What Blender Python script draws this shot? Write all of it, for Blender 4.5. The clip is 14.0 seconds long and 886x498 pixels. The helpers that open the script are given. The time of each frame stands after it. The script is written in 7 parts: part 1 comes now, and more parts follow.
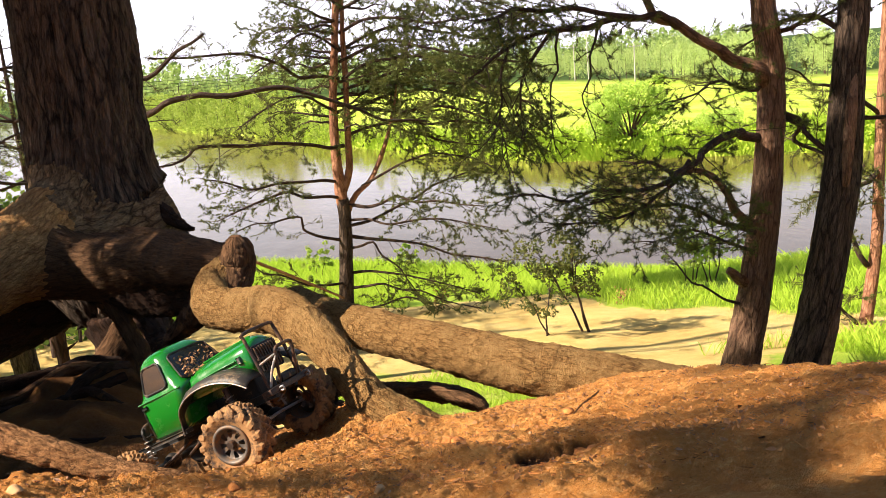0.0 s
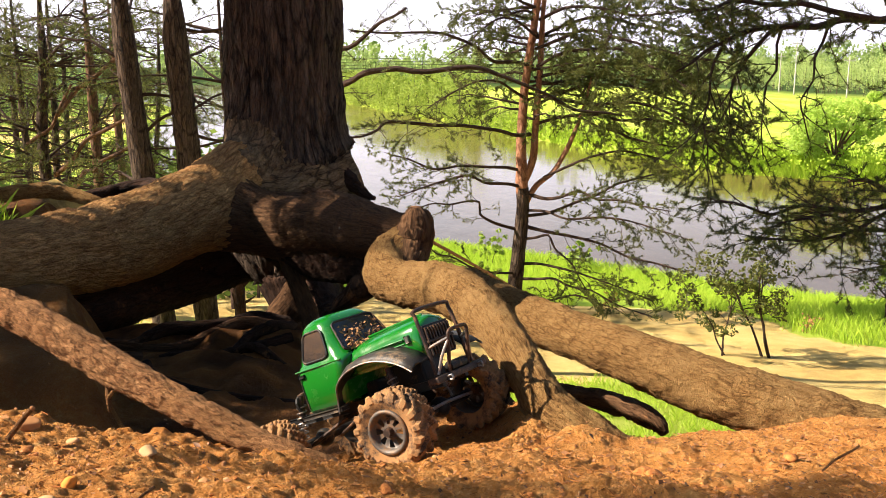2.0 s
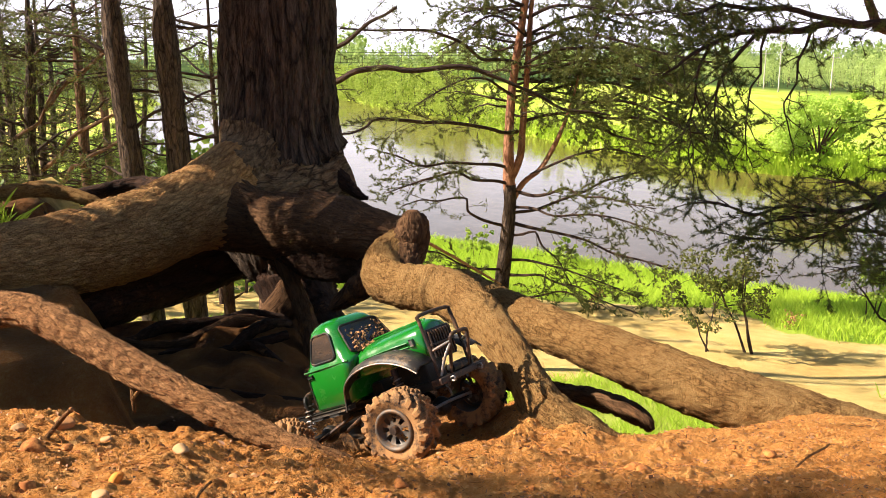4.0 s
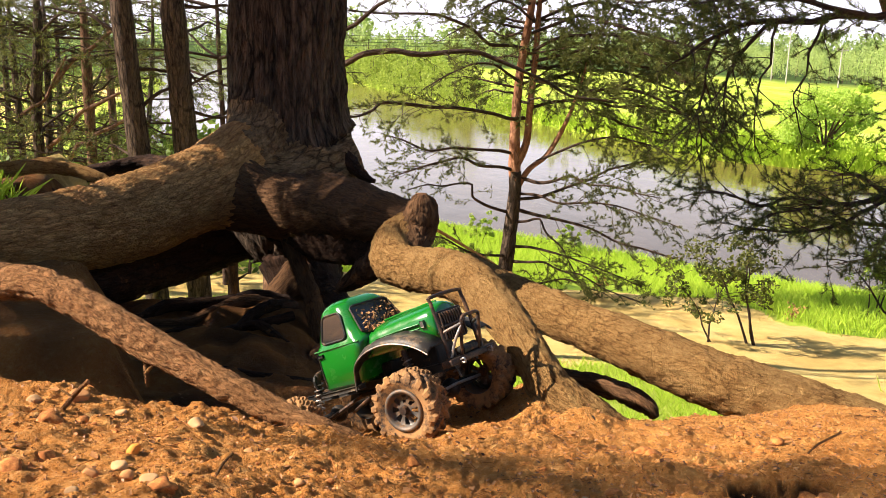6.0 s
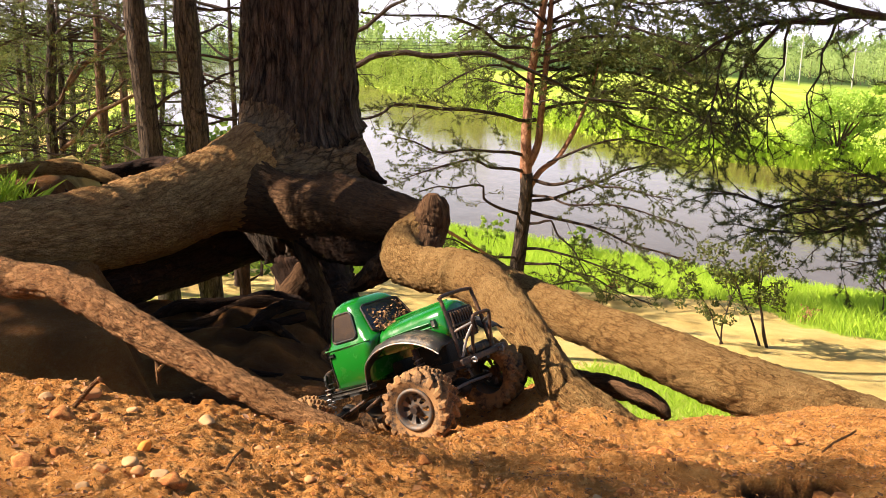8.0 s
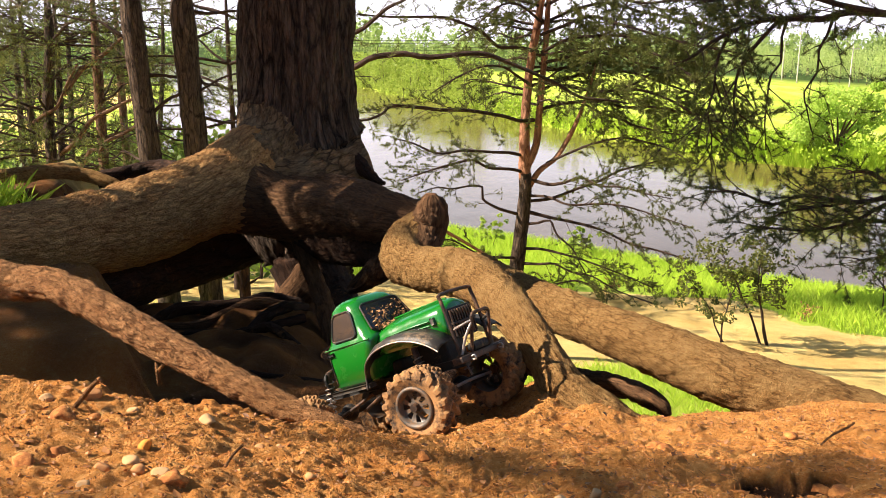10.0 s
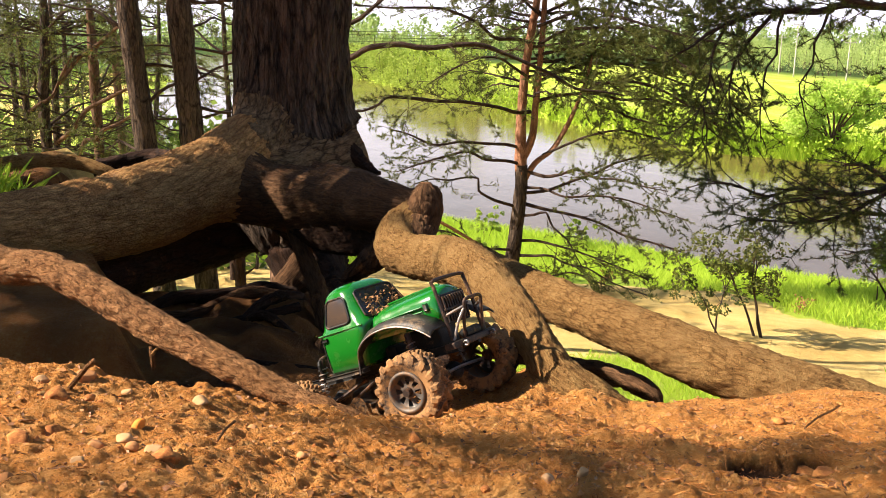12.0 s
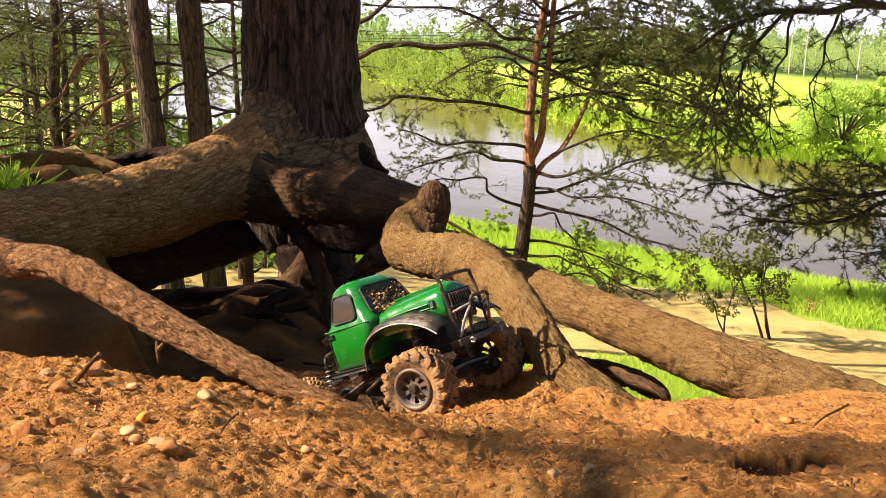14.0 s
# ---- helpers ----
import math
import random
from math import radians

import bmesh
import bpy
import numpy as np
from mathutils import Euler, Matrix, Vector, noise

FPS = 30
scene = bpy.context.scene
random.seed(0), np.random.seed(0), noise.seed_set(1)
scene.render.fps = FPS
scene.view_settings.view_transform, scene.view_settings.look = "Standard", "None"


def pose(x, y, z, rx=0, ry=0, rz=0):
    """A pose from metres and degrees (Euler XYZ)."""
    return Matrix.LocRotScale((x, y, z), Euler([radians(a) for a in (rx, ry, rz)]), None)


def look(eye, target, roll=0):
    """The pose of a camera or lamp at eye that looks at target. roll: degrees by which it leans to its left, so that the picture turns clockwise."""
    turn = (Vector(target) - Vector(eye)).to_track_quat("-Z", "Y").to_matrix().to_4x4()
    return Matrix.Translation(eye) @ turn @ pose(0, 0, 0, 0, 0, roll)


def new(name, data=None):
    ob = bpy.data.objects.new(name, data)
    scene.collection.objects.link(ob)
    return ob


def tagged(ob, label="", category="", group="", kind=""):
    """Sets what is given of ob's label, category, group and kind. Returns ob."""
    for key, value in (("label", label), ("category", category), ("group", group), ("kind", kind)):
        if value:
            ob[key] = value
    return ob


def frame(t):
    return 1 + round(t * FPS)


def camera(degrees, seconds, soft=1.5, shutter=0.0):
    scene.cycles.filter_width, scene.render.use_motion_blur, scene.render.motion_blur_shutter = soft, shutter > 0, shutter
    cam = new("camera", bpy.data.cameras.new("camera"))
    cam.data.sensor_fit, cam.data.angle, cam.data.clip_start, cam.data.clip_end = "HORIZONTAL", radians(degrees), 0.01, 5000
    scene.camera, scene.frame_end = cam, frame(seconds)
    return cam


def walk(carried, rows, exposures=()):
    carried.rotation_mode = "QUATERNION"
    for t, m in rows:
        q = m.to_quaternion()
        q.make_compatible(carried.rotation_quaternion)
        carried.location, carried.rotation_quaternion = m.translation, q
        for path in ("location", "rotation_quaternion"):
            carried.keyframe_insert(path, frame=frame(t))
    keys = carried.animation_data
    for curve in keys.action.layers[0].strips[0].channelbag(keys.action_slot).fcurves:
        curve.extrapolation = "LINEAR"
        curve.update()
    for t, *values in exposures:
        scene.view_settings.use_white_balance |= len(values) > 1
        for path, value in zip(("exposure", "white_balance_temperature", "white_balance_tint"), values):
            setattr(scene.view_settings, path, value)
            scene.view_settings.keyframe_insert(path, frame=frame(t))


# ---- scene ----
cam = camera(54.00, 14.0, soft=0.75)
PATH = [
    (0.0, pose(0.0687, -0.1306, 0.0256, 78.322, 4.822, -12.309)),
    (0.5, pose(0.0461, 0.0633, 0.0244, 78.763, 2.656, -6.567)),
    (1.0, pose(0.0371, 0.1002, -0.0078, 78.638, 1.163, -2.807)),
    (1.5, pose(0.0413, 0.0933, -0.0580, 78.398, 0.130, -0.421)),
    (2.0, pose(0.0476, 0.0882, -0.0354, 78.385, 0.360, 0.063)),
    (2.5, pose(0.0613, 0.0450, -0.0124, 78.594, 0.415, -0.257)),
    (3.0, pose(0.0484, 0.0194, 0.0081, 78.508, 0.388, -0.633)),
    (5.5, pose(-0.0018, -0.0004, 0.0057, 77.208, -0.824, -0.577)),
    (6.0, pose(-0.0007, -0.0010, 0.0028, 77.069, -1.130, -0.391)),
    (6.5, pose(0.0000, -0.0000, 0.0000, 77.000, -1.300, -0.300)),
    (7.0, pose(-0.0026, -0.0003, -0.0001, 77.092, -0.999, -0.100)),
    (7.5, pose(-0.0002, 0.0014, -0.0018, 77.211, -0.980, 0.145)),
    (8.0, pose(-0.0001, 0.0009, -0.0038, 77.204, -0.986, 0.340)),
    (10.5, pose(0.0028, -0.0061, -0.0093, 77.302, -0.340, 0.098)),
    (11.0, pose(0.0034, -0.0095, -0.0109, 77.103, -0.357, 0.001)),
    (11.5, pose(0.0053, -0.0123, -0.0140, 76.893, -0.580, -0.022)),
    (12.0, pose(0.0080, -0.0164, -0.0160, 76.771, -0.750, 0.002)),
    (12.5, pose(0.0082, -0.0137, -0.0194, 76.672, -0.812, 0.097)),
    (13.0, pose(0.0083, -0.0127, -0.0215, 76.631, -0.792, 0.163)),
    (13.5, pose(0.0094, -0.0141, -0.0230, 76.613, -0.656, 0.229)),
    (14.0, pose(0.0101, -0.0127, -0.0240, 76.789, -0.907, 0.577)),
]
walk(cam, PATH)

# ---- light ----
SUN_AZ, SUN_EL = radians(265), radians(36.5)   # where the sun stands: compass angle from +y, clockwise; height
world = bpy.data.worlds.new("sky")
scene.world = world
world.use_nodes = True
wn = world.node_tree.nodes
sky = wn.new("ShaderNodeTexSky")
sky.sky_type, sky.sun_disc = "NISHITA", False
sky.sun_elevation, sky.sun_rotation = SUN_EL, SUN_AZ
sky.dust_density, sky.ozone_density, sky.air_density = 0.8, 1.0, 1.0
wn["Background"].inputs["Strength"].default_value = 0.055
# bright summer haze all round the horizon
haze_at, haze_up, haze_fade, haze = wn.new("ShaderNodeTexCoord"), wn.new("ShaderNodeSeparateXYZ"), wn.new("ShaderNodeMapRange"), wn.new("ShaderNodeMix")
haze_fade.interpolation_type = "SMOOTHERSTEP"
haze_fade.inputs["From Min"].default_value, haze_fade.inputs["From Max"].default_value = 0.27, 0.02
haze.data_type = "RGBA"
haze.inputs[7].default_value = (9.6, 9.2, 10.6, 1)
for a, b in ((haze_at.outputs["Generated"], haze_up.inputs[0]), (haze_up.outputs["Z"], haze_fade.inputs["Value"]), (haze_fade.outputs[0], haze.inputs[0]), (sky.outputs[0], haze.inputs[6]), (haze.outputs[2], wn["Background"].inputs["Color"])):
    world.node_tree.links.new(a, b)
sun_data = bpy.data.lights.new("sun", "SUN")
sun_data.energy, sun_data.angle, sun_data.color = 5.0, radians(0.8), (1.0, 0.87, 0.73)
sun = new("sun", sun_data)
sun_from = Vector((math.sin(SUN_AZ) * math.cos(SUN_EL), math.cos(SUN_AZ) * math.cos(SUN_EL), math.sin(SUN_EL)))
sun.matrix_world = look(sun_from * 60, (0, 0, 0))
scene.view_settings.exposure = 1.63

# ---- tools ----


def lattice(ix, iy, iz, seed):
    h = (ix * 374761393 + iy * 668265263 + iz * 2147483647 + seed * 1274126177) & 0xFFFFFFFF
    h = ((h ^ (h >> 13)) * 1274126177) & 0xFFFFFFFF
    h = ((h ^ (h >> 16)) * 2246822519) & 0xFFFFFFFF
    return ((h ^ (h >> 15)) & 0xFFFF) / 32767.5 - 1.0


def vnoise(x, y, z=0.0, seed=0):
    """Smooth noise from -1 to 1 over arrays."""
    x, y, z = np.broadcast_arrays(np.asarray(x, float), np.asarray(y, float), np.asarray(z, float))
    fx, fy, fz = np.floor(x), np.floor(y), np.floor(z)
    u, v, w = x - fx, y - fy, z - fz
    u, v, w = (a * a * (3 - 2 * a) for a in (u, v, w))
    ix, iy, iz = fx.astype(np.int64), fy.astype(np.int64), fz.astype(np.int64)
    total = 0.0
    for dx, wx in ((0, 1 - u), (1, u)):
        for dy, wy in ((0, 1 - v), (1, v)):
            for dz, wz in ((0, 1 - w), (1, w)):
                total = total + wx * wy * wz * lattice(ix + dx, iy + dy, iz + dz, seed)
    return total


def fbm(x, y, z=0.0, octaves=4, seed=0):
    total, amp, f = 0.0, 0.5, 1.0
    for k in range(octaves):
        total = total + amp * vnoise(np.asarray(x) * f, np.asarray(y) * f, np.asarray(z) * f, seed + k)
        amp, f = amp * 0.5, f * 2.03
    return total


def smooth(a, b, x):
    t = np.clip((np.asarray(x, float) - a) / (b - a), 0, 1)
    return t * t * (3 - 2 * t)


def mesh_np(name, verts, faces, material=None, uv=None, soft=True):
    """A mesh from arrays of vertices and of faces that all have the same number of corners."""
    me = bpy.data.meshes.new(name)
    verts, faces = np.asarray(verts, np.float32), np.asarray(faces, np.int32)
    n, k = faces.shape
    me.vertices.add(len(verts))
    me.vertices.foreach_set("co", verts.ravel())
    me.loops.add(n * k)
    me.loops.foreach_set("vertex_index", faces.ravel())
    me.polygons.add(n)
    me.polygons.foreach_set("loop_start", np.arange(0, n * k, k, dtype=np.int32))
    me.polygons.foreach_set("use_smooth", np.full(n, soft))
    if uv is not None:
        layer = me.uv_layers.new(name="UVMap")
        layer.data.foreach_set("uv", np.asarray(uv, np.float32).ravel())
    me.update(calc_edges=True)
    me.validate()
    if material:
        me.materials.append(material)
    return me


def thing(name, label, category, group="", kind="", at=(0, 0, 0)):
    ob = new(name)
    ob.location = at
    return tagged(ob, label, category, group, kind)


def put(name, me, parent=None, label=""):
    """Links a mesh as one object under its thing; its coordinates are the world's."""
    ob = new(name, me)
    if parent is not None:
        ob.parent = parent
        root = parent
        off = Vector((0, 0, 0))
        while root is not None:
            off += root.location
            root = root.parent
        ob.location = -off
    if label:
        ob["label"] = label
    return ob


def part(name, bm, material, parent, label="", soft=False):
    """Links a bmesh as one mesh object under a thing or a part, in the parent's own coordinates."""
    me = bpy.data.meshes.new(name)
    bm.normal_update()
    bm.to_mesh(me)
    bm.free()
    for p in me.polygons:
        p.use_smooth = soft
    me.materials.append(material)
    ob = new(name, me)
    ob.parent = parent
    if label:
        ob["label"] = label
    return ob


def glide(ctrl, step):
    """A smooth line through control points (any number of columns), sampled about every step metres."""
    c = np.asarray(ctrl, float)
    p = np.vstack([2 * c[0] - c[1], c, 2 * c[-1] - c[-2]])
    out = []
    for i in range(1, len(p) - 2):
        n = max(2, int(np.linalg.norm(p[i + 1][:3] - p[i][:3]) / step))
        t = np.linspace(0, 1, n, endpoint=False)[:, None]
        a, b, cc, d = p[i - 1], p[i], p[i + 1], p[i + 2]
        out.append(0.5 * (2 * b + (cc - a) * t + (2 * a - 5 * b + 4 * cc - d) * t ** 2 + (3 * b - a - 3 * cc + d) * t ** 3))
    out.append(p[-2][None])
    return np.vstack(out)


def tube_arrays(ctrl, around=10, step=0.1, lump=0.0, furrow=0.0, freq=(9.0, 2.5), seed=0, oval=0.0, knots=0.0):
    """A limb along control points x, y, z, radius. lump: swelling as a share of the radius; furrow: depth in metres of
    the bark's grooves, with freq grooves per metre across and along."""
    c = glide(ctrl, step)
    pts, rad = c[:, :3], np.maximum(c[:, 3], 0.0012)
    tan = np.gradient(pts, axis=0)
    tan /= np.linalg.norm(tan, axis=1)[:, None] + 1e-12
    up = np.array([0, 0, 1.0]) if abs(tan[0][2]) < 0.9 else np.array([1.0, 0, 0])
    side = np.cross(tan[0], up)
    side /= np.linalg.norm(side)
    sides = []
    for t in tan:
        side = side - t * (side @ t)
        side = side / (np.linalg.norm(side) + 1e-12)
        sides.append(side)
    sides = np.array(sides)
    ups = np.cross(sides, tan)
    s = np.concatenate([[0], np.cumsum(np.linalg.norm(np.diff(pts, axis=0), axis=1))])
    a = np.linspace(0, 2 * np.pi, around, endpoint=False)
    ring = sides[:, None] * np.cos(a)[None, :, None] + ups[:, None] * np.sin(a)[None, :, None]
    r = np.repeat(rad[:, None], around, 1)
    if oval:
        r = r * (1 + oval * np.cos(2 * a[None] + s[:, None] * 1.3 + seed))
    base = pts[:, None] + ring * r[..., None]
    if lump:
        k = 1.1 / np.maximum(rad.mean(), 0.02)
        r = r * (1 + lump * (vnoise(base[..., 0] * k, base[..., 1] * k, base[..., 2] * k, seed) + 0.5 * vnoise(base[..., 0] * k * 2.3, base[..., 1] * k * 2.3, base[..., 2] * k * 2.3, seed + 3)))
    if furrow:
        cx, cy = np.cos(a)[None] * rad[:, None] * freq[0], np.sin(a)[None] * rad[:, None] * freq[0]
        sz = np.repeat(s[:, None], around, 1) * freq[1]
        warp = 0.6 * vnoise(cx * 0.7, cy * 0.7, sz * 1.5, seed + 11)
        plates = np.abs(vnoise(cx + warp, cy + warp, sz, seed + 5)) + 0.5 * np.abs(vnoise(cx * 2.1, cy * 2.1 + warp, sz * 2.2, seed + 6))
        r = r + furrow * (np.clip(plates * 2.2, 0, 1) - 0.6) + furrow * 0.35 * vnoise(cx * 5, cy * 5, sz * 7, seed + 8)
    if knots:
        r = r + knots * np.clip(vnoise(base[..., 0] * 45, base[..., 1] * 45, base[..., 2] * 45, seed + 21) - 0.15, 0, 1) + 0.35 * knots * vnoise(base[..., 0] * 110, base[..., 1] * 110, base[..., 2] * 110, seed + 22)
    v = pts[:, None] + ring * r[..., None]
    n = len(pts)
    verts = np.vstack([v.reshape(-1, 3), pts[:1] - tan[:1] * rad[0] * 0.25, pts[-1:] + tan[-1:] * rad[-1] * 0.35])
    i = np.arange(n - 1)[:, None] * around
    j = np.arange(around)[None]
    j2 = (j + 1) % around
    quads = np.stack([i + j, i + j2, i + around + j2, i + around + j], -1).reshape(-1, 4)
    circ = max(1, round(2 * np.pi * rad.max() * 4)) / 4
    u0, u1 = j / around * circ + 0 * i, (j + 1) / around * circ + 0 * i
    s0, s1 = s[:-1, None] + 0 * j, s[1:, None] + 0 * j
    uv = np.stack([np.stack([u0, s0], -1), np.stack([u1, s0], -1), np.stack([u1, s1], -1), np.stack([u0, s1], -1)], 2).reshape(-1, 4, 2)
    jj = np.arange(around)
    cap0 = np.stack([(jj + 1) % around, jj, np.full(around, n * around), np.full(around, n * around)], -1)
    last = (n - 1) * around
    cap1 = np.stack([last + jj, last + (jj + 1) % around, np.full(around, n * around + 1), np.full(around, n * around + 1)], -1)
    tri = np.vstack([cap0, cap1])[:, :3]
    return verts, quads, uv, tri


def tube(name, ctrl, material, **kw):
    verts, quads, uv, tri = tube_arrays(ctrl, **kw)
    me = bpy.data.meshes.new(name)
    n, m = len(quads), len(tri)
    me.vertices.add(len(verts))
    me.vertices.foreach_set("co", verts.astype(np.float32).ravel())
    me.loops.add(n * 4 + m * 3)
    me.loops.foreach_set("vertex_index", np.concatenate([quads.ravel(), tri.ravel()]).astype(np.int32))
    me.polygons.add(n + m)
    me.polygons.foreach_set("loop_start", np.concatenate([np.arange(0, n * 4, 4), n * 4 + np.arange(0, m * 3, 3)]).astype(np.int32))
    me.polygons.foreach_set("use_smooth", np.ones(n + m, bool))
    layer = me.uv_layers.new(name="UVMap")
    layer.data.foreach_set("uv", np.concatenate([uv.ravel(), np.zeros(m * 6)]).astype(np.float32))
    me.update(calc_edges=True)
    me.materials.append(material)
    return me


class Heap:
    """Gathers small faces of one kind into one mesh."""

    def __init__(self):
        self.v, self.f, self.n = [], [], 0

    def add(self, verts, faces):
        self.v.append(np.asarray(verts, float).reshape(-1, 3))
        self.f.append(np.asarray(faces, np.int64) + self.n)
        self.n += len(self.v[-1])

    def mesh(self, name, material, soft=False):
        return mesh_np(name, np.vstack(self.v), np.vstack(self.f), material, soft=soft)


# ---- materials ----


class Nodes:
    """A short way to write node materials."""

    def __init__(self, name, rough=0.8, metal=0.0, spec=0.3):
        self.m = bpy.data.materials.new(name)
        self.m.use_nodes = True
        self.t = self.m.node_tree
        self.b = self.t.nodes["Principled BSDF"]
        self.b.inputs["Roughness"].default_value = rough
        self.b.inputs["Metallic"].default_value = metal
        self.b.inputs["Specular IOR Level"].default_value = spec
        self.h = None

    def add(self, kind, **ins):
        n = self.t.nodes.new(kind)
        for k, v in ins.items():
            k = k.replace("_", " ")
            if hasattr(v, "is_linked"):
                self.t.links.new(v, n.inputs[k])
            else:
                n.inputs[k].default_value = v
        return n

    def link(self, a, b):
        self.t.links.new(a, b)

    def coords(self, what="Object", scale=(1, 1, 1)):
        c = self.t.nodes.new("ShaderNodeTexCoord")
        m = self.t.nodes.new("ShaderNodeMapping")
        m.inputs["Scale"].default_value = scale
        self.link(c.outputs[what], m.inputs["Vector"])
        return m.outputs[0]

    def noise(self, at, scale, detail=6.0, rough=0.6, distort=0.0):
        return self.add("ShaderNodeTexNoise", Vector=at, Scale=scale, Detail=detail, Roughness=rough, Distortion=distort).outputs["Fac"]

    def cells(self, at, scale, feature="F1"):
        n = self.add("ShaderNodeTexVoronoi", Vector=at, Scale=scale)
        n.feature = feature
        return n.outputs["Distance"]

    def ramp(self, fac, *stops):
        n = self.t.nodes.new("ShaderNodeValToRGB")
        e = n.color_ramp.elements
        while len(e) < len(stops):
            e.new(0.5)
        for k, (p, c) in zip(e, stops):
            k.position = p
            k.color = (*c, 1) if len(c) == 3 else c
        self.link(fac, n.inputs[0])
        return n.outputs[0]

    def grey(self, fac, lo, hi, a=0.0, b=1.0):
        n = self.t.nodes.new("ShaderNodeMapRange")
        for k, v in zip(("From Min", "From Max", "To Min", "To Max"), (lo, hi, a, b)):
            n.inputs[k].default_value = v
        self.link(fac, n.inputs["Value"])
        return n.outputs[0]

    def mix(self, fac, a, b, blend="MIX"):
        n = self.t.nodes.new("ShaderNodeMix")
        n.data_type, n.blend_type = "RGBA", blend
        for k, v in ((0, fac), (6, a), (7, b)):
            if hasattr(v, "is_linked"):
                self.link(v, n.inputs[k])
            else:
                n.inputs[k].default_value = v if k == 0 else (*v, 1)
        return n.outputs[2]

    def math(self, op, a, b):
        n = self.t.nodes.new("ShaderNodeMath")
        n.operation = op
        for k, v in enumerate((a, b)):
            if hasattr(v, "is_linked"):
                self.link(v, n.inputs[k])
            else:
                n.inputs[k].default_value = v
        return n.outputs[0]

    def bump(self, height, strength, distance):
        n = self.add("ShaderNodeBump", Height=height, Strength=strength, Distance=distance)
        if self.h is not None:
            self.link(self.h, n.inputs["Normal"])
        self.h = n.outputs[0]
        self.link(self.h, self.b.inputs["Normal"])

    def color(self, c):
        if hasattr(c, "is_linked"):
            self.link(c, self.b.inputs["Base Color"])
        else:
            self.b.inputs["Base Color"].default_value = (*c, 1)
        return self.m

    def roughness(self, r):
        self.link(r, self.b.inputs["Roughness"])


def ground_material():
    n = Nodes("ground_cover", 0.95, spec=0.15)
    at = n.coords("Object")
    cover = n.t.nodes.new("ShaderNodeVertexColor")
    cover.layer_name = "cover"
    parts = n.t.nodes.new("ShaderNodeSeparateColor")
    n.link(cover.outputs[0], parts.inputs[0])
    extra = n.t.nodes.new("ShaderNodeVertexColor")
    extra.layer_name = "darkening"
    darkening = n.t.nodes.new("ShaderNodeSeparateColor")
    n.link(extra.outputs[0], darkening.inputs[0])
    big = n.noise(at, 2.2, 5, 0.6)
    mid = n.noise(at, 17, 9, 0.72)
    grit = n.noise(at, 60, 7, 0.7)
    fine = n.noise(at, 190, 8, 0.75)
    lumps = n.cells(at, 75)
    soil = n.ramp(mid, (0.27, (0.30, 0.100, 0.021)), (0.42, (0.58, 0.225, 0.050)), (0.55, (0.72, 0.320, 0.082)), (0.73, (0.80, 0.45, 0.150)))
    soil = n.mix(n.grey(big, 0.38, 0.70, 0.0, 0.75), soil, (0.62, 0.235, 0.050))
    soil = n.mix(n.grey(grit, 0.40, 0.72, 0.0, 0.8), soil, n.ramp(grit, (0.3, (0.26, 0.085, 0.018)), (0.5, (0.60, 0.255, 0.068)), (0.7, (0.82, 0.49, 0.19))))
    soil = n.mix(n.grey(fine, 0.56, 0.70, 0.0, 0.7), soil, (0.17, 0.058, 0.015))
    soil = n.mix(n.grey(fine, 0.46, 0.34, 0.0, 0.6), soil, (0.80, 0.48, 0.20))
    soil = n.mix(darkening.outputs[0], soil, n.ramp(grit, (0.3, (0.012, 0.006, 0.004)), (0.7, (0.07, 0.028, 0.010))))
    # humus floor, and the shade of hollow and undercut wall put into colour
    soil = n.mix(darkening.outputs[2], soil, n.ramp(mid, (0.3, (0.020, 0.008, 0.004)), (0.55, (0.050, 0.021, 0.009)), (0.75, (0.11, 0.05, 0.022))))
    sandn = n.noise(at, 1.6, 8, 0.7)
    sand = n.ramp(sandn, (0.3, (0.58, 0.37, 0.11)), (0.5, (0.76, 0.54, 0.18)), (0.7, (0.82, 0.63, 0.26)))
    grassn = n.noise(n.coords("Object", (1, 0.35, 1)), 0.35, 9, 0.72)
    grass = n.ramp(grassn, (0.3, (0.20, 0.36, 0.022)), (0.5, (0.38, 0.50, 0.05)), (0.68, (0.56, 0.56, 0.14)))
    c = n.mix(n.grey(n.math("ADD", parts.outputs[0], n.grey(n.noise(at, 3.0, 6), 0.3, 0.7, -0.25, 0.25)), 0.35, 0.65), soil, sand)
    c = n.mix(n.grey(n.math("ADD", parts.outputs[1], n.grey(n.noise(at, 1.4, 7, 0.7), 0.3, 0.7, -0.4, 0.4)), 0.35, 0.65), c, grass)
    c = n.mix(darkening.outputs[1], c, n.ramp(grassn, (0.3, (0.02, 0.045, 0.008)), (0.7, (0.06, 0.10, 0.02))))
    n.bump(mid, 0.6, 0.03)
    n.bump(lumps, 0.8, 0.012)
    n.bump(grit, 1.0, 0.034)
    n.bump(fine, 1.0, 0.014)
    return n.color(c)


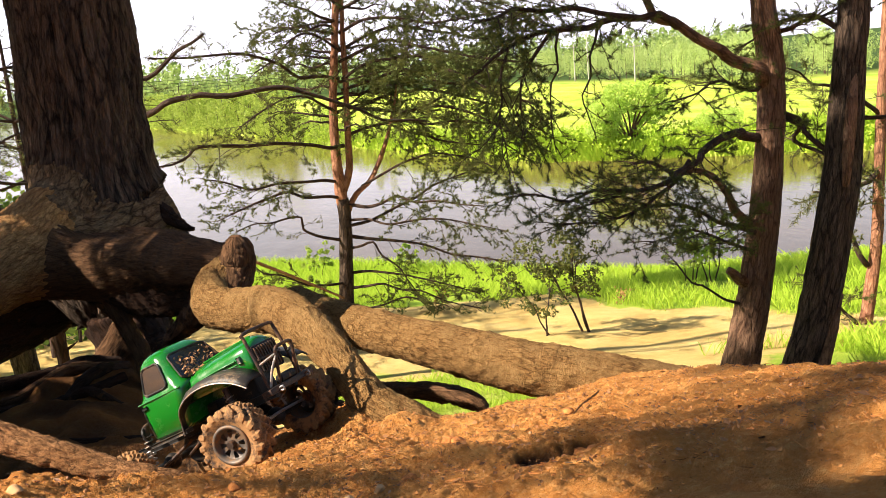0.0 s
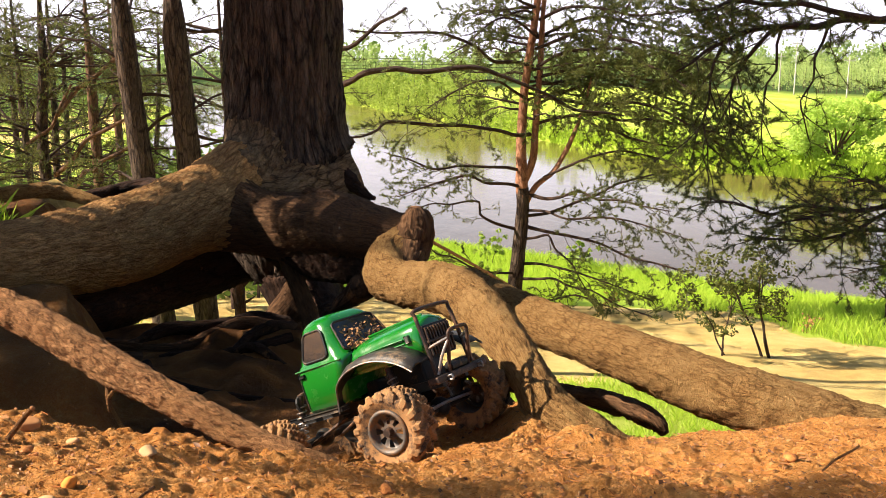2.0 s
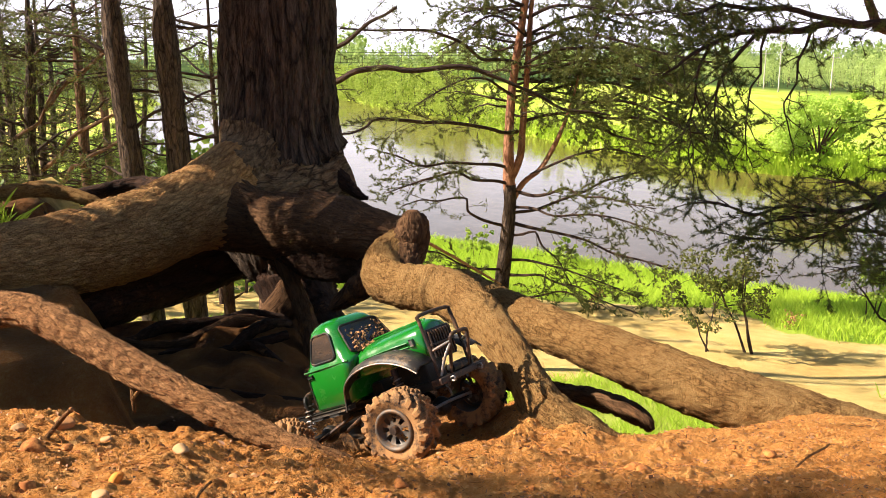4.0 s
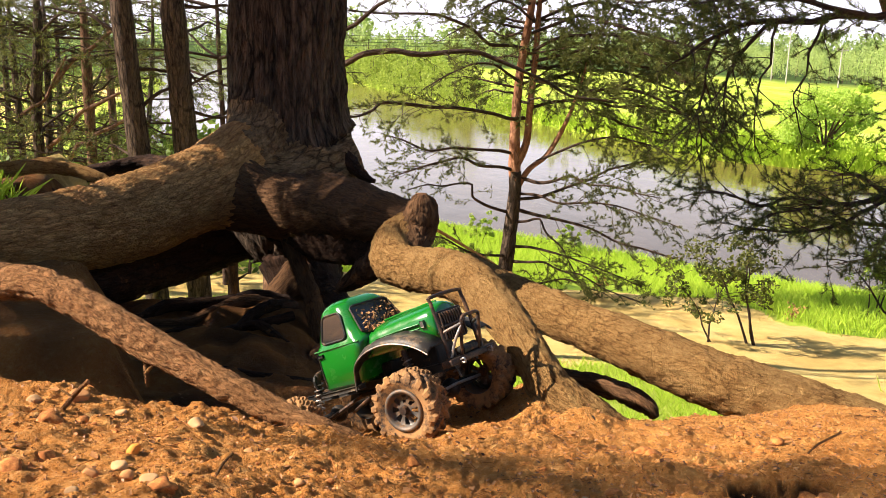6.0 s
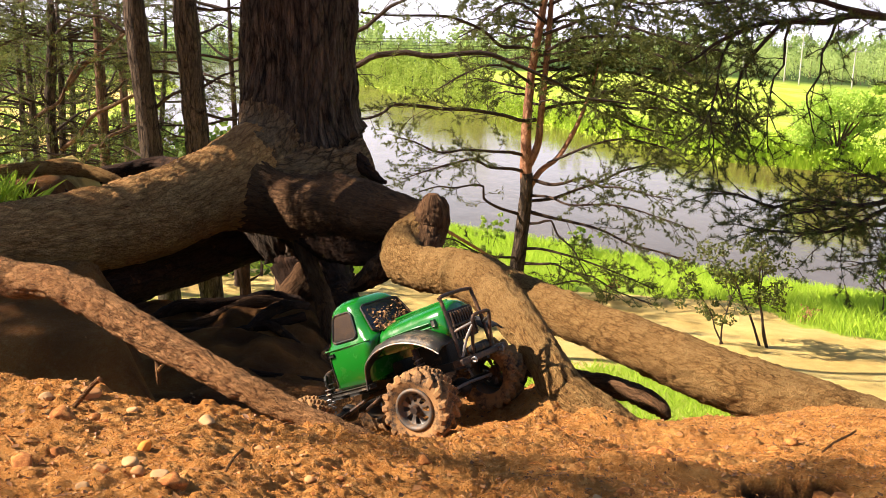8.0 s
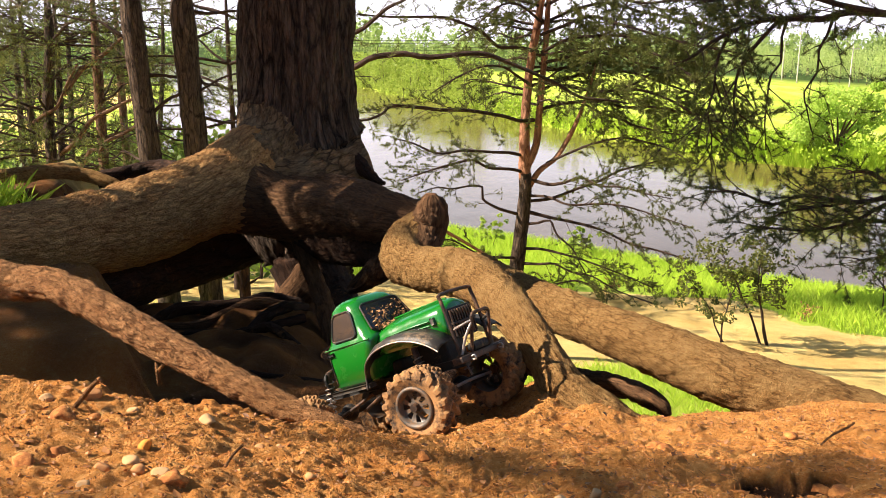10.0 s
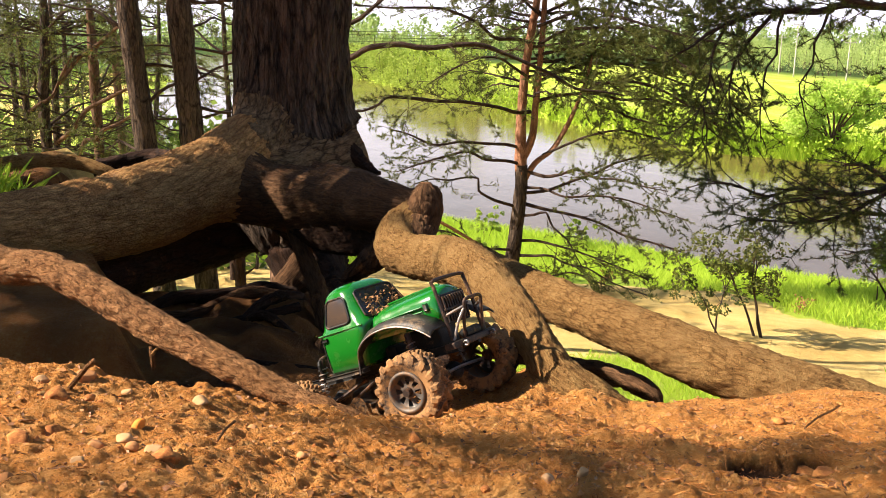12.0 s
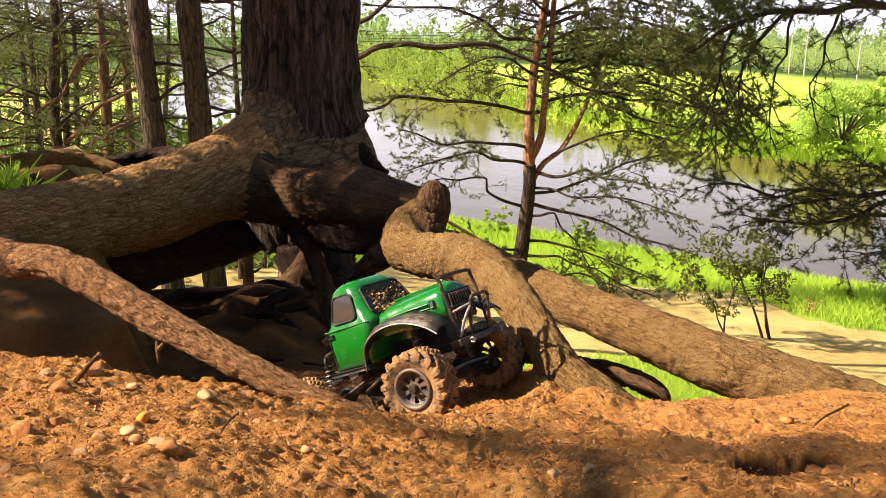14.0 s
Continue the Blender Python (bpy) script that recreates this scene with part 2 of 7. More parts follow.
def bark_material(name, dark, mid, light, plates=(22, 5), soil=0.0, relief=0.012, rough=0.92, cracked=0.75):
    """Bark with plates along the limb, each of its own tone, parted by dark cracks; soil: how much earth sticks to it."""
    n = Nodes(name, rough, spec=0.15)
    at = n.coords("UV", (plates[0], plates[1], 1))
    ob = n.coords("Object")
    wob = n.noise(at, 0.6, 4)
    a = n.noise(at, 1.0, 7, 0.65, 0.6)
    warp = n.add("ShaderNodeTexNoise", Vector=at, Scale=0.9, Detail=6.0, Roughness=0.65)
    bent = n.add("ShaderNodeVectorMath", Vector=at)
    n.link(warp.outputs["Color"], bent.inputs[1])
    cracks = n.cells(bent.outputs[0], 1.0, "DISTANCE_TO_EDGE")
    small = n.cells(bent.outputs[0], 2.6, "DISTANCE_TO_EDGE")
    tone = n.add("ShaderNodeTexVoronoi", Vector=bent.outputs[0], Scale=1.0)
    grain = n.noise(n.coords("UV", (plates[0] * 6, plates[1] * 3, 1)), 1.0, 6, 0.7)
    c = n.ramp(a, (0.32, dark), (0.48, mid), (0.70, light))
    c = n.mix(n.grey(tone.outputs["Color"], 0.25, 0.75, 0.0, 0.45), c, light)
    c = n.mix(n.grey(grain, 0.42, 0.72, 0.0, 0.5), c, light)
    open_ = n.math("MULTIPLY", n.grey(cracks, 0.01, 0.13, cracked, 0.0), n.grey(wob, 0.36, 0.60, 0.15, 1.0))
    c = n.mix(n.grey(small, 0.01, 0.09, cracked * 0.4, 0.0), c, dark)
    c = n.mix(open_, c, dark)
    c = n.mix(n.grey(grain, 0.48, 0.34, 0.0, 0.6), c, dark)
    if soil:
        spots = n.math("ADD", n.noise(ob, 7, 8, 0.7), n.grey(n.noise(ob, 60, 5), 0.2, 0.8, -0.12, 0.12))
        c = n.mix(n.grey(spots, 0.62 - soil * 0.35, 0.80 - soil * 0.3, 0.0, 0.7), c, n.ramp(grain, (0.3, (0.20, 0.085, 0.028)), (0.7, (0.42, 0.21, 0.080))))
    n.bump(n.grey(cracks, 0.0, 0.22), 1.0, relief * 1.3)
    n.bump(n.grey(small, 0.0, 0.16), 0.7, relief * 0.6)
    n.bump(a, 0.9, relief * 1.6)
    n.bump(grain, 0.9, relief * 0.7)
    return n.color(c)


def crust_material(name, low, mid, high, dust):
    """A root caked with dry earth: pitted, with pale dust in patches."""
    n = Nodes(name, 0.95, spec=0.1)
    at = n.coords("Object")
    long = n.noise(n.coords("UV", (70, 22, 1)), 1.0, 8, 0.72, 1.2)
    grit = n.noise(at, 70, 8, 0.72)
    pits = n.noise(at, 160, 5, 0.7)
    patch = n.noise(at, 9, 6, 0.65)
    c = n.ramp(long, (0.30, low), (0.48, mid), (0.70, high))
    c = n.mix(n.grey(grit, 0.54, 0.70, 0.0, 0.8), c, low)
    c = n.mix(n.grey(patch, 0.48, 0.68, 0.0, 0.75), c, n.mix(n.grey(pits, 0.35, 0.65), mid, dust))
    skin = n.coords("UV", (75, 26, 1))
    shift = n.add("ShaderNodeTexNoise", Vector=skin, Scale=0.8, Detail=6.0, Roughness=0.7)
    bent = n.add("ShaderNodeVectorMath", Vector=skin)
    n.link(shift.outputs["Color"], bent.inputs[1])
    scales = n.cells(bent.outputs[0], 1.0, "DISTANCE_TO_EDGE")
    c = n.mix(n.math("MULTIPLY", n.grey(scales, 0.01, 0.14, 0.5, 0.0), n.grey(patch, 0.62, 0.40, 0.1, 1.0)), c, low)
    n.bump(n.grey(scales, 0.0, 0.2), 0.8, 0.007)
    n.bump(long, 1.0, 0.016)
    n.bump(grit, 1.0, 0.030)
    n.bump(pits, 1.0, 0.022)
    return n.color(c)


def leaf_material(name, low, high, glow=0.35):
    """Leaves and needles: colour varies from piece to piece, and light comes through."""
    n = Nodes(name, 0.55, spec=0.25)
    geo = n.t.nodes.new("ShaderNodeNewGeometry")
    c = n.mix(geo.outputs["Random Per Island"], low, high)
    big = n.noise(n.coords("Object"), 0.9, 4)
    c = n.mix(n.grey(big, 0.35, 0.7, 0.0, 0.45), c, high)
    n.color(c)
    thru = n.t.nodes.new("ShaderNodeBsdfTranslucent")
    n.link(c, thru.inputs[0])
    mixed = n.t.nodes.new("ShaderNodeMixShader")
    mixed.inputs[0].default_value = glow
    n.link(n.b.outputs[0], mixed.inputs[1])
    n.link(thru.outputs[0], mixed.inputs[2])
    n.link(mixed.outputs[0], n.t.nodes["Material Output"].inputs[0])
    return n.m


def water_material():
    n = Nodes("river_water", 0.06, spec=1.0)
    at = n.coords("Object", (1, 0.45, 1))
    rip = n.noise(at, 1.4, 5, 0.55)
    calm = n.noise(n.coords("Object", (0.25, 0.05, 1)), 1.0, 3)
    n.bump(rip, 0.22, 0.06)
    n.roughness(n.grey(calm, 0.35, 0.65, 0.05, 0.13))
    return n.color(n.mix(n.grey(calm, 0.3, 0.7), (0.10, 0.060, 0.022), (0.14, 0.085, 0.035)))


def stone_material():
    n = Nodes("pebble_stone", 0.95, spec=0.08)
    at = n.coords("Object")
    info = n.t.nodes.new("ShaderNodeObjectInfo")
    a = n.noise(at, 40, 7, 0.7)
    c = n.ramp(info.outputs["Random"], (0.0, (0.46, 0.27, 0.12)), (0.35, (0.42, 0.20, 0.08)), (0.6, (0.36, 0.16, 0.06)), (1.0, (0.52, 0.36, 0.20)))
    c = n.mix(n.grey(a, 0.35, 0.7, 0, 0.6), c, (0.38, 0.17, 0.06))
    n.bump(a, 0.5, 0.004)
    return n.color(c)


M_GROUND = ground_material()
M_TRUNK = bark_material("old_pine_bark", (0.008, 0.005, 0.004), (0.062, 0.043, 0.031), (0.19, 0.132, 0.092), (17, 4.2), relief=0.022, cracked=0.9)
M_ROOT = bark_material("root_bark", (0.150, 0.062, 0.020), (0.52, 0.255, 0.086), (0.70, 0.415, 0.165), (40, 9), soil=0.35, relief=0.014, cracked=0.6)
M_TRUNK_BASE = bark_material("trunk_foot_bark", (0.028, 0.016, 0.009), (0.20, 0.120, 0.062), (0.36, 0.24, 0.130), (26, 9), soil=0.1, relief=0.016, cracked=0.8)
M_ROOT_SOIL = crust_material("earthy_root_bark", (0.085, 0.038, 0.012), (0.39, 0.212, 0.075), (0.54, 0.335, 0.128), (0.58, 0.375, 0.155))
# darker copy of root bark: the shade on the root is in the colour
M_ROOT_SHADE_TONE = bark_material("shade_toned_root_bark", (0.008, 0.004, 0.003), (0.048, 0.023, 0.012), (0.105, 0.055, 0.027), (24, 8), soil=0.2, relief=0.012, cracked=0.8)
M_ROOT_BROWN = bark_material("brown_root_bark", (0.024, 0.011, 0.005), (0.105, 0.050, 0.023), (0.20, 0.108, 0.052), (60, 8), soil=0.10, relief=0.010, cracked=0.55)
M_ROOT_GREY = bark_material("bared_root_bark", (0.060, 0.024, 0.009), (0.26, 0.110, 0.040), (0.45, 0.235, 0.100), (60, 40), soil=0.40, relief=0.006, cracked=0.45)
# bark for the roots underneath, with the hollow's shade put into its colour
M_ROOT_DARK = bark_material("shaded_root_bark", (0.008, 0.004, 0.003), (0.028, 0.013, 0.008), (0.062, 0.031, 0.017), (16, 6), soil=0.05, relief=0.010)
M_PINE = bark_material("pine_bark", (0.05, 0.026, 0.016), (0.15, 0.080, 0.048), (0.28, 0.165, 0.10), (16, 5), relief=0.012)
M_PINE_RED = bark_material("orange_pine_bark", (0.11, 0.045, 0.025), (0.25, 0.108, 0.060), (0.42, 0.22, 0.125), (14, 6), relief=0.006)
M_TWIG = bark_material("dark_branch_bark", (0.020, 0.013, 0.010), (0.050, 0.032, 0.024), (0.11, 0.070, 0.050), (30, 10), relief=0.004)
M_NEEDLE = leaf_material("pine_needles", (0.024, 0.043, 0.011), (0.16, 0.168, 0.038), 0.45)
M_LEAF = leaf_material("fresh_leaves", (0.18, 0.28, 0.028), (0.40, 0.48, 0.09), 0.55)
M_WOODS = leaf_material("woodland_leaves", (0.07, 0.13, 0.022), (0.22, 0.30, 0.06), 0.5)
M_GRASS = leaf_material("meadow_grass", (0.25, 0.41, 0.022), (0.50, 0.63, 0.070), 0.5)
M_LEAF_PALE = leaf_material("pale_willow_leaves", (0.34, 0.50, 0.06), (0.60, 0.74, 0.18), 0.65)
M_BIRCH = leaf_material("birch_leaves", (0.28, 0.40, 0.11), (0.54, 0.63, 0.22), 0.55)
M_HILL = leaf_material("hill_leaves", (0.17, 0.27, 0.07), (0.40, 0.50, 0.15), 0.55)
M_WATER = water_material()
M_STONE = stone_material()


# ---- land ----
NEAR_BANK = ((-90, 240), (-45, 150), (-26, 78), (-16, 48), (-8, 36), (0.0, 29.1), (2.4, 27.5), (8.6, 22.5), (10.5, 20.8), (30, 9), (90, -32))
FAR_BANK = ((-90, 420), (-40, 245), (-17, 162), (-10, 138), (-4, 118), (0.5, 105), (6, 83), (12.4, 61.5), (14.8, 56), (16.4, 50.5), (19.3, 48), (45, 30), (120, -25))
WATER_Z = -6.0


def line(pairs, x):
    return np.interp(x, [p[0] for p in pairs], [p[1] for p in pairs])


def meadow_edge(x, y):
    """Where the grass of the near bank begins: 0 on the sand, 1 in the grass."""
    return smooth(-13.5, -12.7, y - line(NEAR_BANK, x) + 0.9 * vnoise(x * 0.5, y * 0.5, 0, 90) + 0.5 * vnoise(x * 1.9, y * 1.9, 0, 91)) * smooth(8.5, 9.5, y)


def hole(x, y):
    """A ragged hole in the bank, coloured darker inside: 1 inside, 0 outside."""
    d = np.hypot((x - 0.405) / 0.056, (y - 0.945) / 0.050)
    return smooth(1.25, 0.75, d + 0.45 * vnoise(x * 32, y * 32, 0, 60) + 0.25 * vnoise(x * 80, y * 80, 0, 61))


def clods(x, y, per_metre, seed):
    """Rounded lumps of earth strewn over the ground: their height in metres."""
    gx_, gy_ = x * per_metre, y * per_metre
    wob = 0.30 * vnoise(gx_ * 1.9, gy_ * 1.9, 0, seed + 7)
    ix, iy = np.floor(gx_).astype(np.int64), np.floor(gy_).astype(np.int64)
    best = 0.0
    for dx in (-1, 0, 1):
        for dy in (-1, 0, 1):
            cx, cy = ix + dx, iy + dy
            r = 0.26 + 0.34 * lattice(cx, cy, 3, seed + 2)
            d = np.hypot(gx_ - cx - 0.5 - 0.38 * lattice(cx, cy, 1, seed), gy_ - cy - 0.5 - 0.38 * lattice(cx, cy, 2, seed + 1)) * (1 + wob)
            best = np.maximum(best, np.where(r > 0.12, np.sqrt(np.clip(1 - (d / np.maximum(r, 0.05)) ** 2, 0, 1)) * r, 0.0))
    return best / per_metre


def height(x, y):
    """The land: trodden earth round the eye, a hollow under the big pine, a sandy terrace, the river and the far meadow."""
    x, y = np.asarray(x, float), np.asarray(y, float)
    # the earth bank on which the eye stands
    fall = np.interp(x, [-1.2, -0.5, 0.0, 0.35, 1.0, 1.6, 3.0], [0.235, 0.245, 0.298, 0.350, 0.335, 0.390, 0.46])
    bank = np.interp(x, [-0.5, 0.0, 0.35], [-0.215, -0.215, -0.165]) - fall * y
    bank = np.where(y < 0, -0.17 - 0.12 * y, bank)
    # the slope down to the terrace, steeper below the long root
    slope = np.interp(y, [0, 1.3, 1.5, 2.0, 2.6, 3.2, 4.5, 6.0, 9.0, 13.0, 16.5, 21.0, 26.0], [-0.3, -0.62, -0.72, -0.88, -1.08, -1.36, -2.05, -2.6, -3.15, -3.6, -4.3, -5.3, -5.75])
    steep = np.interp(y, [0, 1.6, 1.9, 2.3, 3.0, 4.5, 6.0, 9.0, 13.0, 16.5, 21.0, 26.0], [-0.3, -0.75, -1.0, -1.35, -1.85, -2.45, -2.8, -3.2, -3.6, -4.3, -5.3, -5.75])
    slope = slope + (steep - slope) * smooth(0.15, 0.5, x)
    ledge = np.interp(y, [0, 1.5, 2.0, 3.2, 4.3, 4.9, 6.0, 9.0], [-0.3, -0.72, -0.88, -1.12, -1.30, -1.85, -2.6, -3.15])
    slope = np.where(y < 9, slope + (ledge - slope) * smooth(-0.15, -0.55, x + 0.1 * (y - 3)) * smooth(-3.2, -2.4, x), slope)
    slope = slope - 0.05 * np.clip(x - 1, 0, 8) * smooth(3, 9, y)
    # the hollow in which the toy truck stands
    rut = -0.256 + 0.3505 * np.clip(x, -0.5, 0.35) - 0.288 * y
    slope = slope + (rut - slope) * smooth(-0.75, -0.45, x) * (1 - smooth(0.20, 0.36, x)) * (1 - smooth(1.75, 2.3, y))
    # how far the bank reaches before it breaks off
    edge = np.interp(x, [-3, -1.2, -0.7, -0.45, -0.1, 0.05, 0.20, 0.32, 0.45, 0.75, 0.95, 1.2, 2.5, 6], [1.7, 1.42, 1.30, 1.22, 1.17, 1.18, 1.42, 1.62, 1.72, 1.80, 2.05, 2.2, 2.2, 2.3])
    edge = edge + 0.04 * vnoise(x * 4, y * 1.0, 0, 4)
    width = np.interp(x, [-3, 0.2, 0.5, 1.0, 1.5], [0.16, 0.14, 0.20, 0.4, 0.5])
    h = bank + (slope - bank) * smooth(0, 1, (y - edge) / width)
    # earth face under the great root
    heap = -0.665 - 0.02 * (y - 2.0) + 0 * x
    along = x / np.maximum(y, 0.3) + 0.03 * vnoise(x * 5, y * 5, 0, 9)
    wall = smooth(-0.35, -0.41, along) * smooth(1.74, 1.95, y + 0.05 * vnoise(x * 6, y * 2, 0, 8)) * (1 - smooth(2.5, 3.2, y))
    h = h + (np.maximum(heap, h) - h) * wall
    mound = smooth(-1.45, -1.9, x + 0.12 * (y - 3)) * smooth(2.6, 3.4, y) * (1 - smooth(5.0, 6.5, y))
    h = h + (np.maximum(-0.68, h) - h) * mound
    # the churned floor under the roots
    den = smooth(1.9, 2.4, y) * (1 - smooth(5.2, 6.2, y)) * smooth(-2.9, -2.4, x) * (1 - smooth(-0.2, 0.2, x))
    h = h + den * (0.075 * fbm(x * 2.3, y * 2.3, 0, 4, 45) + 0.05 * np.abs(vnoise(x * 6.5, y * 4.5, 0, 46)) + 0.03 * fbm(x * 15, y * 15, 0, 3, 47))
    # river and meadow
    yn, yf = line(NEAR_BANK, x), line(FAR_BANK, x)
    near_cut = (y - yn)
    h = np.where(near_cut > -5, h + (-5.75 - h) * smooth(-5, -0.8, near_cut), h)
    bed = -7.6
    h = h + (bed - h) * smooth(-1.0, 3.0, near_cut)
    far_cut = y - yf
    meadow = -5.25 + 0.5 * fbm(x / 25, y / 25, 0, 3, 31) + 0.006 * np.clip(far_cut - 10, 0, 120)
    hill = 5.0 * smooth(190, 420, y + 0.2 * x) * (0.75 + 0.35 * vnoise(x / 130 + 3, y / 170, 0, 77)) + 5 * smooth(350, 900, y)
    meadow = meadow + hill * smooth(0, 60, far_cut)
    h = h + (meadow - h) * smooth(-1.6, 1.2, far_cut)
    west = smooth(-30, -90, x) * smooth(10, 60, yn - y)
    h = h + west * 2.5
    # unevenness
    d = np.hypot(x, y - 1)
    close = np.exp(-(d / 2.6) ** 2)
    h = h + close * (0.028 * fbm(x * 3.2, y * 3.2, 0, 4, 51) + 0.014 * fbm(x * 13, y * 13, 0, 5, 52))
    crumbs = np.clip(fbm(x * 38, y * 38, 0, 3, 53) - 0.06, 0, 1)
    h = h + close * 0.013 * crumbs * smooth(-0.25, 0.3, vnoise(x * 2.5, y * 2.5, 0, 54) + np.where(x < 0, 0.25, 0.0) + 0.3 * smooth(0.5, 0.8, x))
    lumpy = smooth(-0.35, 0.35, vnoise(x * 3.1, y * 3.1, 0, 64) + np.where(x < 0, 0.2, 0.1))
    h = h + close * (0.35 + 0.65 * lumpy) * (0.36 * clods(x, y, 66, 65) + 0.60 * clods(x, y, 125, 66)) + close * lumpy * 0.16 * clods(x, y, 27, 67)
    h = h + close * 0.0075 * fbm(x * 85, y * 85, 0, 2, 57)
    h = h + close * 0.0050 * fbm(x * 190, y * 190, 0, 2, 58) * smooth(-0.5, 0.4, vnoise(x * 6, y * 6, 0, 59))
    h = h + 0.034 * np.exp(-(((x - 0.30) / 0.20) ** 2 + ((y - 1.46) / 0.13) ** 2)) * (1 + 0.5 * vnoise(x * 14, y * 14, 0, 62))
    h = h - 0.055 * np.exp(-(((x - 0.12) / 0.075) ** 2 + ((y - 1.48) / 0.10) ** 2))
    h = h - 0.022 * hole(x, y) - 0.030 * smooth(1.3, 0.2, np.hypot((x - 0.385) / 0.11, (y - 0.89) / 0.11))
    h = h + (1 - close) * smooth(6, 12, y) * 0.10 * fbm(x * 0.9, y * 0.9, 0, 4, 55)
    return h


def graded(lo, hi, mid_lo, mid_hi, fine, grow, back):
    """Positions that lie close together between mid_lo and mid_hi and spread outwards."""
    core = list(np.arange(mid_lo, mid_hi, fine))
    a, s = mid_hi, fine
    while a < hi:
        core.append(a)
        s *= grow
        a += s
    core.append(hi)
    a, s, before = mid_lo, fine, []
    while a > lo:
        s *= back
        a -= s
        before.append(max(a, lo))
    return np.array(before[::-1] + core)


gx = graded(-1500, 1500, -0.60, 0.80, 0.0040, 1.05, 1.05)
gy = graded(-300, 3000, 0.50, 1.32, 0.0038, 1.04, 1.2)
GX, GY = np.meshgrid(gx, gy)
GZ = height(GX, GY)
rows_n, cols_n = GX.shape
idx = np.arange(rows_n * cols_n).reshape(rows_n, cols_n)
quads = np.stack([idx[:-1, :-1], idx[:-1, 1:], idx[1:, 1:], idx[1:, :-1]], -1).reshape(-1, 4)
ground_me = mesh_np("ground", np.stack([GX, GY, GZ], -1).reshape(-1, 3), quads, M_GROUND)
NB, FB = line(NEAR_BANK, GX), line(FAR_BANK, GX)
sandy = smooth(4.2, 6.0, GY + 0.4 * vnoise(GX, GY, 0, 3))
strip = meadow_edge(GX, GY)
under = smooth(2.2, 3.0, GY) * smooth(0.0, 0.5, GX) * (1 - smooth(8.2, 9.4, GY + 0.7 * vnoise(GX * 2, GY * 2, 0, 15))) * (1 - smooth(2.2, 3.0, GX - 0.12 * GY)) * smooth(0.1, 0.4, GX + 0.35 * (GY - 3.5))
west_green = smooth(-2.2, -3.0, GX + 0.35 * vnoise(GX, GY, 0, 16)) * smooth(0.2, 0.5, fbm(GX * 0.4, GY * 0.4, 0, 3, 14) + 0.35) * smooth(6.5, 8, GY) * (1 - smooth(10.6, 11.8, GY + 0.5 * vnoise(GX, GY, 0, 20)) * smooth(-7, -5, GX))
right_green = smooth(4.4, 5.2, GX) * smooth(3, 3.6, GY) * (1 - smooth(7.2, 8.4, GY))
green = np.clip(strip + under + west_green + right_green + smooth(-1.0, 1.0, GY - FB), 0, 1)
cover = np.stack([sandy, green, 0 * sandy, 0 * sandy + 1], -1).reshape(-1, 4)
layer = ground_me.color_attributes.new("cover", "FLOAT_COLOR", "POINT")
layer.data.foreach_set("color", cover.astype(np.float32).ravel())
woods = smooth(14, 40, GX - 44 + 0.15 * (GY - 100)) * smooth(80, 110, GY) + smooth(205, 235, GY + 0.2 * GX) + smooth(-22, -34, GX + 0.2 * GY) * smooth(30, 45, GY)
# dark humus plus the shade of hollow and earth wall, put into colour
humus_and_shade = (0.84 + 0.16 * np.maximum(smooth(-0.37, -0.30, GX / np.maximum(GY, 0.5) + 0.03 * vnoise(GX * 5, GY * 5, 0, 21)), smooth(2.7, 3.1, GY))) * smooth(1.62, 1.95, GY + 0.10 * vnoise(GX * 5, GY * 5, 0, 17)) * (1 - smooth(5.4, 6.4, GY)) * smooth(-3.4, -2.9, GX) * (1 - smooth(-0.05, 0.25, GX + 0.12 * vnoise(GX * 4, GY * 4, 0, 18)))
# red: the hole, green: floor of the woods, blue: humus and painted shade
darkening = np.stack([np.clip(hole(GX, GY) * 1.2, 0, 1), np.clip(woods, 0, 1), humus_and_shade * (0.75 + 0.25 * vnoise(GX * 9, GY * 9, 0, 19)), 0 * GX + 1], -1).reshape(-1, 4)
layer = ground_me.color_attributes.new("darkening", "FLOAT_COLOR", "POINT")
layer.data.foreach_set("color", darkening.astype(np.float32).ravel())
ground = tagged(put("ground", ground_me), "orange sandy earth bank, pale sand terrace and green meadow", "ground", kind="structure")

wx, wy = np.meshgrid(np.linspace(-300, 300, 3), np.linspace(-100, 600, 3))
wi = np.arange(9).reshape(3, 3)
water_me = mesh_np("water", np.stack([wx, wy, 0 * wx + WATER_Z], -1).reshape(-1, 3), np.stack([wi[:-1, :-1], wi[:-1, 1:], wi[1:, 1:], wi[1:, :-1]], -1).reshape(-1, 4), M_WATER)
tagged(put("water", water_me), "calm brown river reflecting the pale sky", "water", kind="structure")


# ---- the great pine with its bared roots ----
big_pine = thing("pine_tree", "huge old pine on bared roots above a hollow", "tree", at=(-0.85, 5.0, -0.9))
TRUNK = [(-0.750, 5.050, -1.111, 0.3211), (-0.790, 5.000, -0.900, 0.385), (-0.812, 5.000, -0.700, 0.372), (-0.826, 5.000, -0.530, 0.343), (-0.834, 5.000, -0.346, 0.324), (-0.836, 5.000, -0.126, 0.315), (-0.832, 5.000, 0.242, 0.3100), (-0.818, 5.000, 0.827, 0.3020), (-0.774, 5.000, 2.161, 0.2745), (-0.734, 5.100, 4.051, 0.2219), (-0.699, 5.200, 5.871, 0.1218)]
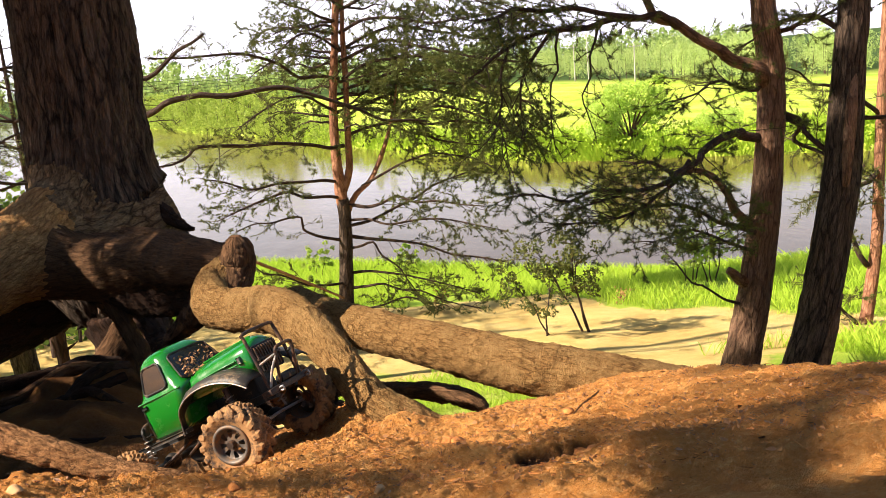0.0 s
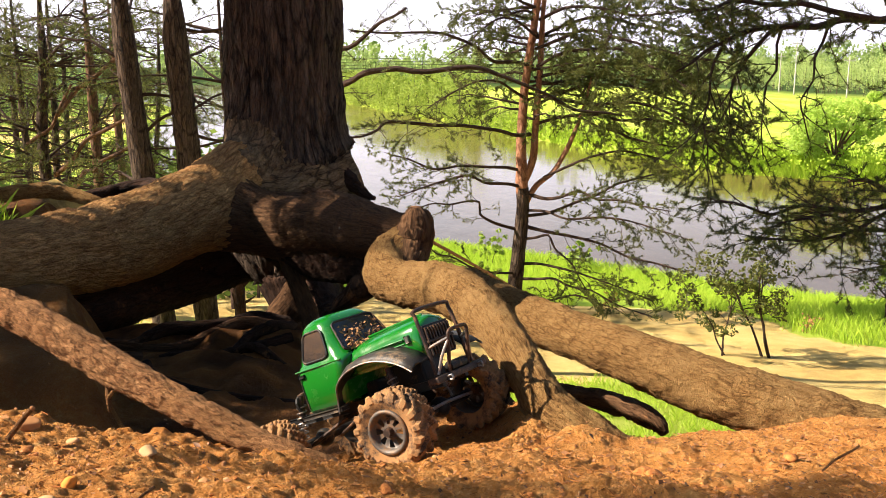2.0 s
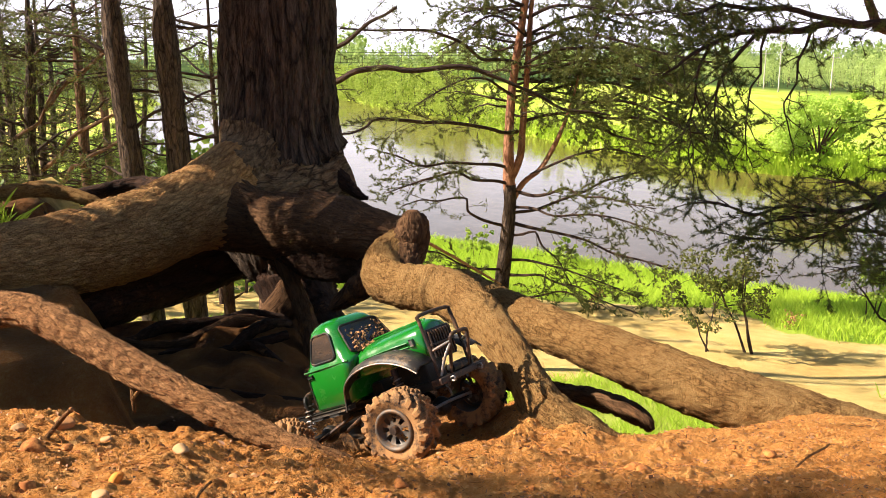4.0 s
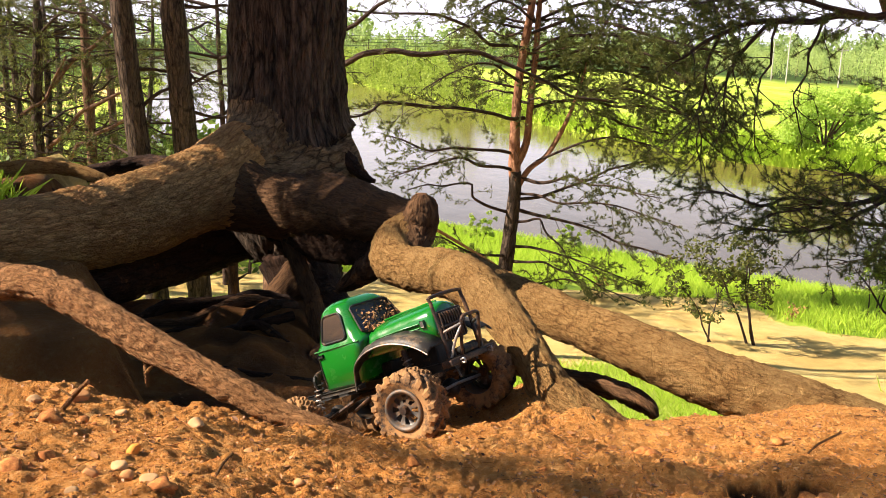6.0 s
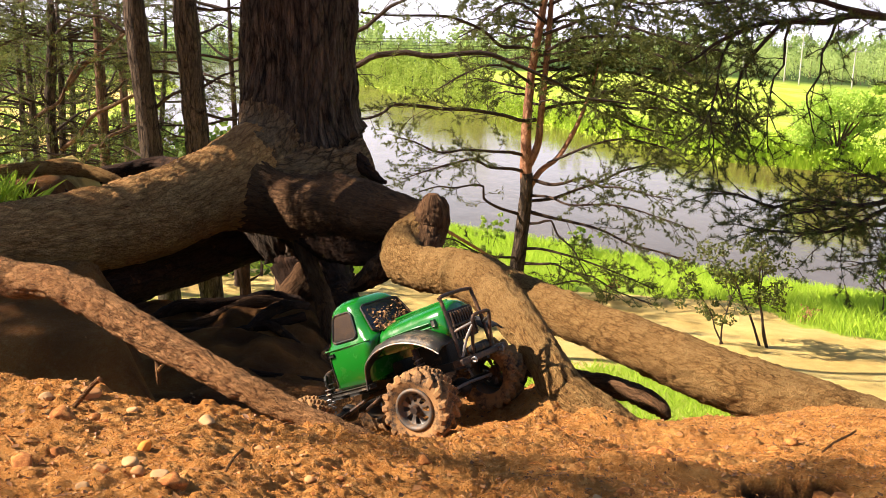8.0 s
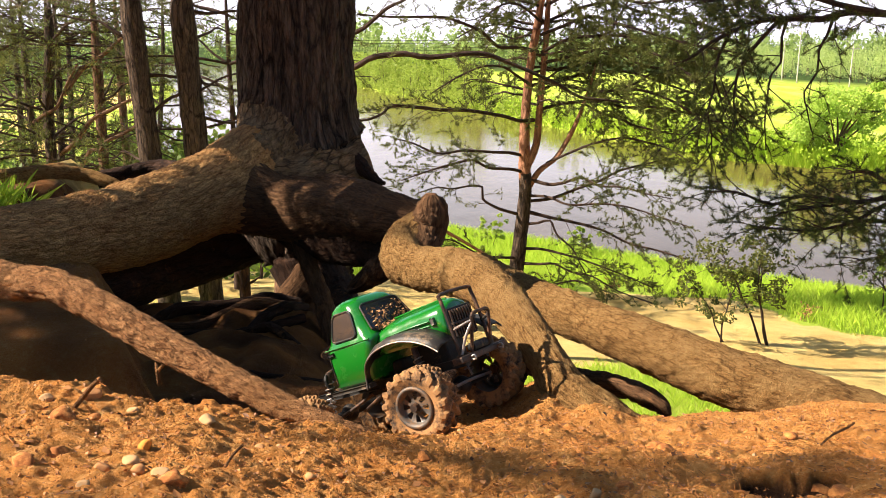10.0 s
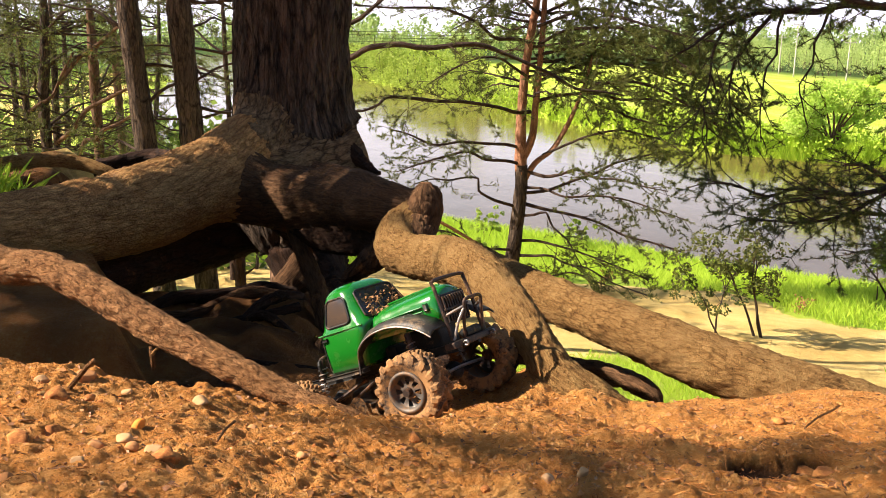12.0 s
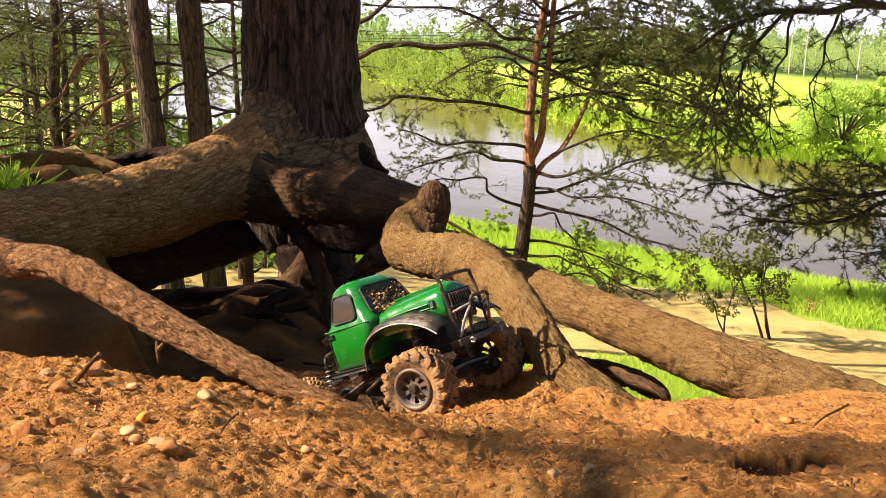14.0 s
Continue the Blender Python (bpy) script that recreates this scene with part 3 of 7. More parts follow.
ROOTS = (
    ("great_root", [(-0.858, 5.050, -0.560, 0.1014), (-0.940, 4.860, -0.570, 0.1464), (-1.001, 4.640, -0.586, 0.1677), (-1.050, 4.400, -0.606, 0.1738), (-1.088, 4.150, -0.650, 0.1806), (-1.164, 3.850, -0.678, 0.1727), (-1.269, 3.500, -0.701, 0.1663), (-1.352, 3.100, -0.676, 0.1453), (-1.428, 2.800, -0.653, 0.1406), (-1.494, 2.500, -0.625, 0.1255), (-1.649, 2.300, -0.692, 0.1155)], M_ROOT, 150, 0.010, "thick root with scaly brown bark, dusted with earth"),
    ("trunk_flare", [(-0.910, 5.080, 0.366, 0.0680), (-0.944, 5.020, 0.057, 0.1075), (-0.961, 4.950, -0.189, 0.1392), (-0.969, 4.840, -0.369, 0.1490), (-0.980, 4.700, -0.486, 0.1542), (-1.010, 4.520, -0.568, 0.1513), (-1.065, 4.340, -0.616, 0.1394)], M_TRUNK_BASE, 90, 0.012, "scaly bark where the root leaves the trunk"),
    ("root_collar", [(-0.591, 5.000, -0.663, 0.2510), (-0.779, 4.750, -0.712, 0.2226), (-0.930, 4.500, -0.709, 0.1687), (-1.044, 4.300, -0.709, 0.1151)], M_TRUNK_BASE, 70, 0.014, ""),
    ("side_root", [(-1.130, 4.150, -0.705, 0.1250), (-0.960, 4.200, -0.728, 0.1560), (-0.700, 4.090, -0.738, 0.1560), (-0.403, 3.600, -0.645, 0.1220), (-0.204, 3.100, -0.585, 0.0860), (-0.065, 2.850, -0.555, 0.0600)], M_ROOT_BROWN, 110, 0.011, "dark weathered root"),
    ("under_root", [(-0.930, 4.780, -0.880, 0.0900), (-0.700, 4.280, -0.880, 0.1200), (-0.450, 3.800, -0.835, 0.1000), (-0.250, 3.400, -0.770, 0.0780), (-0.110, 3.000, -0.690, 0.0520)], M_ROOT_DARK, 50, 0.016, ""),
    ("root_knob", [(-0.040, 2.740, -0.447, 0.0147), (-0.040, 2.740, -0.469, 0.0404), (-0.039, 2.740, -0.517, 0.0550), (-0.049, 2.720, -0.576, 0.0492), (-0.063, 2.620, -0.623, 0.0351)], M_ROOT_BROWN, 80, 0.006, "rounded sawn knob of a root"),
    ("knee_root", [(-0.088, 2.800, -0.561, 0.0469), (-0.128, 2.720, -0.589, 0.0583), (-0.129, 2.580, -0.624, 0.0639), (-0.065, 2.450, -0.620, 0.0590), (0.048, 2.205, -0.572, 0.0606), (0.121, 1.968, -0.560, 0.0550), (0.172, 1.748, -0.570, 0.0440), (0.204, 1.610, -0.594, 0.0385), (0.237, 1.536, -0.634, 0.0470), (0.296, 1.472, -0.655, 0.0443), (0.371, 1.426, -0.682, 0.0286)], M_ROOT_SOIL, 120, 0.007, "bent root running down into the earth, caked with soil"),
    ("hook_root", [(-0.118, 2.780, -0.605, 0.0428), (-0.183, 2.860, -0.694, 0.0459), (-0.262, 2.950, -0.779, 0.0355), (-0.317, 3.000, -0.826, 0.0221), (-0.343, 3.020, -0.849, 0.0081)], M_ROOT_SHADE_TONE, 60, 0.01, "broken root end"),
    ("long_root", [(0.130, 3.100, -0.786, 0.0623), (0.221, 2.900, -0.798, 0.0718), (0.414, 2.600, -0.811, 0.0714), (0.555, 2.420, -0.821, 0.0761), (0.691, 2.300, -0.847, 0.0816), (0.819, 2.200, -0.871, 0.0854), (0.972, 2.120, -0.893, 0.0795), (1.162, 2.050, -0.928, 0.0686), (1.405, 2.000, -0.984, 0.0536)], M_ROOT_SOIL, 130, 0.008, "long heavy root lying on the bank, pale with dry earth"),
    ("low_root", [(0.200, 2.980, -1.100, 0.0240), (0.468, 2.750, -1.068, 0.0276), (0.572, 2.650, -1.058, 0.0319), (0.642, 2.550, -1.054, 0.0307), (0.676, 2.500, -1.066, 0.0234), (0.690, 2.480, -1.087, 0.0083)], M_ROOT_BROWN, 36, 0.010, ""),
    ("front_root", [(-1.003, 1.620, -0.428, 0.0380), (-0.862, 1.560, -0.410, 0.0324), (-0.771, 1.500, -0.414, 0.0331), (-0.678, 1.450, -0.406, 0.0291), (-0.582, 1.400, -0.427, 0.0272), (-0.483, 1.350, -0.461, 0.0262), (-0.387, 1.300, -0.491, 0.0235), (-0.297, 1.250, -0.514, 0.0201), (-0.223, 1.220, -0.537, 0.0180), (-0.160, 1.190, -0.548, 0.0159), (-0.100, 1.170, -0.558, 0.0117)], M_ROOT_GREY, 100, 0.006, "bare grey root arching over the hollow, its underside orange with earth"),
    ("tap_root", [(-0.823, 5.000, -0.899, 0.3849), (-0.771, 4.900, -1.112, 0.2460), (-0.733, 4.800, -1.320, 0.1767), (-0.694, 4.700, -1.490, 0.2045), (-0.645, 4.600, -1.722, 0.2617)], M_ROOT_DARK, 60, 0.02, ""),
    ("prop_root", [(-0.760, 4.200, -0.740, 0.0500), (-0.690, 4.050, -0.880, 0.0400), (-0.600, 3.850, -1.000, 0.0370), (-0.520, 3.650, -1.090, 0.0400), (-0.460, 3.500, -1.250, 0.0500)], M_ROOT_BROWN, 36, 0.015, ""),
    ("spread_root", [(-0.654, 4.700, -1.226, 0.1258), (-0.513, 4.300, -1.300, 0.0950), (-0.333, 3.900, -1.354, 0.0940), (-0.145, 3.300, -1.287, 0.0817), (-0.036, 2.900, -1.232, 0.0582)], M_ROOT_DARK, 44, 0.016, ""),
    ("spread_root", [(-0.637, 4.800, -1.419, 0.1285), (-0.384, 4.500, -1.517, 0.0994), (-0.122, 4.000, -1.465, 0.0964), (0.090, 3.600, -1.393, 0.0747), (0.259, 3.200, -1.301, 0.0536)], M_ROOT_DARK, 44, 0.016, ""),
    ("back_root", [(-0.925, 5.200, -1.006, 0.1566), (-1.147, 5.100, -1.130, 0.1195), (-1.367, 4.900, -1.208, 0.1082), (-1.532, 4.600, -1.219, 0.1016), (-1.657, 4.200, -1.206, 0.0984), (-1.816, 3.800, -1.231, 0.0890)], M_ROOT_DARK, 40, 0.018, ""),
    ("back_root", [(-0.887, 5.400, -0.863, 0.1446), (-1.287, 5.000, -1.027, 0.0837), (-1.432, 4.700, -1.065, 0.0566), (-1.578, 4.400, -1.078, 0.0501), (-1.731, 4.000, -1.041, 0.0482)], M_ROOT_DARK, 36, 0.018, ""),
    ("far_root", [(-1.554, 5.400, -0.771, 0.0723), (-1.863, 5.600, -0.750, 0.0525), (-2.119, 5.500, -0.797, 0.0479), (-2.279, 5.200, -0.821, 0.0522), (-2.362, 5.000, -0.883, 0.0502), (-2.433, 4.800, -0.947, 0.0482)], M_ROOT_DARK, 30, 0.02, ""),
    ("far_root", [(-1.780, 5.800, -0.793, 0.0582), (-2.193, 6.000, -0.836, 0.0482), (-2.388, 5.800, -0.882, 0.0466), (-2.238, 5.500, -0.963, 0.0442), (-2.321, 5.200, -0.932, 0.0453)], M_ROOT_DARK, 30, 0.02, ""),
    ("arched_root", [(-2.266, 3.900, -0.608, 0.0339), (-2.059, 4.100, -0.597, 0.0357), (-1.944, 4.200, -0.589, 0.0337), (-1.823, 4.300, -0.610, 0.0317), (-1.686, 4.300, -0.647, 0.0288), (-1.578, 4.300, -0.707, 0.0259)], M_ROOT_SOIL, 30, 0.015, "thin orange root arching over the great one"),
    ("tap_foot", [(-0.690, 4.560, -1.180, 0.1050), (-0.800, 4.500, -1.300, 0.0880), (-0.920, 4.450, -1.375, 0.0560), (-1.120, 4.450, -1.385, 0.0320)], M_ROOT_BROWN, 40, 0.014, ""),
    ("bark_lip", [(-0.560, 3.900, -0.560, 0.0200), (-0.380, 3.550, -0.545, 0.0300), (-0.250, 3.250, -0.525, 0.0260), (-0.170, 3.080, -0.520, 0.0090)], M_ROOT_BROWN, 30, 0.012, "flake of bark lifting off the root"),
    ("bark_flange", [(-0.542, 4.850, -0.554, 0.0487), (-0.456, 4.780, -0.631, 0.0384), (-0.366, 4.700, -0.687, 0.0220), (-0.326, 4.660, -0.698, 0.0078)], M_ROOT_DARK, 36, 0.012, "splintered edge of bark"),
)
CORE = {"trunk", "great_root", "trunk_flare", "root_collar", "side_root", "under_root", "root_knob", "knee_root", "hook_root", "tap_root", "tap_foot", "bark_lip", "prop_root", "spread_root", "back_root", "bark_flange"}
SPINES = {k: glide(ctrl, 0.02) for k, (name, ctrl) in enumerate([("trunk", TRUNK[:8])] + [(r[0], r[1]) for r in ROOTS]) if name in CORE}


def merged(me, own):
    """Swells a limb's mesh where it meets its neighbours, so that the bark flows from one into the other."""
    co = np.empty(len(me.vertices) * 3, np.float32)
    me.vertices.foreach_get("co", co)
    co = co.reshape(-1, 3).astype(float)
    spine = SPINES[own]
    out, radius = np.empty_like(co), np.empty(len(co))
    for a in range(0, len(co), 4000):
        d2 = ((co[a:a + 4000, None] - spine[None, :, :3]) ** 2).sum(-1)
        k = d2.argmin(1)
        out[a:a + 4000], radius[a:a + 4000] = co[a:a + 4000] - spine[k, :3], spine[k, 3]
    out /= np.linalg.norm(out, axis=1)[:, None] + 1e-9
    swell = np.zeros(len(co))
    for other, line_ in SPINES.items():
        if other == own:
            continue
        lo, hi = (line_[:, :3] - line_[:, 3:]).min(0) - 0.15, (line_[:, :3] + line_[:, 3:]).max(0) + 0.15
        near_ = np.nonzero(((co > lo) & (co < hi)).all(1))[0]
        for a in range(0, len(near_), 4000):
            pick = near_[a:a + 4000]
            grown = np.zeros(len(pick))
            for _ in range(4):
                p = co[pick] + out[pick] * grown[:, None]
                d = np.sqrt(((p[:, None] - line_[None, :, :3]) ** 2).sum(-1)) - line_[None, :, 3]
                k = d.argmin(1)
                b = d[np.arange(len(pick)), k]
                soft_ = np.clip(0.7 * np.minimum(radius[pick], line_[k, 3]), 0.008, 0.11)
                h = np.clip(soft_ - np.abs(b - grown), 0, None) / soft_
                f = np.minimum(grown, b) - h * h * soft_ / 4
                grown = np.where(b > 0, np.clip(grown - f, 0, soft_ * 0.4), grown)
            swell[pick] = np.maximum(swell[pick], grown)
    co += out * swell[:, None]
    me.vertices.foreach_set("co", co.astype(np.float32).ravel())
    me.update()
    return me


put("trunk", merged(tube("trunk", TRUNK, M_TRUNK, around=190, step=0.020, lump=0.035, furrow=0.024, freq=(24, 3.2), seed=2), 0), big_pine, "deeply furrowed dark grey-brown bark")
for k, (name, ctrl, mat, around, step, label) in enumerate(ROOTS):
    caked = mat in (M_ROOT_SOIL, M_ROOT_GREY)
    me = tube(name, ctrl, mat, around=around, step=step, lump=0.06, furrow=0.0035 if caked else 0.009, freq=(70, 24) if caked else (34, 14), seed=40 + k, oval=0.05, knots=0.006 if mat == M_ROOT_SOIL else 0.003)
    put(name, merged(me, k + 1) if name in CORE else me, big_pine, label)

# thin roots creeping over the floor of the hollow
rng = np.random.default_rng(48)
for k, (x, y, ang, r) in enumerate(((-0.75, 4.35, 188, 0.050), (-0.80, 4.15, 215, 0.036), (-0.66, 3.95, 236, 0.032), (-1.30, 4.55, 176, 0.040), (-0.60, 3.60, 205, 0.024), (-1.10, 3.20, 250, 0.022), (-0.95, 2.85, 300, 0.018), (-0.45, 3.30, 262, 0.026))):
    ctrl, a = [], radians(ang)
    for q in range(8):
        ctrl.append((x, y, float(height(x, y)) + r * (0.35 + 0.5 * rng.uniform(-1, 1)), r * (1 - 0.10 * q)))
        a += rng.normal() * 0.35
        x, y = x + math.cos(a) * 0.17, y + math.sin(a) * 0.17
    put("floor_root", tube("floor_root", ctrl, M_ROOT_BROWN if k % 2 else M_ROOT_DARK, around=20, step=0.02, lump=0.12, furrow=0.003, freq=(60, 14), seed=150 + k), big_pine)


# ---- trees ----


def tuft(heap, p, d, length, count, width, rng, spread=1.1):
    """A brush of needles at p that points along d."""
    d = d / (np.linalg.norm(d) + 1e-9)
    r = rng.normal(size=(count, 3))
    v = d + spread * r / (np.linalg.norm(r, axis=1)[:, None] + 1e-9)
    v /= np.linalg.norm(v, axis=1)[:, None]
    v *= length * rng.uniform(0.7, 1.1, (count, 1))
    s = np.cross(v, rng.normal(size=(count, 3)))
    s *= width / 2 / (np.linalg.norm(s, axis=1)[:, None] + 1e-9)
    o = p + d * rng.uniform(-1.25, 0.15, (count, 1)) * length
    verts = np.stack([o - s, o + s, o + v], 1)
    heap.add(verts, np.arange(count * 3).reshape(-1, 3))


def stick(heap, a, b, ra, rb):
    """A thin three-sided twig."""
    d = b - a
    s = np.cross(d, (0.3, 0.5, 0.8))
    s /= np.linalg.norm(s) + 1e-9
    t = np.cross(d, s)
    t /= np.linalg.norm(t) + 1e-9
    ring = [s, -0.5 * s + 0.87 * t, -0.5 * s - 0.87 * t]
    heap.add([a + ra * q for q in ring] + [b + rb * q for q in ring], [(0, 1, 4), (0, 4, 3), (1, 2, 5), (1, 5, 4), (2, 0, 3), (2, 3, 5)])


def dress(limb, twigs, needles, rng, start=0.3, gap=0.14, reach=0.6, droop=0.15, size=0.09, count=14, width=0.006, bare=0.15):
    """Side shoots with needles along a limb."""
    c = glide(limb, 0.04)[:, :3]
    s = np.concatenate([[0], np.cumsum(np.linalg.norm(np.diff(c, axis=0), axis=1))])
    total = s[-1]
    pos, flip = start * total, 1
    while pos < total:
        k = min(int(np.searchsorted(s, pos)), len(c) - 2)
        tan = c[k + 1] - c[max(k - 1, 0)]
        tan /= np.linalg.norm(tan) + 1e-9
        side = np.cross(tan, (0, 0, 1.0))
        side /= np.linalg.norm(side) + 1e-9
        f = (pos / total - start) / (1 - start)
        ln = reach * (0.45 + 0.9 * math.sin(math.pi * min(0.95, 0.25 + 0.7 * f))) * rng.uniform(0.6, 1.25)
        d = tan * rng.uniform(0.4, 1.1) + flip * side * rng.uniform(0.5, 1.1) + np.array([0, 0, rng.uniform(-0.55, 0.45)])
        d /= np.linalg.norm(d)
        p, n = c[k].copy(), max(3, int(ln / 0.07))
        for q in range(n):
            d = d + np.array([0, 0, -droop * 0.12]) + rng.normal(size=3) * 0.14
            d /= np.linalg.norm(d)
            p2 = p + d * ln / n
            stick(twigs, p, p2, 0.0042 * (1 - q / n) + 0.0016, 0.0042 * (1 - (q + 1) / n) + 0.0013)
            if q >= n * bare:
                tuft(needles, p2, d, size * 0.8, count // 3, width, rng, 1.6)
                for _ in range(2):
                    e = d * rng.uniform(0.3, 1.0) + rng.normal(size=3) * 0.55 + np.array([0, 0, 0.12])
                    e /= np.linalg.norm(e)
                    tip = p2 + e * rng.uniform(0.03, 0.14)
                    stick(twigs, p2, tip, 0.0022, 0.0014)
                    tuft(needles, tip, e, size, count, width, rng)
            p = p2
        tuft(needles, p, d, size, count, width, rng)
        pos += gap * rng.uniform(0.6, 1.5)
        flip = -flip


def pine(label, trunks, limbs, seed, base, group="", needle=None, bark=None, trunk_step=0.09, around=26, furrow=0.010, name="pine_tree"):
    """A pine from stems (control points, material) and limbs (control points, dressing)."""
    rng = np.random.default_rng(seed)
    tree = thing(name, label, "tree", group, at=base)
    for k, (ctrl, mat, part_name) in enumerate(trunks):
        put(part_name, tube("stem", ctrl, mat, around=around, step=trunk_step, lump=0.05, furrow=furrow, freq=(20, 4), seed=seed + k), tree)
    twigs, needles = Heap(), Heap()
    for k, (ctrl, how) in enumerate(limbs):
        ctrl = np.array(ctrl, float)
        wob = glide(ctrl, 0.35)
        wob[1:-1, :3] += rng.normal(size=(len(wob) - 2, 3)) * np.minimum(0.03, wob[1:-1, 3:4] * 1.2 + 0.008)
        put("limb", tube("limb", wob, how.get("bark", bark or M_TWIG), around=8, step=0.08, lump=0.1, seed=seed + k), tree)
        how = {a: b for a, b in how.items() if a != "bark"}
        if how.get("gap", 1) > 0:
            dress(wob, twigs, needles, rng, **how)
    if twigs.n:
        tagged(put("twigwork", twigs.mesh("twigwork", M_TWIG), tree), kind="stuff")
        tagged(put("foliage", needles.mesh("foliage", needle or M_NEEDLE), tree), kind="stuff")
    return tree


mid = dict(start=0.2, gap=0.085, reach=0.50, bare=0.35, size=0.044, count=28, width=0.0070)
thin = dict(start=0.3, gap=0.15, reach=0.40, size=0.045, count=14, width=0.0065)
full = dict(start=0.10, gap=0.075, reach=0.80, bare=0.4, size=0.047, count=36, width=0.0074, droop=0.25)
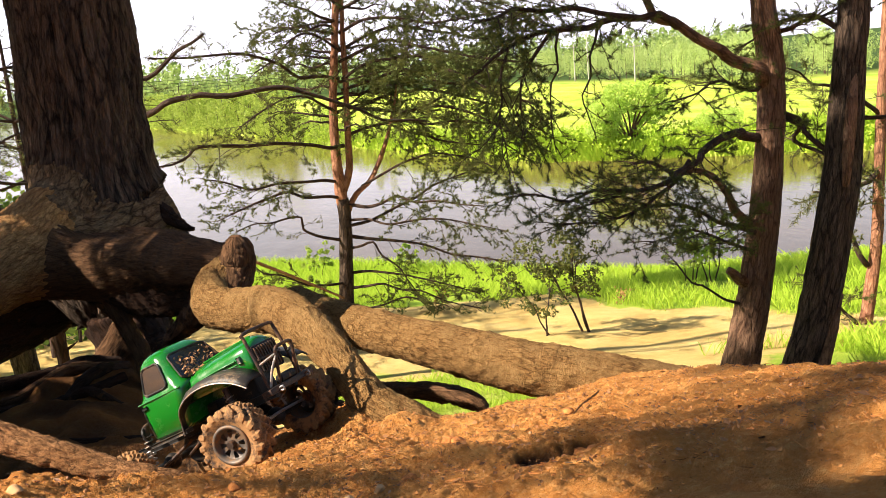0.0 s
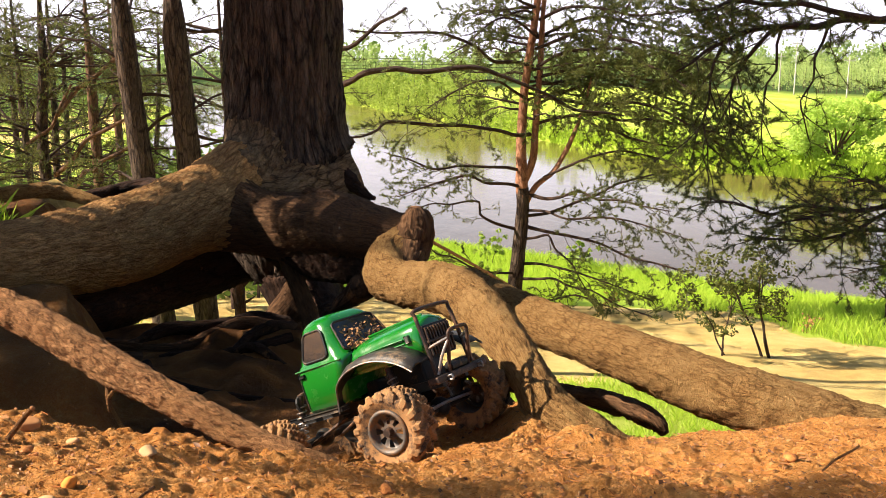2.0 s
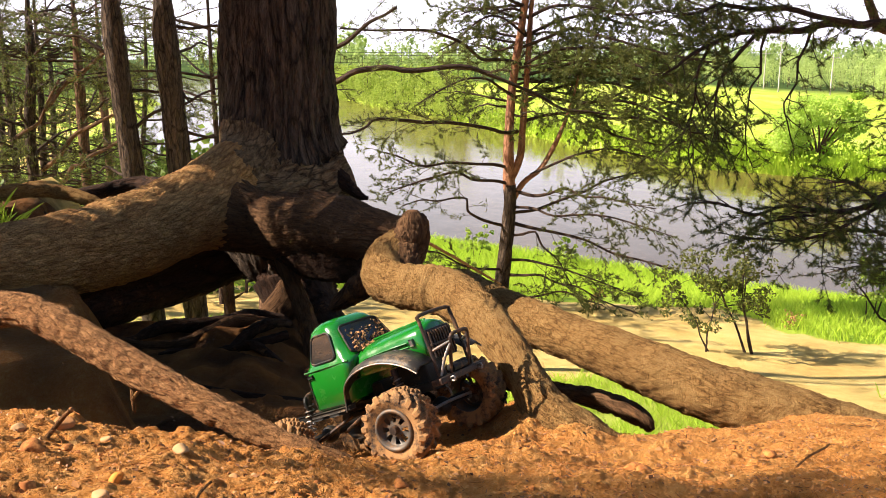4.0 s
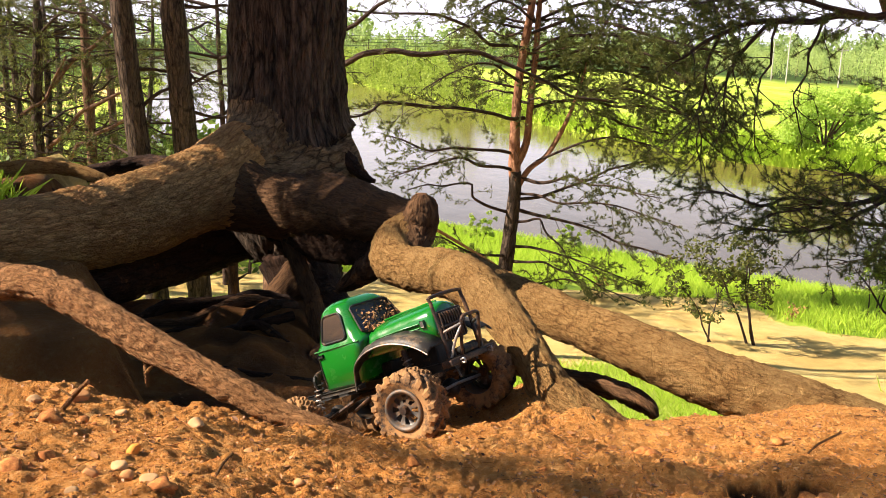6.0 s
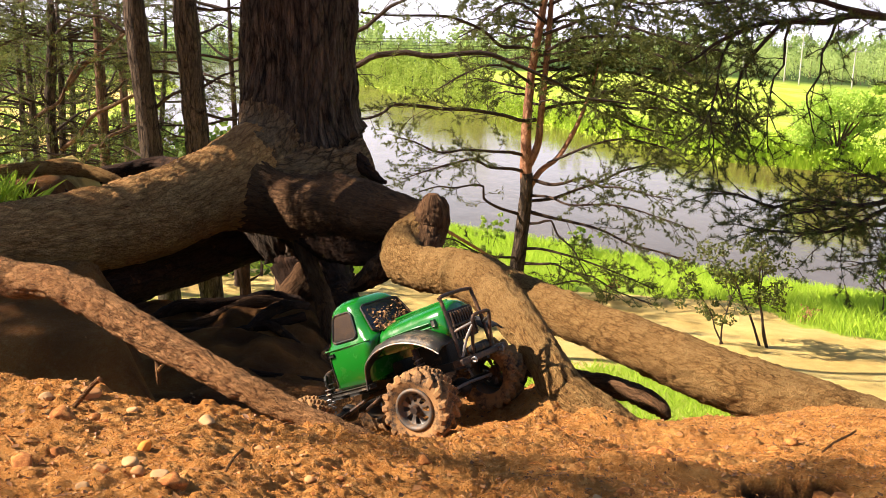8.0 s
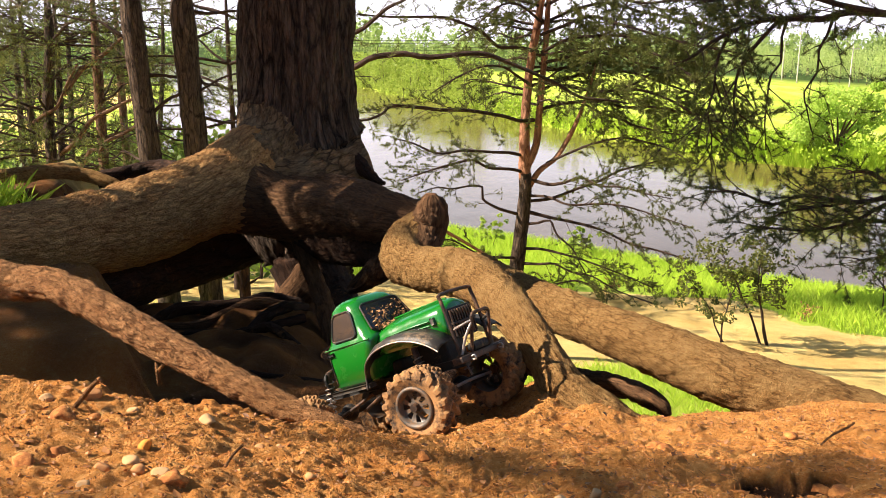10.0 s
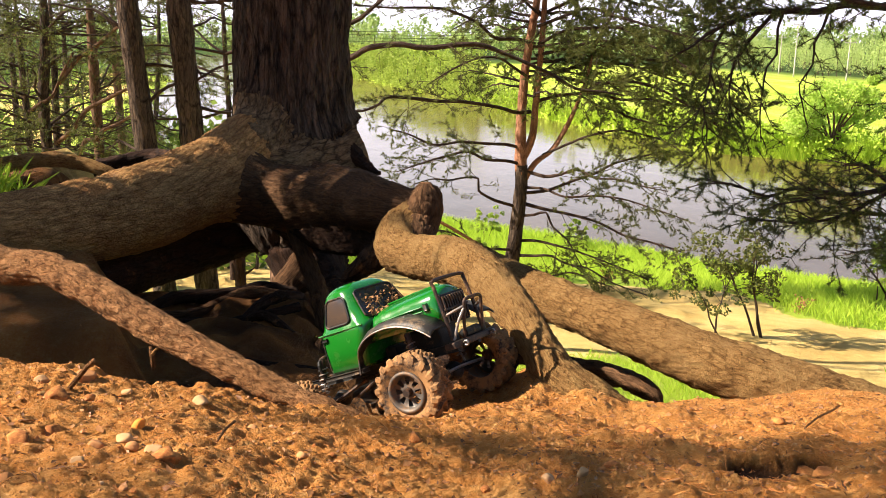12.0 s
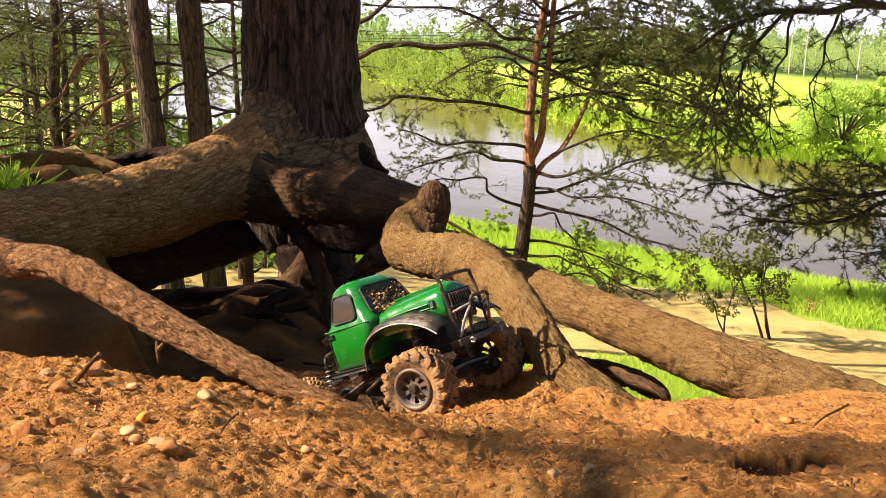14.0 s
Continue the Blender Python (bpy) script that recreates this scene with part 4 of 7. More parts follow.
# the pine on the terrace, forked, with an orange upper stem
rng = np.random.default_rng(17)
INNER = []
for k, z in enumerate(np.linspace(-0.75, 1.5, 26)):
    a, ln = rng.uniform(0, 2 * math.pi), rng.uniform(0.7, 1.35)
    p, d = np.array([1.36 + 0.10 * z, 13.6, z]), np.array([math.cos(a), math.sin(a), rng.uniform(-0.05, 0.3)])
    INNER.append(([(*p, 0.022), (*(p + d * ln * 0.4), 0.016), (*(p + d * ln * 0.75 + (0, 0, -0.02)), 0.011), (*(p + d * ln + (0, 0, -0.10)), 0.005)], dict(full, reach=0.5, gap=0.10)))
pine("slender forked pine with orange upper bark on the sand terrace", [
    ([(1.097, 13.600, -3.906, 0.1639), (1.137, 13.600, -3.624, 0.1275), (1.221, 13.600, -2.833, 0.1092), (1.272, 13.600, -2.192, 0.1001), (1.264, 13.600, -1.844, 0.0956)], M_TRUNK, "lower_stem"),
    ([(1.267, 13.600, -1.990, 0.0910), (1.249, 13.600, -1.733, 0.0910), (1.237, 13.600, -1.105, 0.0728), (1.279, 13.600, -0.319, 0.0637), (1.398, 13.600, 0.529, 0.0546), (1.488, 13.600, 1.194, 0.0501), (1.715, 13.600, 2.807, 0.0364)], M_PINE_RED, "stem"),
    ([(1.262, 13.600, -1.780, 0.0637), (1.421, 13.600, -1.392, 0.0546), (1.460, 13.600, -0.773, 0.0501), (1.507, 13.600, -0.079, 0.0455), (1.537, 13.600, 0.688, 0.0364), (1.610, 13.600, 1.682, 0.0273)], M_PINE_RED, "stem"),
    ([(1.331, 13.600, -2.061, 0.0455), (1.485, 13.600, -1.805, 0.0410), (1.764, 13.600, -1.564, 0.0364), (2.011, 13.600, -1.094, 0.0319), (2.198, 13.600, -0.578, 0.0228), (2.303, 13.600, -0.147, 0.0137)], M_PINE_RED, "stem"),
], [
    ([(1.412, 13.600, 0.015, 0.0273), (0.793, 13.200, 0.106, 0.0265), (0.171, 12.600, 0.448, 0.0211), (-0.350, 12.200, 0.475, 0.0163), (-1.147, 11.600, 0.469, 0.0116)], thin),
    ([(1.372, 13.600, -1.012, 0.0319), (0.577, 12.800, -0.854, 0.0257), (-0.355, 12.000, -0.732, 0.0241), (-0.847, 11.500, -0.795, 0.0192), (-1.210, 11.200, -0.861, 0.0112)], mid),
    ([(1.240, 13.600, -1.570, 0.0273), (0.700, 13.200, -1.416, 0.0221), (-0.136, 12.800, -1.359, 0.0171), (-0.741, 12.500, -1.203, 0.0084)], mid),
    ([(1.231, 13.600, -1.822, 0.0273), (0.712, 13.200, -1.687, 0.0221), (0.158, 12.900, -1.630, 0.0173), (-0.634, 12.600, -1.830, 0.0084)], mid),
    ([(1.193, 13.600, -2.504, 0.0273), (0.778, 13.400, -2.373, 0.0224), (0.584, 13.200, -2.049, 0.0177), (0.117, 13.000, -1.980, 0.0131), (-0.386, 12.800, -2.042, 0.0086)], thin),
    ([(1.504, 13.600, 0.859, 0.0273), (0.997, 13.400, 1.045, 0.0179), (0.368, 13.000, 1.369, 0.0131), (-0.251, 12.800, 1.388, 0.0086)], thin),
    ([(1.486, 13.600, 0.692, 0.0273), (2.004, 13.400, 0.893, 0.0224), (2.786, 13.000, 0.726, 0.0174), (3.904, 12.600, 0.781, 0.0127)], full),
    ([(1.440, 13.600, 0.270, 0.0273), (2.124, 13.300, 0.502, 0.0223), (2.879, 12.800, 0.298, 0.0171), (4.051, 12.400, 0.029, 0.0125)], full),
    ([(1.428, 13.600, -0.159, 0.0273), (2.253, 13.300, 0.027, 0.0223), (3.159, 12.700, -0.222, 0.0170), (4.269, 12.400, -0.651, 0.0125)], full),
    ([(1.418, 13.600, -0.418, 0.0273), (2.379, 13.300, -0.499, 0.0223), (3.211, 12.700, -0.645, 0.0170), (3.972, 12.400, -1.127, 0.0125)], full),
    ([(1.424, 13.600, -0.858, 0.0273), (2.410, 13.600, -0.731, 0.0228), (3.414, 13.200, -0.811, 0.0177), (4.180, 13.000, -0.876, 0.0131)], full),
    ([(2.140, 13.600, -0.705, 0.0182), (2.846, 13.800, -0.418, 0.0185), (3.727, 13.800, 0.001, 0.0139), (4.240, 13.800, 0.499, 0.0092)], full),
    ([(2.170, 13.600, -0.399, 0.0182), (2.548, 13.800, 0.362, 0.0185), (2.982, 13.800, 1.113, 0.0139)], full),
    ([(1.505, 13.600, 1.026, 0.0273), (2.186, 13.200, 1.274, 0.0221), (3.072, 12.600, 1.076, 0.0169), (4.115, 12.200, 0.656, 0.0123)], full),
    ([(1.475, 13.600, 0.438, 0.0273), (2.344, 14.000, 0.738, 0.0234), (3.396, 14.200, 0.584, 0.0190), (4.410, 14.400, 0.380, 0.0145)], full),
    ([(1.464, 13.600, 0.011, 0.0273), (2.228, 13.000, 0.274, 0.0218), (2.855, 12.400, 0.045, 0.0166), (3.392, 12.000, -0.362, 0.0120)], full),
    ([(1.417, 13.600, -0.593, 0.0273), (2.244, 14.000, -0.277, 0.0234), (3.335, 14.300, -0.422, 0.0191), (4.260, 14.500, -0.699, 0.0146)], full),
    ([(1.589, 13.600, -1.681, 0.0228), (2.289, 13.200, -1.271, 0.0177), (2.946, 12.900, -1.228, 0.0130), (3.559, 12.600, -1.527, 0.0084)], mid),
    ([(2.136, 13.600, -0.749, 0.0182), (2.587, 13.200, -0.950, 0.0177), (3.134, 12.900, -1.117, 0.0130), (3.862, 12.600, -1.043, 0.0084)], full),
    ([(1.308, 13.600, -2.196, 0.0228), (1.915, 13.100, -2.211, 0.0175), (2.727, 12.700, -2.229, 0.0128), (3.611, 12.400, -2.464, 0.0083)], mid),
    ([(1.209, 13.600, -3.207, 0.0228), (0.679, 13.200, -3.118, 0.0177), (0.181, 13.000, -2.845, 0.0131), (-0.209, 12.800, -2.576, 0.0086)], mid),
    ([(1.339, 13.600, -0.498, 0.0273), (0.842, 13.200, -0.189, 0.0177), (0.242, 13.000, -0.297, 0.0131), (-0.196, 12.800, -0.574, 0.0086)], thin),
    ([(1.458, 13.600, 0.439, 0.0228), (1.029, 13.200, 0.703, 0.0177), (0.591, 13.000, 0.564, 0.0131), (0.141, 12.800, 0.196, 0.0086)], thin),
    ([(1.362, 13.600, -1.946, 0.0319), (1.881, 13.300, -1.948, 0.0223), (2.373, 13.000, -1.894, 0.0174), (3.339, 12.600, -2.068, 0.0084)], mid),
    ([(1.325, 13.600, -2.290, 0.0273), (2.125, 13.800, -2.136, 0.0231), (2.834, 13.900, -1.852, 0.0186), (3.552, 14.000, -1.656, 0.0094)], mid),
    ([(1.308, 13.600, -2.454, 0.0319), (2.020, 13.400, -2.545, 0.0224), (2.835, 13.000, -2.814, 0.0174), (3.633, 12.600, -2.984, 0.0127)], mid),
    ([(1.286, 13.600, -2.655, 0.0228), (1.651, 13.400, -2.591, 0.0179), (1.950, 13.200, -2.940, 0.0133), (2.235, 13.000, -3.395, 0.0087)], thin),
    ([(1.243, 13.600, -3.061, 0.0273), (1.863, 13.300, -3.061, 0.0178), (2.439, 13.000, -3.165, 0.0131), (3.192, 12.800, -3.480, 0.0086)], mid),
    ([(1.217, 13.600, -3.303, 0.0273), (1.739, 13.200, -3.235, 0.0177), (2.202, 12.800, -3.343, 0.0129), (3.102, 12.500, -3.623, 0.0084)], mid),
    ([(1.174, 13.600, -3.534, 0.0228), (1.439, 13.200, -3.518, 0.0177), (2.019, 12.800, -3.391, 0.0129), (2.593, 12.600, -3.531, 0.0084)], mid),
] + INNER, 11, (1.25, 13.6, -3.5))

# dead and half-bare limbs of a pine that stands behind the great trunk
pine("pine behind the great trunk with long bare dark limbs", [
    ([(-1.690, 8.600, -3.100, 0.0900), (-1.560, 8.600, -1.000, 0.0800), (-1.420, 8.600, -0.094, 0.0740), (-1.261, 8.600, 0.917, 0.0600), (-0.901, 8.700, 3.302, 0.0300)], M_PINE, "stem"),
], [
    ([(-1.478, 8.600, -0.459, 0.0460), (-0.893, 8.500, -0.109, 0.0300), (-0.425, 8.400, -0.034, 0.0270), (0.252, 8.400, -0.036, 0.0225), (0.836, 8.500, -0.181, 0.0170), (1.334, 8.600, -0.378, 0.0144), (1.809, 8.700, -0.483, 0.0087)], dict(start=0.3, gap=0.3, reach=0.30, size=0.08, count=7, width=0.006)),
    ([(-1.388, 8.600, 0.111, 0.0461), (-0.845, 8.500, 0.220, 0.0228), (-0.580, 8.400, 0.309, 0.0169), (-0.296, 8.400, 0.532, 0.0112)], dict(start=0.4, gap=0.2, reach=0.3, size=0.08, count=8, width=0.006)),
], 12, (-2.6, 8.6, -2.9))
near = dict(start=0.2, gap=0.055, reach=0.34, size=0.040, count=42, width=0.0035)
rich = dict(start=0.1, gap=0.060, reach=0.38, bare=0.3, size=0.041, count=42, width=0.0036, droop=0.25)
# the pair of pines on the slope
slope_a = pine("straight pine with sunlit bark, heavy limbs spreading over the river view", [
    ([(3.883, 6.500, -3.119, 0.2089), (3.960, 6.500, -2.787, 0.1610), (4.077, 6.500, -2.310, 0.1436), (4.159, 6.500, -1.863, 0.1305), (4.229, 6.500, -1.374, 0.1262), (4.278, 6.500, -0.798, 0.1131), (4.294, 6.500, -0.190, 0.1088), (4.236, 6.500, 0.270, 0.1001), (4.205, 6.500, 0.714, 0.0870), (4.197, 6.500, 2.060, 0.0740)], M_PINE, "stem"),
], [
    ([(4.219, 6.500, -0.322, 0.0566), (3.906, 6.400, -0.115, 0.0514), (3.510, 6.300, 0.110, 0.0422), (3.135, 6.200, 0.321, 0.0332), (2.824, 6.200, 0.548, 0.0249)], dict(bark=M_PINE, start=0.75, gap=0.12, reach=0.3, size=0.075, count=12, width=0.0045)),
    ([(3.342, 6.250, 0.192, 0.0314), (2.994, 6.100, 0.282, 0.0265), (2.506, 6.000, 0.285, 0.0221), (2.123, 5.900, 0.212, 0.0178), (1.711, 5.800, 0.066, 0.0116), (1.515, 5.700, -0.053, 0.0057)], near),
    ([(2.903, 6.100, 0.288, 0.0204), (2.386, 5.900, 0.368, 0.0178), (1.936, 5.800, 0.372, 0.0136), (1.584, 5.700, 0.315, 0.0076)], near),
    ([(2.209, 5.900, 0.237, 0.0158), (1.994, 5.800, 0.024, 0.0116), (1.878, 5.750, -0.238, 0.0077), (1.908, 5.700, -0.474, 0.0038)], near),
    ([(2.269, 5.950, 0.243, 0.0119), (2.214, 5.900, -0.031, 0.0079), (2.154, 5.900, -0.306, 0.0059), (2.159, 5.850, -0.629, 0.0039)], dict(start=0.25, gap=0.09, reach=0.16, size=0.05, count=14, width=0.004)),
    ([(2.593, 6.000, 0.279, 0.0120), (2.516, 5.950, 0.026, 0.0080), (2.416, 5.900, -0.249, 0.0059), (2.468, 5.900, -0.498, 0.0039)], dict(start=0.25, gap=0.09, reach=0.16, size=0.05, count=14, width=0.004)),
    ([(1.851, 5.850, 0.114, 0.0117), (1.779, 5.800, -0.113, 0.0078), (1.718, 5.800, -0.381, 0.0058), (1.763, 5.750, -0.700, 0.0038)], near),
    ([(4.215, 6.500, -0.768, 0.0392), (3.836, 6.300, -0.696, 0.0337), (3.530, 6.200, -0.759, 0.0291), (3.180, 6.000, -0.875, 0.0221), (2.716, 5.800, -0.911, 0.0155), (2.115, 5.600, -0.923, 0.0094), (1.677, 5.500, -0.861, 0.0055)], rich),
    ([(3.328, 6.100, -0.833, 0.0184), (2.939, 5.900, -1.032, 0.0138), (2.486, 5.700, -1.123, 0.0095), (2.020, 5.600, -1.113, 0.0056)], rich),
    ([(4.179, 6.500, -1.565, 0.0435), (3.884, 6.400, -1.320, 0.0364), (3.628, 6.300, -1.043, 0.0274), (3.233, 6.200, -0.921, 0.0187), (2.812, 6.000, -0.792, 0.0100)], dict(bark=M_PINE, **rich)),
    ([(4.179, 6.500, -1.590, 0.0261), (3.615, 6.200, -1.330, 0.0187), (3.170, 6.000, -1.181, 0.0141), (2.623, 5.800, -1.006, 0.0078), (2.194, 5.600, -1.012, 0.0056)], rich),
    ([(4.177, 6.500, -1.764, 0.0174), (3.769, 6.300, -1.554, 0.0127), (3.414, 6.200, -1.422, 0.0083), (2.926, 6.000, -1.419, 0.0040)], near),
    ([(4.092, 6.500, -2.031, 0.0566), (3.900, 6.400, -1.907, 0.0471), (3.783, 6.350, -1.822, 0.0298)], dict(gap=0, bark=M_PINE)),
    ([(4.035, 6.500, -2.201, 0.0131), (3.656, 6.300, -2.024, 0.0105), (3.353, 6.200, -1.790, 0.0083), (3.066, 6.100, -1.500, 0.0041)], dict(start=0.8, gap=0.3, reach=0.15, size=0.06, count=6)),
    ([(4.230, 6.500, -0.277, 0.0174), (3.894, 6.300, -0.295, 0.0148), (3.590, 6.200, -0.269, 0.0104), (3.151, 6.000, -0.357, 0.0060)], near),
    ([(4.275, 6.500, 0.086, 0.0218), (4.520, 6.400, 0.152, 0.0171), (4.810, 6.300, 0.258, 0.0105)], near),
    ([(4.322, 6.500, -0.565, 0.0218), (4.723, 6.700, -0.855, 0.0179), (5.327, 6.900, -1.344, 0.0115)], near),
], 13, (5.1, 6.5, -2.9), group="pines on the slope", around=40)
slope_b = pine("leaning dark pine with a pale torn strip of bark", [
    ([(4.152, 6.100, -3.065, 0.1797), (4.270, 6.100, -2.779, 0.1593), (4.446, 6.100, -2.257, 0.1552), (4.575, 6.100, -1.643, 0.1511), (4.675, 6.100, -1.043, 0.1429), (4.711, 6.100, -0.499, 0.1307), (4.746, 6.100, -0.059, 0.1225), (4.773, 6.100, 0.287, 0.1143), (4.838, 6.100, 1.922, 0.0898)], M_TRUNK, "stem"),
    ([(4.344, 5.930, -2.832, 0.0437), (4.458, 5.930, -2.407, 0.0397), (4.596, 5.980, -2.053, 0.0160)], M_PINE, "torn_bark"),
    ([(4.601, 5.950, -1.158, 0.0239), (4.620, 5.940, -0.798, 0.0437), (4.649, 5.950, -0.491, 0.0398), (4.704, 6.000, -0.277, 0.0120)], M_PINE, "torn_bark"),
], [
    ([(4.674, 6.100, -0.997, 0.0286), (4.556, 6.300, -0.767, 0.0211), (4.428, 6.500, -0.528, 0.0152), (4.283, 6.600, -0.234, 0.0088)], near),
    ([(4.715, 6.100, 0.031, 0.0286), (4.554, 6.300, 0.188, 0.0211), (4.328, 6.500, 0.128, 0.0152), (4.025, 6.600, -0.027, 0.0066)], near),
    ([(4.774, 6.100, -0.641, 0.0204), (4.955, 6.000, -0.632, 0.0161), (5.285, 5.900, -0.592, 0.0079)], near),
], 14, (4.6, 6.1, -2.7), group="pines on the slope", around=40)
pine("thin crooked pine on the grassy slope", [
    ([(7.051, 9.000, -4.597, 0.1024), (7.087, 9.000, -4.299, 0.0904), (7.143, 9.000, -3.709, 0.0783), (7.243, 9.000, -2.992, 0.0723), (7.312, 9.000, -2.429, 0.0663), (7.328, 9.000, -1.595, 0.0602), (7.354, 9.000, -0.588, 0.0542), (7.394, 9.000, 0.380, 0.0482), (7.367, 9.000, 1.620, 0.0361)], M_PINE_RED, "stem"),
], [
    ([(7.184, 9.000, -2.768, 0.0361), (7.022, 9.000, -2.464, 0.0271), (6.992, 9.000, -1.902, 0.0211), (7.125, 9.000, -1.505, 0.0120)], near),
    ([(7.157, 9.000, -3.563, 0.0301), (6.881, 8.900, -3.422, 0.0238), (6.609, 8.800, -3.001, 0.0147), (6.234, 8.700, -2.788, 0.0087)], near),
    ([(7.307, 9.000, -0.916, 0.0301), (6.811, 8.900, -0.671, 0.0238), (6.299, 8.800, -0.435, 0.0147), (5.876, 8.700, -0.276, 0.0087)], dict(start=0.1, gap=0.1, reach=0.5, size=0.09, count=12, width=0.006)),
    ([(7.320, 9.000, -1.594, 0.0301), (6.823, 8.900, -1.734, 0.0238), (6.301, 8.800, -1.732, 0.0147)], dict(start=0.1, gap=0.1, reach=0.5, size=0.09, count=12, width=0.006)),
], 15, (7.2, 9, -4.3), group="pines on the slope")

# the wood beside the great trunk
WOOD = (
    ([(-3.178, 10.000, -3.636, 0.1540), (-3.270, 10.000, -3.032, 0.1339), (-3.329, 10.000, -2.103, 0.1272), (-3.389, 10.000, -1.276, 0.1238), (-3.461, 10.000, -0.292, 0.1171), (-3.505, 10.000, 0.441, 0.1138), (-3.575, 10.000, 1.892, 0.1004), (-3.627, 10.000, 3.765, 0.0669)], M_TRUNK, 26),
    ([(-2.789, 10.200, -3.699, 0.1775), (-2.816, 10.200, -3.154, 0.1434), (-2.870, 10.200, -2.134, 0.1366), (-2.916, 10.200, -1.190, 0.1366), (-2.961, 10.200, -0.285, 0.1331), (-2.991, 10.200, 0.463, 0.1297), (-3.032, 10.200, 1.944, 0.1092), (-3.055, 10.200, 3.856, 0.0751)], M_TRUNK, 26),
    ([(-5.462, 14.000, -4.511, 0.1031), (-5.492, 14.000, -2.963, 0.0890), (-5.512, 14.000, -1.895, 0.0797), (-5.499, 14.000, -0.249, 0.0750), (-5.501, 14.000, 0.604, 0.0703), (-5.468, 14.000, 2.637, 0.0562)], M_PINE, 18),
    ([(-6.038, 13.000, -4.209, 0.1044), (-5.958, 13.000, -2.770, 0.0870), (-5.899, 13.000, -1.734, 0.0783), (-5.890, 13.000, -0.900, 0.0783), (-5.778, 13.000, 0.073, 0.0696), (-5.658, 13.000, 0.548, 0.0609), (-5.429, 13.000, 2.441, 0.0435)], M_TRUNK, 18),
    ([(-7.170, 15.000, -4.861, 0.0803), (-7.112, 15.000, -3.201, 0.0653), (-7.089, 15.000, -2.007, 0.0552), (-7.111, 15.000, -0.481, 0.0502), (-7.108, 15.000, 0.619, 0.0452), (-7.076, 15.000, 2.797, 0.0351)], M_TRUNK, 14),
    ([(-7.215, 16.000, -5.176, 0.0857), (-7.153, 16.000, -3.405, 0.0643), (-7.085, 16.000, -2.131, 0.0589), (-6.997, 16.000, -0.500, 0.0536), (-6.884, 16.000, 0.677, 0.0536), (-6.730, 16.000, 3.003, 0.0428)], M_TRUNK, 14),
    ([(-6.230, 17.000, -5.469, 0.1024), (-6.231, 17.000, -3.588, 0.0797), (-6.238, 17.000, -2.235, 0.0740), (-6.250, 17.000, -0.504, 0.0683), (-6.277, 17.000, 0.743, 0.0626), (-6.261, 17.000, 3.211, 0.0455)], M_PINE, 14),
    ([(-9.339, 19.000, -6.163, 0.0890), (-9.284, 19.000, -4.060, 0.0700), (-9.250, 19.000, -2.549, 0.0636), (-9.199, 19.000, -0.613, 0.0572), (-9.216, 19.000, 0.780, 0.0509), (-9.077, 19.000, 3.540, 0.0445)], M_TRUNK, 14),
    ([(-7.777, 18.000, -5.816, 0.0723), (-7.726, 18.000, -3.824, 0.0602), (-7.737, 18.000, -2.392, 0.0542), (-7.644, 18.000, -0.557, 0.0482), (-7.476, 18.000, 0.767, 0.0482), (-7.301, 18.000, 3.384, 0.0361)], M_TRUNK, 14),
    ([(-6.743, 12.000, -4.252, 0.1607), (-6.694, 12.000, -2.582, 0.1446), (-6.648, 12.000, -1.010, 0.1366), (-6.642, 12.000, 0.474, 0.1285), (-6.633, 12.000, 2.548, 0.1044)], M_TRUNK, 18),
    ([(-10.640, 20.000, -6.504, 0.1205), (-10.410, 20.000, -2.959, 0.0937), (-10.199, 20.000, 0.809, 0.0803), (-10.096, 20.000, 3.713, 0.0669)], M_TRUNK, 14),
    ([(-3.207, 13.000, -4.150, 0.0609), (-3.176, 13.000, -2.710, 0.0435), (-3.153, 13.000, -1.004, 0.0348), (-3.174, 13.000, -0.188, 0.0305), (-3.160, 13.000, 1.377, 0.0218)], M_TWIG, 12),
    ([(-6.788, 20.000, -6.423, 0.0803), (-6.639, 20.000, -2.876, 0.0602), (-6.376, 20.000, -0.323, 0.0469), (-6.104, 20.000, 2.089, 0.0335)], M_TRUNK, 12),
)
